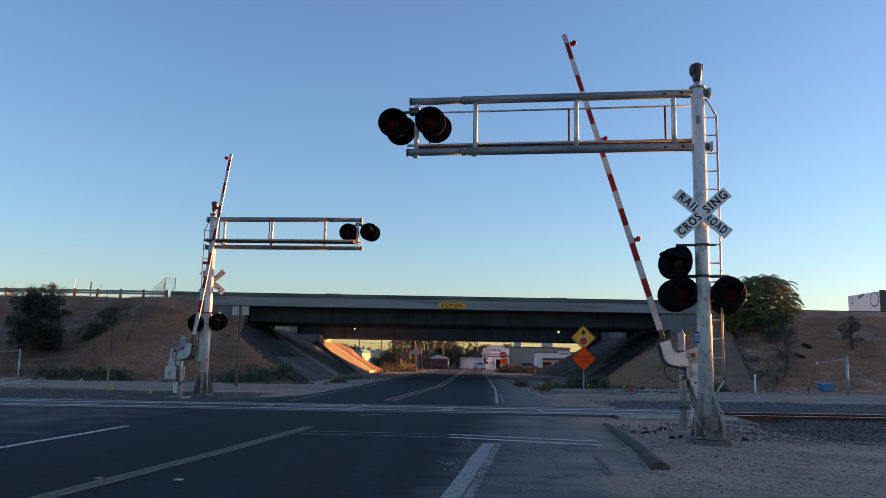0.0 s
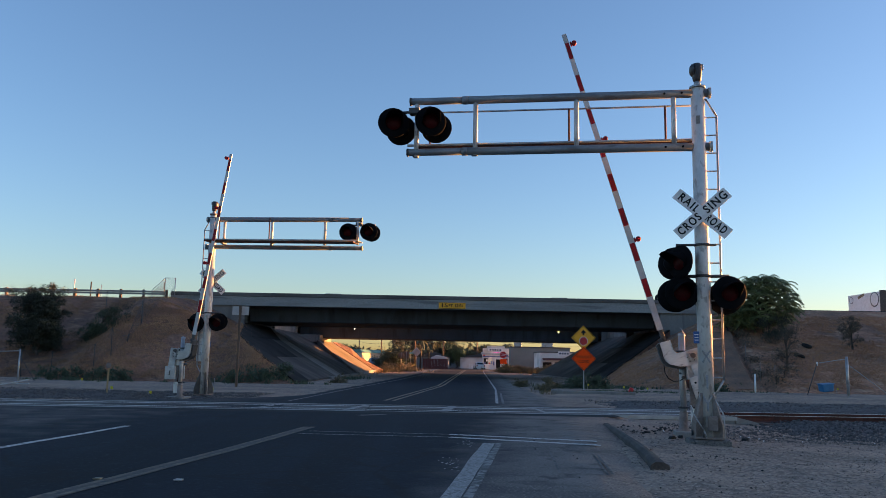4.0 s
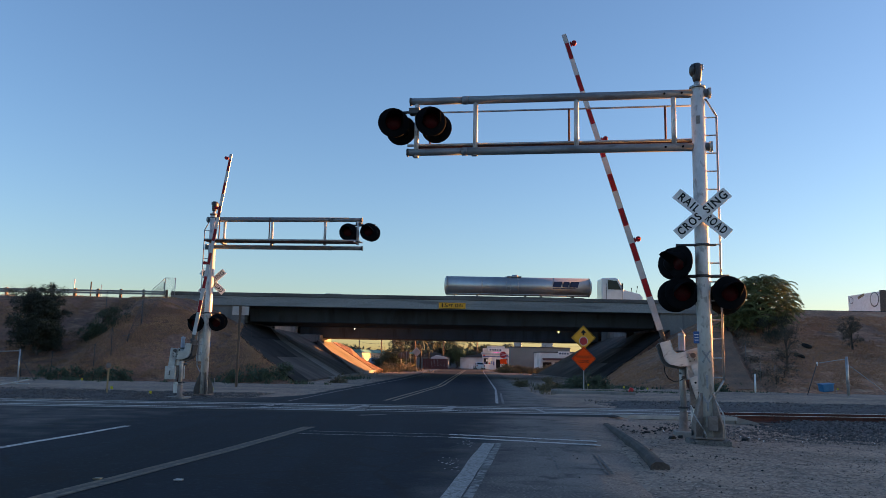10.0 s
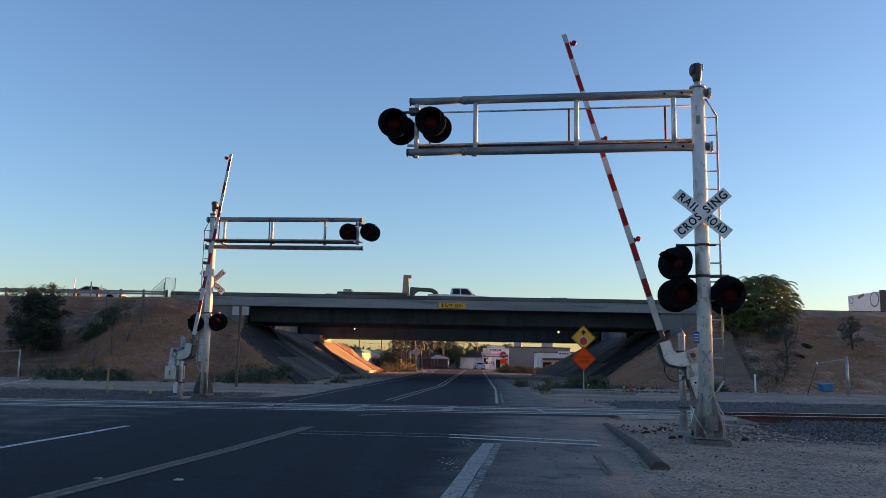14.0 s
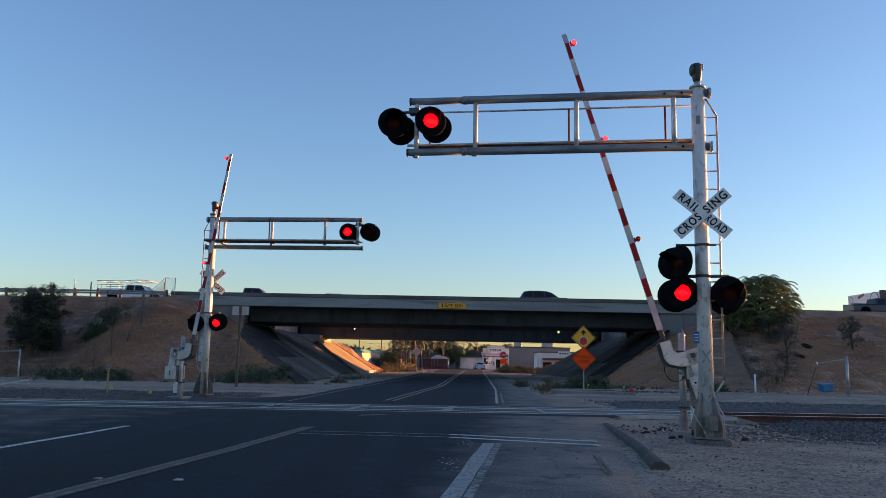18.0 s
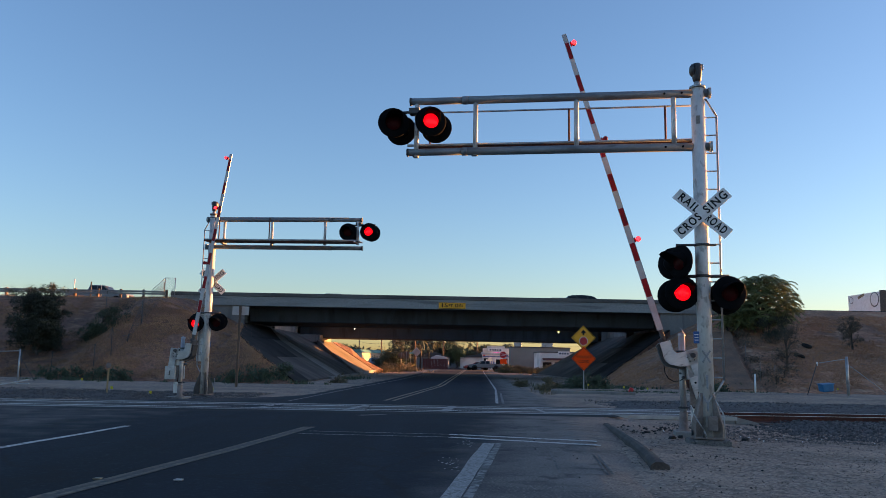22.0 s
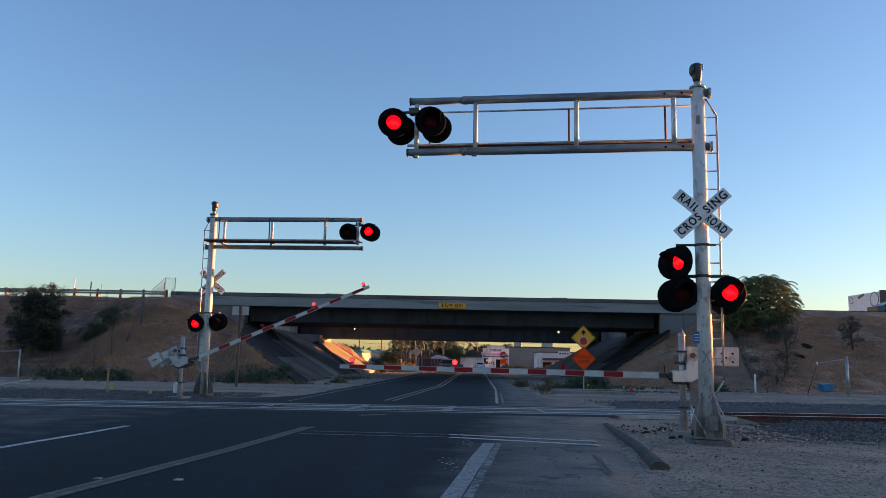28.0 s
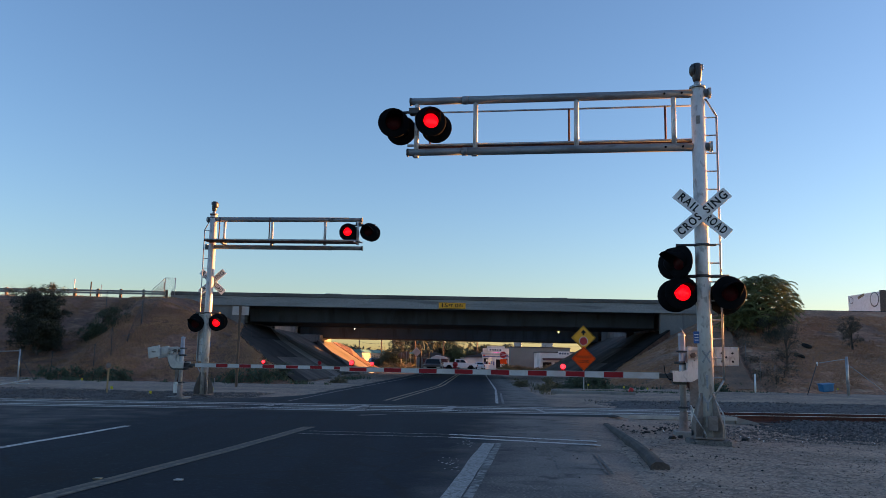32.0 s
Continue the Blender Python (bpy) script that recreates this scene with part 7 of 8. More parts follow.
def palm(x, y, h, seed):
    r = random.Random(seed)
    t = thing("palm_tree", "tall palm tree beyond the overpass", "tree", pose(x, y, -0.09), "palm trees")
    part("trunk", Mesh().cyl((0, 0, 0), (0.1, 0, h), 0.2, 0.14, 10), M["bark"], t)
    for i in range(22):
        a, up = i * 2.4, r.uniform(-0.5, 1.0)
        vs, fs = [], []
        prev = Vector((0.1, 0, h))
        L = r.uniform(1.5, 2.1)
        for k in range(7):
            f = k / 6
            p = Vector((0.1 + L * f * math.cos(a), L * f * math.sin(a), h + L * (up * f - 1.0 * f * f)))
            side = Vector((-math.sin(a), math.cos(a), 0)) * (0.28 * math.sin(math.pi * min(1, f + 0.12)) + 0.01)
            vs += [tuple(p - side - Vector((0, 0, 0.1))), tuple(p), tuple(p + side - Vector((0, 0, 0.1)))]
            if k:
                b = 3 * k
                fs += [(b - 3, b - 2, b + 1, b), (b - 2, b - 1, b + 2, b + 1)]
        raw("frond", vs, fs, M["olive_leaf"], t)
    return t


palm(far_x(748, 156), 156, 5.9, 1)
palm(far_x(898, 186), 186, 5.6, 3)
palm(far_x(762, 160), 160, 5.0, 4)
for i, (px, y, h, sp, mt) in enumerate(((622, 170, 5.0, 5, "olive_leaf"), (640, 176, 4.6, 5, "olive_leaf"), (668, 165, 3.0, 4, "dark_leaf"), (706, 150, 3.9, 3.2, "olive_leaf"), (716, 152, 6.4, 6.5, "dark_leaf"), (738, 166, 6.6, 7, "dark_leaf"), (756, 172, 6.6, 6, "dark_leaf"),
                                        (774, 176, 7.0, 7, "olive_leaf"), (790, 178, 6.4, 5, "dark_leaf"), (819, 176, 7.0, 7.5, "olive_leaf"), (811, 172, 5.4, 5, "leaf"), (839, 188, 5.4, 2.2, "dark_leaf"), (848, 190, 6.2, 2.2, "dark_leaf"), (858, 196, 5.6, 2.2, "dark_leaf"), (700, 126, 2.6, 2.0, "olive_leaf"), (686, 128, 1.7, 1.8, "olive_leaf"))):
    tree("tree", "leafy tree beyond the overpass" if mt != "dark_leaf" else "dark leafy tree beyond the overpass", far_x(px, y), y, -0.09, h, sp, h * 0.22, M[mt], 60 + i, 13, 120, 0.26, 0.75, low=0.0)
r_ = random.Random(5)
for i in range(30):
    if i < 13:
        x, y, h = r_.uniform(-8.6, -4.4), r_.uniform(114, 125), r_.uniform(0.4, 1.15)
    else:
        x, y, h = r_.uniform(8.8, 16.5), r_.uniform(108, 119), r_.uniform(0.5, 1.1)
    tree("weed_bush", "tall bushy dry weed beside the road", x, y, -0.09, h, h * 1.2, h * 0.15, M[("dry_weed", "olive_leaf", "dry_weed")[i % 3]], 130 + i, 7, 45, 0.16, 0.3, "weed", 0.0)
# far woods that close the view
r_ = random.Random(77)
vs, fs = [], []
for i in range(260):
    x = r_.uniform(-120, 140)
    leafy(r_, (x, 235 + r_.uniform(-10, 10), r_.uniform(0.5, 3.4) + 1.2 * smooth_noise(x, 0, 0.08)), 2.6, 26, 0.9, vs, fs)
tagged(raw("far_woods", vs, fs, M["distant"]), "dark belt of far trees on the horizon", "trees", kind="stuff")
# litter and pale stones along the kerb
stones("roadside_rubble", 60, (-2.6, -0.9, 96, 122), (0.08, 0.25), M["concrete"], lambda x, y: -0.09, 21, "pale rubble along the road edge")
# ---- vehicles; +X is forward, wheels stand on z = 0 ----
def wheel(parent, x, y, r, w_=0.22):
    wl = part("wheel", Mesh().lathe([(0.55 * r, -w_ / 2), (0.9 * r, -w_ / 2), (r, -w_ * 0.35), (r, w_ * 0.35), (0.9 * r, w_ / 2), (0.55 * r, w_ / 2)], (x, y, r), "Y", 20), M["tyre"], parent)
    part("rim", Mesh().lathe([(0.001, -w_ * 0.42), (0.2 * r, -w_ * 0.46), (0.56 * r, -w_ * 0.40), (0.58 * r, 0), (0.56 * r, w_ * 0.40), (0.2 * r, w_ * 0.46), (0.001, w_ * 0.42)], (x, y, r), "Y", 14), M["rim"], wl)


def slab(poly, half, top_half, z_lo, z_hi):
    """A side outline given width; the sides lean in between two heights."""
    m_ = Mesh().prism(poly, -half, half, "XZ")
    for v in m_.bm.verts:
        f = max(0.0, min(1.0, (v.co.z - z_lo) / max(1e-6, z_hi - z_lo)))
        v.co.y *= 1 + (top_half / half - 1) * f
    return m_


CARS = {
    # length, belt height, roof height, body outline, cabin outline, windows, wheel radius, wheel places
    "sedan": dict(w=0.90, body=[(-2.35, 0.35), (2.3, 0.30), (2.38, 0.55), (2.2, 0.78), (1.0, 0.95), (-1.7, 1.0), (-2.38, 0.95)], cab=[(-1.85, 0.97), (1.05, 0.93), (0.25, 1.42), (-0.9, 1.45)], win=[[(-1.45, 1.0), (-0.45, 1.0), (-0.45, 1.39), (-0.85, 1.39)], [(-0.37, 1.0), (0.78, 0.98), (0.2, 1.37), (-0.37, 1.39)]], r=0.33, wx=(-1.4, 1.45)),
    "suv": dict(w=0.95, body=[(-2.35, 0.42), (2.3, 0.40), (2.4, 0.7), (2.2, 1.0), (1.1, 1.12), (-2.3, 1.15), (-2.42, 0.9)], cab=[(-2.28, 1.12), (1.2, 1.10), (0.45, 1.62), (0.1, 1.72), (-0.6, 1.77), (-1.5, 1.75), (-1.95, 1.66)], win=[[(-2.0, 1.2), (-1.2, 1.2), (-1.2, 1.62), (-1.85, 1.6)], [(-1.1, 1.2), (-0.2, 1.2), (-0.2, 1.66), (-1.1, 1.64)], [(-0.1, 1.2), (0.85, 1.18), (0.4, 1.6), (-0.1, 1.65)]], r=0.37, wx=(-1.45, 1.5)),
    "pickup": dict(w=0.98, body=[(-2.9, 0.55), (2.75, 0.50), (2.85, 0.8), (2.75, 1.12), (1.3, 1.22), (-2.9, 1.2)], cab=[(-0.95, 1.2), (1.35, 1.2), (0.65, 1.85), (-0.75, 1.88)], win=[[(-0.72, 1.28), (-0.05, 1.28), (-0.05, 1.78), (-0.65, 1.78)], [(0.05, 1.28), (1.05, 1.27), (0.58, 1.77), (0.05, 1.78)]], r=0.40, wx=(-1.85, 1.85)),
}

CARS["small_pickup"] = {k: ([(a, b * 0.88) for a, b in v] if k in ("body", "cab") else [[(a, b * 0.88) for a, b in p] for p in v] if k == "win" else v) for k, v in CARS["pickup"].items()}


def car(kind, colour, label, m, name="", group=""):
    s = CARS[kind]
    hw = s["w"]
    t = thing(name or {"sedan": "sedan", "suv": "suv"}.get(kind, "pickup_truck"), label, "truck" if "pickup" in kind else "car", m, group)
    zs = [p[1] for p in s["body"]]
    part("body", slab(s["body"], hw, hw * 0.93, 0.6, max(zs)).bevel(0.06, 2, 20), M[colour], t)
    ct = max(p[1] for p in s["cab"])
    cz = min(p[1] for p in s["cab"])
    cabin = part("cabin", slab(s["cab"], hw * 0.93, hw * 0.74, cz, ct).bevel(0.07, 3, 20), M[colour], t)
    for side in (1, -1):
        for poly in s["win"]:
            g = Mesh().prism(poly, -0.012, 0.012, "XZ")
            for v in g.bm.verts:
                f = (v.co.z - cz) / (ct - cz)
                v.co.y += side * (hw * (0.93 + (0.74 - 0.93) * f) + 0.006)
            part("side_window", g, M["car_glass"], cabin)
        for x in s["wx"]:
            part("wheel_arch", Mesh().lathe([(0.001, 0.012), (s["r"] * 1.18, 0.012), (s["r"] * 1.18, -0.02), (0.001, -0.02)], (x, side * (hw + 0.0), s["r"] + 0.02), "Y", 20), M["black"], t)
            wheel(t, x, side * (hw - 0.09), s["r"])
        part("mirror", Mesh().box((s["cab"][1][0] - 0.35, side * (hw + 0.07), cz + 0.13), (0.12, 0.18, 0.14), None, 0.03), M[colour], cabin)
        fx = max(p[0] for p in s["body"])
        part("head_light", Mesh().box((fx - 0.05, side * hw * 0.70, cz - 0.32), (0.12, 0.34, 0.14), None, 0.03), M["head_light"], t)
        bx = min(p[0] for p in s["body"])
        part("tail_light", Mesh().box((bx + 0.03, side * hw * 0.80, cz - 0.15), (0.08, 0.2, 0.24), None, 0.02), M["tail_light"], t)
    a, b = s["cab"][1], s["cab"][2]
    for (p, q), nm in (((s["cab"][1], s["cab"][2]), "windscreen"), ((s["cab"][0], s["cab"][-1]), "rear_window")):
        d = Vector((q[0] - p[0], 0, q[1] - p[1]))
        n_ = Vector((d.z, 0, -d.x)).normalized() * (1 if nm == "windscreen" else -1) * 0.012
        lo, hi = Vector((p[0], 0, p[1])) + d * 0.12 + n_, Vector((p[0], 0, p[1])) + d * 0.88 + n_
        g = Mesh()
        w0, w1 = hw * 0.80, hw * 0.66
        v8 = [(v.x + o.x, yy, v.z + o.z) for o in (Vector((0, 0, 0)), n_ * -1.5) for v, yy in ((lo, -w0), (lo, w0), (hi, w1), (hi, -w1))]
        g._add(v8, [(0, 1, 2, 3), (7, 6, 5, 4), (0, 4, 5, 1), (1, 5, 6, 2), (2, 6, 7, 3), (3, 7, 4, 0)])
        part(nm, g, M["car_glass"], cabin)
    fx = max(p[0] for p in s["body"])
    part("front_bumper", Mesh().box((fx - 0.02, 0, 0.52), (0.22, hw * 1.9, 0.24), None, 0.05), M["black"], t)
    part("grille", Mesh().box((fx + 0.0, 0, cz - 0.38), (0.05, hw * 0.95, 0.2), None, 0.02), M["black"], t)
    if "pickup" in kind:
        bz = 1.205 if kind == "pickup" else 1.06
        part("bed_floor", Mesh().box((-1.95, 0, bz), (1.85, 1.55, 0.02)), M["black"], t)
        for side in (1, -1):
            part("bed_rail", Mesh().box((-1.93, side * 0.90, bz + 0.035), (1.9, 0.09, 0.08), None, 0.02), M[colour], t)
    return t


def tractor(t, colour, x, sleeper):
    """The cab of a heavy truck, nose at +X; its rear axle pair stands at x."""
    if sleeper:
        cab = [(x + a, b) for a, b in ((0.3, 0.9), (3.9, 0.9), (4.05, 1.9), (3.85, 2.1), (3.5, 2.62), (3.2, 2.95), (2.85, 3.22), (2.4, 3.48), (1.9, 3.68), (1.4, 3.82), (0.9, 3.89), (0.35, 3.9))]
        hood = [(x + a, b) for a, b in ((3.8, 0.75), (5.7, 0.7), (5.85, 1.15), (5.75, 1.42), (5.4, 1.62), (4.8, 1.8), (3.9, 1.96))]
    else:
        cab = [(x + 1.5, 0.9), (x + 3.4, 0.9), (x + 3.45, 2.0), (x + 3.0, 2.9), (x + 2.7, 3.0), (x + 1.5, 2.95)]
        hood = [(x + 3.3, 0.75), (x + 5.1, 0.7), (x + 5.15, 1.3), (x + 4.9, 1.6), (x + 3.3, 2.0)]
    cb = part("cab", slab(cab, 1.15, 1.02, 2.0, 3.9).bevel(0.10 if sleeper else 0.16, 3, 15 if not sleeper else 40), M[colour], t)
    part("hood", slab(hood, 1.05, 0.92, 1.2, 2.0).bevel(0.10, 2, 15), M[colour], t)
    lo = 2.05
    for side in (1, -1):
        y = side * 1.145
        pane = ((2.75, 1.88), (3.78, 1.86), (3.38, 2.50), (2.75, 2.56)) if sleeper else ((2.05, lo - 0.1), (3.2, lo - 0.12), (2.85, lo + 0.66), (2.05, lo + 0.72))
        part("side_window", Mesh().prism([(x + a, b) for a, b in pane], y - 0.02, y + 0.02, "XZ"), M["car_glass"], cb)
        for dx in (2.5, 3.85) if sleeper else (1.9, 3.3):
            part("door_seam", Mesh().box((x + dx, y, 1.75), (0.03, 0.05, 1.5)), M["cargo_gray"], cb)
        part("door_step", Mesh().box((x + 2.6, side * 1.14, 0.95), (1.3, 0.1, 0.1), None, 0.02), M["black"], t)
        part("hood_mirror", Mesh().cyl((x + 4.6, side * 0.95, 1.7), (x + 4.65, side * 1.05, 2.15), 0.02, n=6).box((x + 4.65, side * 1.05, 2.2), (0.06, 0.12, 0.2), None, 0.02), M["black"], t)
        if sleeper:
            part("body_seam", Mesh().box((x + 2.0, y, 1.5), (3.3, 0.05, 0.02)), M["cargo_gray"], cb)
            part("body_seam", Mesh().box((x + 1.6, y * 0.985, 2.78), (2.4, 0.05, 0.02)), M["cargo_gray"], cb)
            part("tank_fairing", Mesh().box((x + 1.4, side * 1.13, 0.72), (2.6, 0.06, 0.5), None, 0.02), M["paint_gray"], t)
            part("sleeper_window", Mesh().box((x + 1.36, y, 2.18), (0.42, 0.04, 0.56), None, 0.02), M["car_glass"], cb)
            part("roof_vent", Mesh().prism([(x + 1.05, 3.08), (x + 1.75, 3.30), (x + 1.65, 3.52), (x + 1.2, 3.42)], y * 0.945 - 0.02, y * 0.945 + 0.03, "XZ"), M["black"], cb)
            part("fairing", Mesh().prism([(x - 0.1, 0.9), (x + 0.36, 0.9), (x + 0.36, 3.86), (x + 0.15, 3.84), (x + 0.15, 3.62), (x - 0.1, 3.6)], y - 0.04, y + 0.04, "XZ"), M["paint_black"], cb)
        part("mirror", Mesh().box((x + (3.75 if sleeper else 3.25), side * 1.38, 2.2), (0.10, 0.22, 0.55), None, 0.03), M["black"], cb)
        part("tank", Mesh().cyl((x + 0.6, side * 0.92, 0.75), (x + 2.2, side * 0.92, 0.75), 0.32, n=16), M["rim"], t)
        part("head_light", Mesh().box((x + 5.0, side * 0.85, 1.05), (0.25, 0.3, 0.25), None, 0.06), M["head_light"], t)
        for wx in (x - 0.65, x + 0.65, x + 4.2):
            wheel(t, wx, side * 0.98, 0.5, 0.3)
    part("windscreen", Mesh().box((x + (3.72 if sleeper else 3.1), 0, 2.34), (0.06, 1.9, 0.62), pose(0, 0, 0, 0, -32 if sleeper else -25, 0), 0.02), M["car_glass"], cb)
    if sleeper:
        part("exhaust_pipe", Mesh().cyl((x + 1.3, 0.9, 1.6), (x + 1.3, 0.9, 3.05), 0.07, n=10), M["rim"], t)
    part("bumper", Mesh().box((x + 5.2, 0, 0.6), (0.3, 2.3, 0.4), None, 0.06), M["rim"], t)
    part("chassis", Mesh().box((x + 1.6, 0, 0.75), (6.8, 0.9, 0.25), None, 0.02), M["black"], t)


def box_truck(m):
    t = thing("semi_truck", "white semi-trailer truck with a dark blue mark on its side", "truck", m)
    part("trailer_box", Mesh().box((8.08, 0, 2.65), (16.15, 2.55, 2.85), None, 0.03), M["trailer_white"], t, "white ribbed box trailer")
    for side in (1, -1):
        part("base_rail", Mesh().box((8.08, side * 1.285, 1.30), (16.1, 0.03, 0.22)), M["cargo_gray"], t)
        part("top_rail", Mesh().box((8.08, side * 1.285, 4.02), (16.1, 0.03, 0.10)), M["sign_back"], t)
        for i in range(7):
            part("panel_seam", Mesh().box((2.44 * i + 0.7, side * 1.279, 2.65), (0.018, 0.010, 2.5)), M["sign_back"], t)
        for i in range(14):
            part("marker_strip", Mesh().box((0.6 + 1.15 * i, side * 1.302, 1.26), (0.5 if i % 2 else 0.32, 0.008, 0.05)), M["sign_red" if i % 2 else "cargo_gray"], t)
        for wx in (1.6, 2.9):
            wheel(t, wx, side * 0.98, 0.5, 0.3)
        part("skirt", Mesh().box((7.8, side * 1.2, 0.85), (6.5, 0.04, 0.6), None, 0.01), M["trailer_white"], t)
    # a plain slanted mark and bars for the maker's name
    y = -1.30
    for pts, mt in (([(5.05, 2.28), (6.0, 2.80), (7.5, 3.64), (7.2, 3.56), (6.0, 3.05), (5.3, 2.62)], "navy"), ([(5.5, 2.30), (6.6, 2.62), (7.1, 3.12), (6.5, 3.02), (5.9, 2.75)], "cargo_tan"), ([(5.15, 1.82), (5.6, 1.86), (6.4, 2.32), (7.05, 2.92), (6.2, 2.55), (5.6, 2.2)], "cargo_tan")):
        part("wing_stroke", Mesh().prism(pts, y, y + 0.01, "XZ"), M[mt], t)
    x = 7.0
    for w_ in (0.80, 1.08, 0.34, 0.74, 0.80):
        part("name_bar", Mesh().prism([(x, 2.60), (x + w_, 2.60), (x + w_ + 0.22, 3.44), (x + 0.22, 3.44)], y, y + 0.01, "XZ"), M["navy"], t)
        x += w_ + 0.12
    for z, w_ in ((2.30, 0.07), (2.18, 0.03)):
        part("underline", Mesh().box((8.4, y, z), (5.6, 0.012, w_)), M["navy"], t)
    part("leg", Mesh().box((12.0, 0, 0.75), (0.15, 1.6, 1.1), None, 0.02), M["black"], t)
    tractor(t, "paint_steel", 16.9, True)
    return t


def tank_truck(m):
    t = thing("tank_truck", "polished steel tanker trailer behind a white day cab", "truck", m)
    part("tank", Mesh().cyl((0.15, 0, 2.15), (12.95, 0, 2.15), 0.84, n=40).lathe([(0.001, 13.15), (0.55, 13.1), (0.84, 12.95)], (0, 0, 2.15), "X", 40).lathe([(0.84, 0.15), (0.6, 0.02), (0.001, -0.05)], (0, 0, 2.15), "X", 40), M["tank"], t, "polished steel tank")
    for x in (0.2, 3.3, 6.5, 9.7, 12.9):
        part("tank_band", Mesh().cyl((x - 0.04, 0, 2.15), (x + 0.04, 0, 2.15), 0.852, n=40), M["galv"], t)
    part("catwalk", Mesh().box((6.2, 0, 3.03), (1.3, 0.7, 0.06), None, 0.01), M["galv"], t)
    part("hatch", Mesh().cyl((6.3, 0, 2.96), (6.3, 0, 3.18), 0.28, n=16), M["galv"], t)
    for x in (5.45, 5.80):
        part("ladder_rail", Mesh().tube([(x, -0.90, 1.25), (x, -0.91, 2.3), (x, -0.66, 2.8), (x, -0.36, 3.02)], 0.02, 6), M["galv"], t)
    for z in (1.4, 1.7, 2.0, 2.3):
        part("ladder_rung", Mesh().cyl((5.45, -0.91, z), (5.80, -0.91, z), 0.016, n=6), M["galv"], t)
    part("frame", Mesh().box((6.3, 0, 1.05), (12.2, 0.9, 0.3), None, 0.02), M["dark_metal"], t)
    for x in (0.9, 2.9, 7.2, 8.6, 11.4):
        part("saddle", Mesh().box((x, 0, 1.22), (0.12, 1.5, 0.22), None, 0.02), M["dark_metal"], t)
    part("side_pipe", Mesh().cyl((0.3, -0.88, 1.36), (12.6, -0.88, 1.36), 0.05, n=8), M["galv"], t)
    x = 9.55
    for w_ in (0.74, 0.5, 0.72):
        part("name_bar", Mesh().prism([(x, 2.08), (x + w_, 2.08), (x + w_ + 0.14, 2.58), (x + 0.14, 2.58)], -0.87, -0.72, "XZ"), M["navy"], t)
        x += w_ + 0.14
    part("underline", Mesh().box((10.6, -0.815, 1.98), (2.0, 0.03, 0.06)), M["navy"], t)
    for side in (1, -1):
        for wx in (1.2, 2.45):
            wheel(t, wx, side * 0.98, 0.5, 0.3)
    tractor(t, "paint_white", 12.35, False)
    return t


def rack_truck(m):
    t = car("small_pickup", "paint_white", "white work pickup with a service body and ladder rack", m)
    part("service_body", Mesh().box((-2.05, 0, 0.98), (2.3, 2.05, 0.55), None, 0.04), M["paint_white"], t)
    for side in (1, -1):
        part("rack_rail", Mesh().cyl((-3.3, side * 0.95, 1.92), (1.4, side * 0.95, 1.96), 0.028, n=8), M["sign_back"], t)
        part("rack_rail", Mesh().cyl((-3.3, side * 0.95, 1.6), (-0.9, side * 0.95, 1.6), 0.025, n=8), M["sign_back"], t)
        for x in (-3.2, -2.1, -1.0):
            part("rack_post", Mesh().cyl((x, side * 0.95, 1.2), (x, side * 0.95, 1.93), 0.026, n=8), M["sign_back"], t)
        part("rack_arm", Mesh().tube([(-1.0, side * 0.95, 1.93), (0.2, side * 0.9, 2.06), (1.35, side * 0.9, 1.99)], 0.024, 8), M["sign_back"], t)
    for x in (-3.2, -2.1, -1.0, 0.2, 1.35):
        part("rack_bar", Mesh().cyl((x, -0.95, 1.96), (x, 0.95, 1.96), 0.025, n=8), M["sign_back"], t)
    return t


def flatbed_rig(m):
    t = car("pickup", "paint_white", "white crew pickup pulling a gooseneck flatbed trailer", m)
    part("gooseneck", Mesh().prism([(-2.15, 1.24), (-1.95, 1.30), (-2.05, 1.58), (-2.5, 1.84), (-4.4, 1.92), (-4.5, 1.85), (-4.55, 1.0), (-4.15, 1.0), (-4.0, 1.4), (-3.7, 1.58), (-2.6, 1.52)], -0.3, 0.3, "XZ").bevel(0.05, 2, 20), M["paint_green"], t, "dark green gooseneck hitch")
    part("trailer_deck", Mesh().box((-7.75, 0, 1.22), (6.2, 2.4, 0.22), None, 0.02), M["wood"], t, "brown plank trailer deck")
    part("trailer_frame", Mesh().box((-7.6, 0, 0.98), (7.2, 1.0, 0.22), None, 0.02), M["black"], t)
    part("mast_post", Mesh().prism([(-5.20, 1.0), (-4.57, 1.0), (-4.63, 2.72), (-4.37, 2.78), (-4.37, 2.98), (-5.10, 3.02)], -0.25, 0.25, "XZ").bevel(0.03, 1), M["paint_tan"], t, "upright tan loading ramp")
    part("tool_crate", Mesh().box((-10.05, 0, 1.45), (0.72, 0.9, 0.36), None, 0.03), M["sign_back"], t, "grey slatted crate on the deck")
    for side in (1, -1):
        for x in (-8.15, -9.25):
            wheel(t, x, side * 0.95, 0.4, 0.26)
    return t


LANE1, LANE2, PXM1, PXM2 = 69.4, 73.0, 19.80, 18.83
DRIVES = []   # (thing, lane, place along the freeway at a time, time, speed)


def on_freeway(t, px, at, speed, lane=LANE1, shift=0.0):
    """px: bearing mark of the thing's reference point at that time; speed in the same marks a second."""
    k = PXM1 if lane == LANE1 else PXM2
    DRIVES.append((t, lane, (px - 784) / k + shift, at, speed / k))
    return t


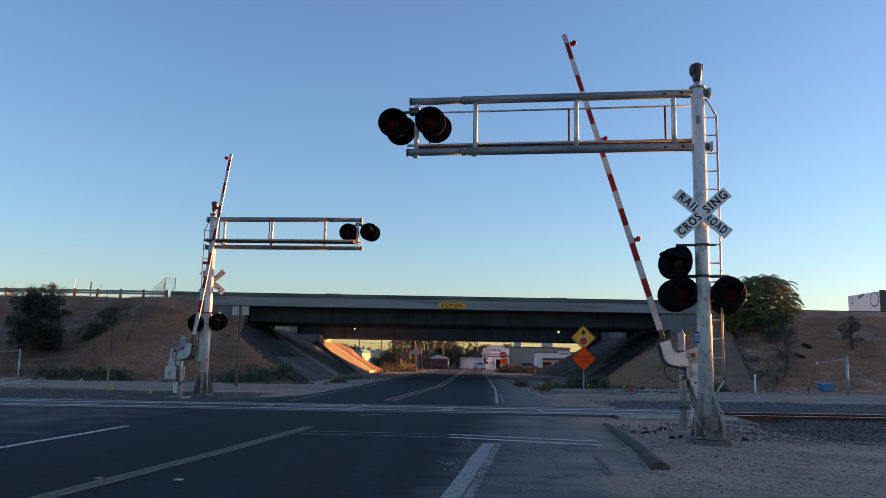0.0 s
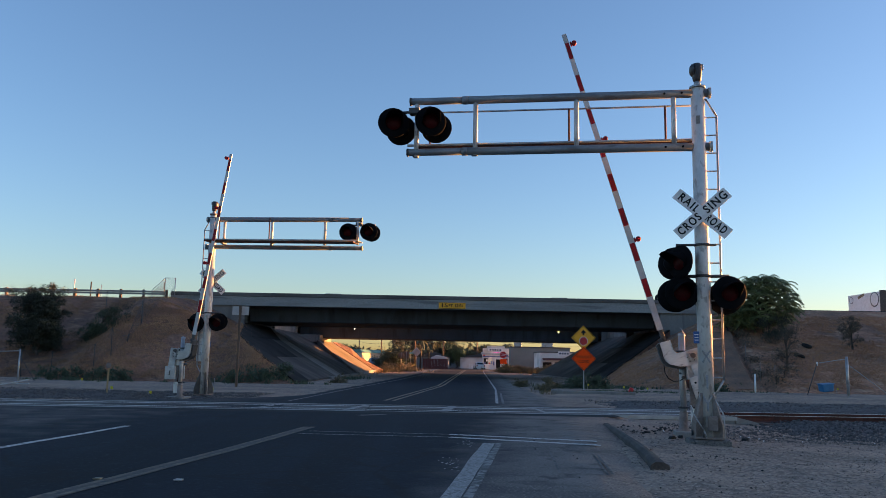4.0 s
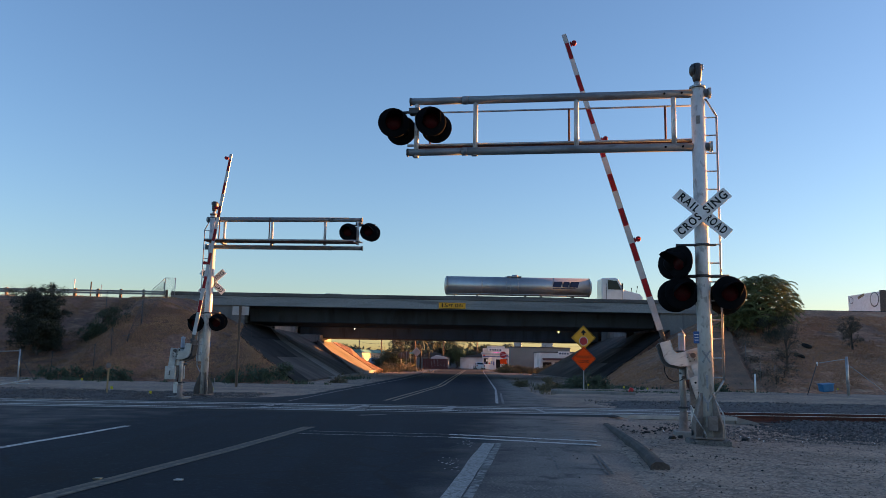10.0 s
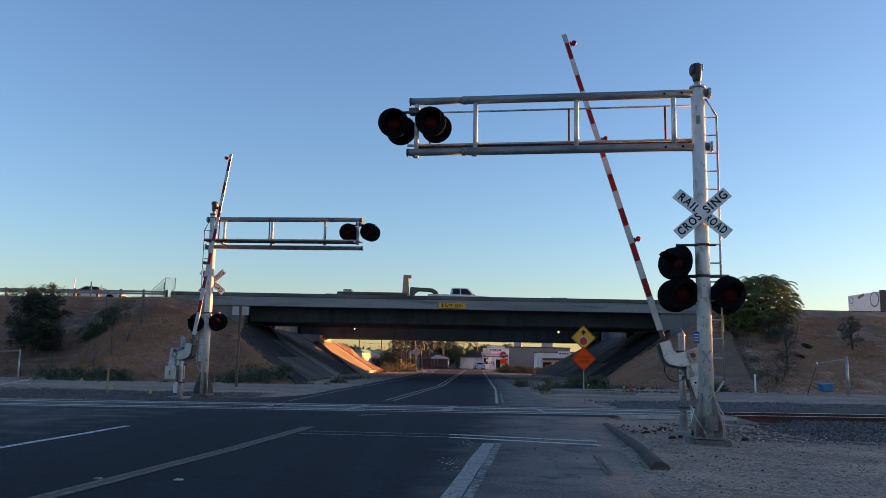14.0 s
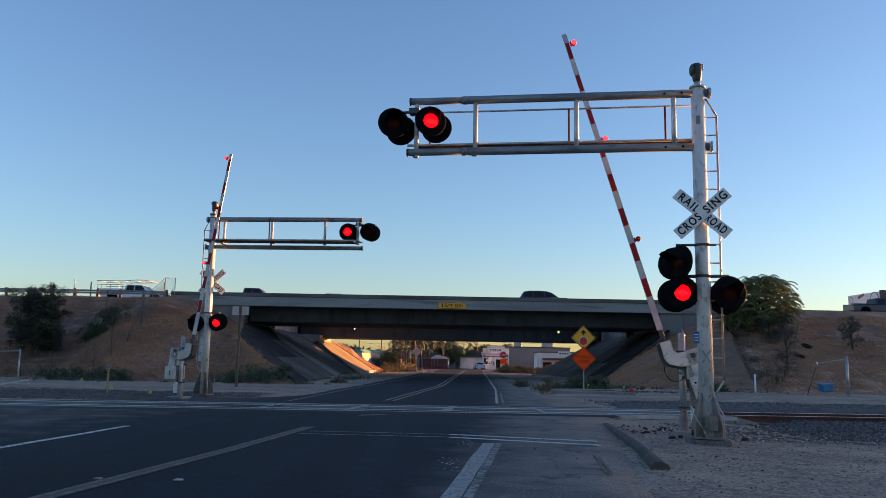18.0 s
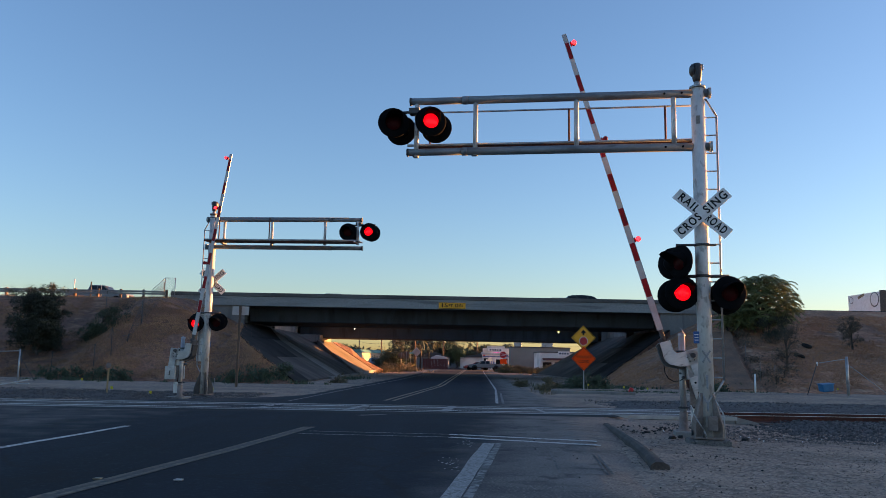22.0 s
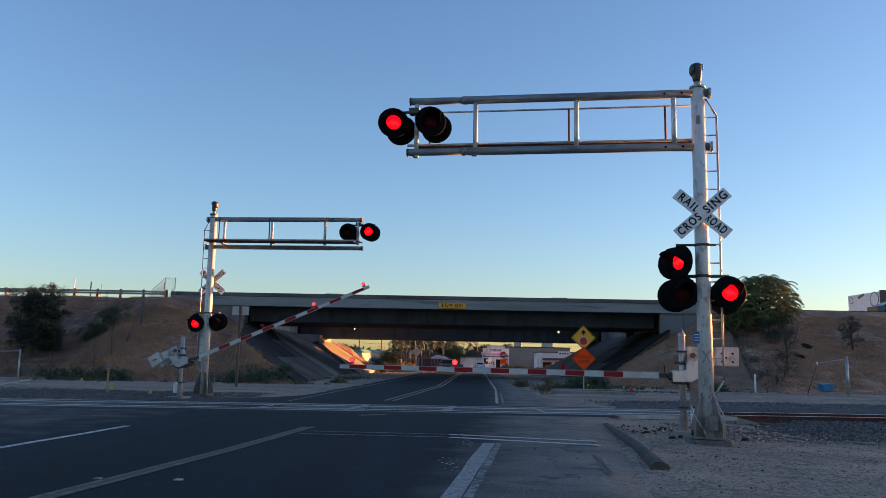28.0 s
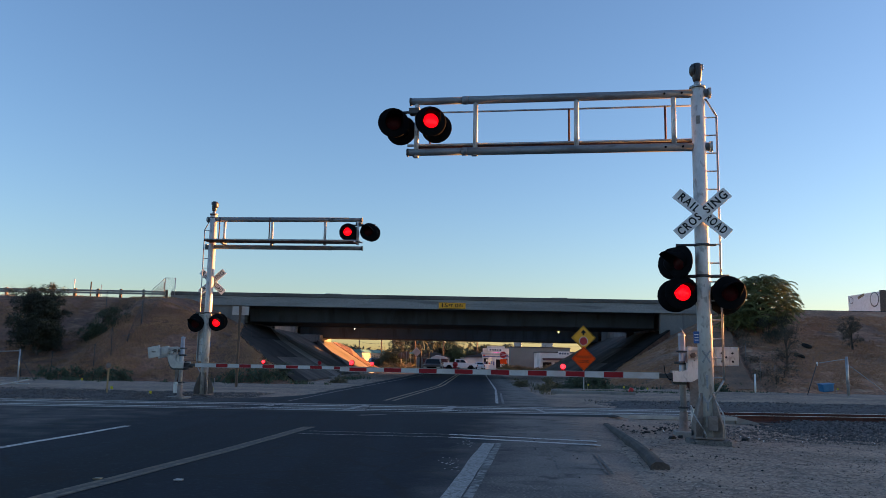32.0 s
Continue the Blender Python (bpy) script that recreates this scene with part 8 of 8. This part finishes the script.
P0 = pose(0, 69.4, DECK_Z)
on_freeway(box_truck(P0), 551, 2.0, 574)
p2 = on_freeway(car("pickup", "paint_white", "white pickup with a spare wheel standing in its bed", P0), 692, 3.2, 640, LANE2)
part("spare_wheel", Mesh().lathe([(0.18, -0.12), (0.38, -0.12), (0.40, 0.0), (0.38, 0.12), (0.18, 0.12)], (-1.9, 0, 1.65), "Y", 20), M["tyre"], p2)
on_freeway(tank_truck(P0), 249, 9.0, 539)
on_freeway(flatbed_rig(P0), 472, 13.4, 575, shift=-0.05)
on_freeway(car("sedan", "paint_gray", "dark grey low sedan on the freeway", P0), 1451, 8.0, 647, LANE2)
on_freeway(car("suv", "paint_black", "black sport utility car", P0), 461, 17.0, 505)
on_freeway(car("small_pickup", "paint_black", "dark pickup with a crew cab", P0), 1048, 17.0, 512)
on_freeway(car("sedan", "paint_silver", "pale silver sedan on the freeway", P0), 1475, 16.5, 520)
on_freeway(car("pickup", "paint_maroon", "dark maroon pickup on the freeway", P0), 451, 18.0, 556, LANE2)
on_freeway(rack_truck(P0), 502, 18.5, 513)
on_freeway(car("suv", "paint_silver", "pale sport utility car with dark windows", P0), 700, 19.5, 590, LANE2)
on_freeway(car("suv", "paint_green", "dark green low wagon", P0), 507, 21.0, 535, LANE2)
on_freeway(car("pickup", "paint_gray", "dark grey pickup with a toolbox", P0), 820, 23.0, 640, LANE2)
on_freeway(car("sedan", "paint_gray", "dark grey low sedan", P0), 702, 25.0, 560, LANE2)
on_freeway(car("sedan", "paint_black", "black sedan on the freeway", P0), 192, 25.5, 560)

# on the road below: one comes towards the crossing and waits, others cross behind
oncoming = car("small_pickup", "paint_gray", "dark grey pickup waiting before the crossing", pose(1.8, 122, 0.0, 0, 0, -93))
parked = car("sedan", "paint_white", "white hatchback parked before the shop", pose(far_x(851, 158), 158, -0.09, 0, 0, 95), "parked_car")
parked2 = car("pickup", "paint_blue", "dark blue pickup parked in the yard", pose(far_x(667, 142), 142, -0.09, 0, 0, 20), "parked_truck")
black_car = car("sedan", "paint_black", "black low coupe on the side street", pose(0, 136.5, -0.02, 0, 0, 180))
white_truck = car("pickup", "paint_white", "white crew pickup on the side street", pose(-20, 134, -0.02))
dark_sedan = car("sedan", "paint_gray", "dark grey sedan on the side street", pose(14, 137.8, -0.02, 0, 0, 180))
red_car = car("sedan", "paint_red", "dark red sedan on the side street", pose(10, 137.5, -0.02, 0, 0, 180))


def run_traffic():
    for i, (t, lane, x, at, v) in enumerate(DRIVES):
        lim = 75.0 + 26.0 * i
        t0, t1 = at - (x + lim) / v, at + (lim - x) / v
        times = sorted({0.0, 32.0} | {round(q, 3) for q in np.arange(max(0.0, t0), min(32.0, t1) + 1e-6, 0.25)} | {round(q, 3) for q in (t0, t1) if 0 < q < 32})
        rows, last = [], -9
        for q in times:
            if frame(q) <= last:
                continue
            last = frame(q)
            rows.append((q, pose(max(-lim, min(lim, x + v * (last - 1) / FPS - v * at)), lane, DECK_Z)))
        walk(t, rows)
    walk(oncoming, [(t, pose(x, y, 0.0, 0, 0, h)) for t, x, y, h in ((0, 90, 138.2, -181), (14, 90, 138.2, -181), (17, 40, 137.0, -180), (20, 13.2, 136.2, -180), (21, 9.9, 136, -180), (22.0, 7.6, 135.8, -178), (22.5, 6.2, 135.0, -168), (23, 4.9, 132.8, -145), (23.5, 3.5, 128.8, -118), (24, 2.6, 124.5, -98), (24.5, 2.1, 120.5, -94), (25.5, 1.45, 114, -93), (26.5, 1.25, 109, -93), (27.5, 1.05, 104, -93), (28.5, 0.62, 99, -93), (30, -0.15, 90, -93), (31, -0.5, 86, -93), (31.5, -0.65, 84.5, -93), (32, -0.8, 83.5, -93))])
    for ob, y, h, rows in ((black_car, 136.5, 180, ((0, 70), (20, 70), (24, 24), (27.5, 4.3), (28.5, -1.5), (30, -10), (32, -22))),
                           (white_truck, 134, 2, ((0, -90), (20, -90), (26, -32), (29, -10.5), (30, -6.9), (31, -2.8), (32, 3.2))),
                           (red_car, 137.5, 180, ((0, 70), (18, 30), (20, 17.5), (21, 12.0), (22, 6.4), (22.5, 3.6), (23, 0.9), (23.5, -1.8), (24.5, -7.6), (26, -24), (32, -80))),
                           (dark_sedan, 137.8, 180, ((0, 14.6), (1.0, 8.6), (2.0, 2.8), (3.0, -2.9), (4.0, -9), (6.0, -24), (12, -75), (32, -75)))):
        walk(ob, [(t, pose(x, y, -0.02, 0, 0, h)) for t, x in rows])


def motions():
    run_signals()
    run_traffic()


motions()
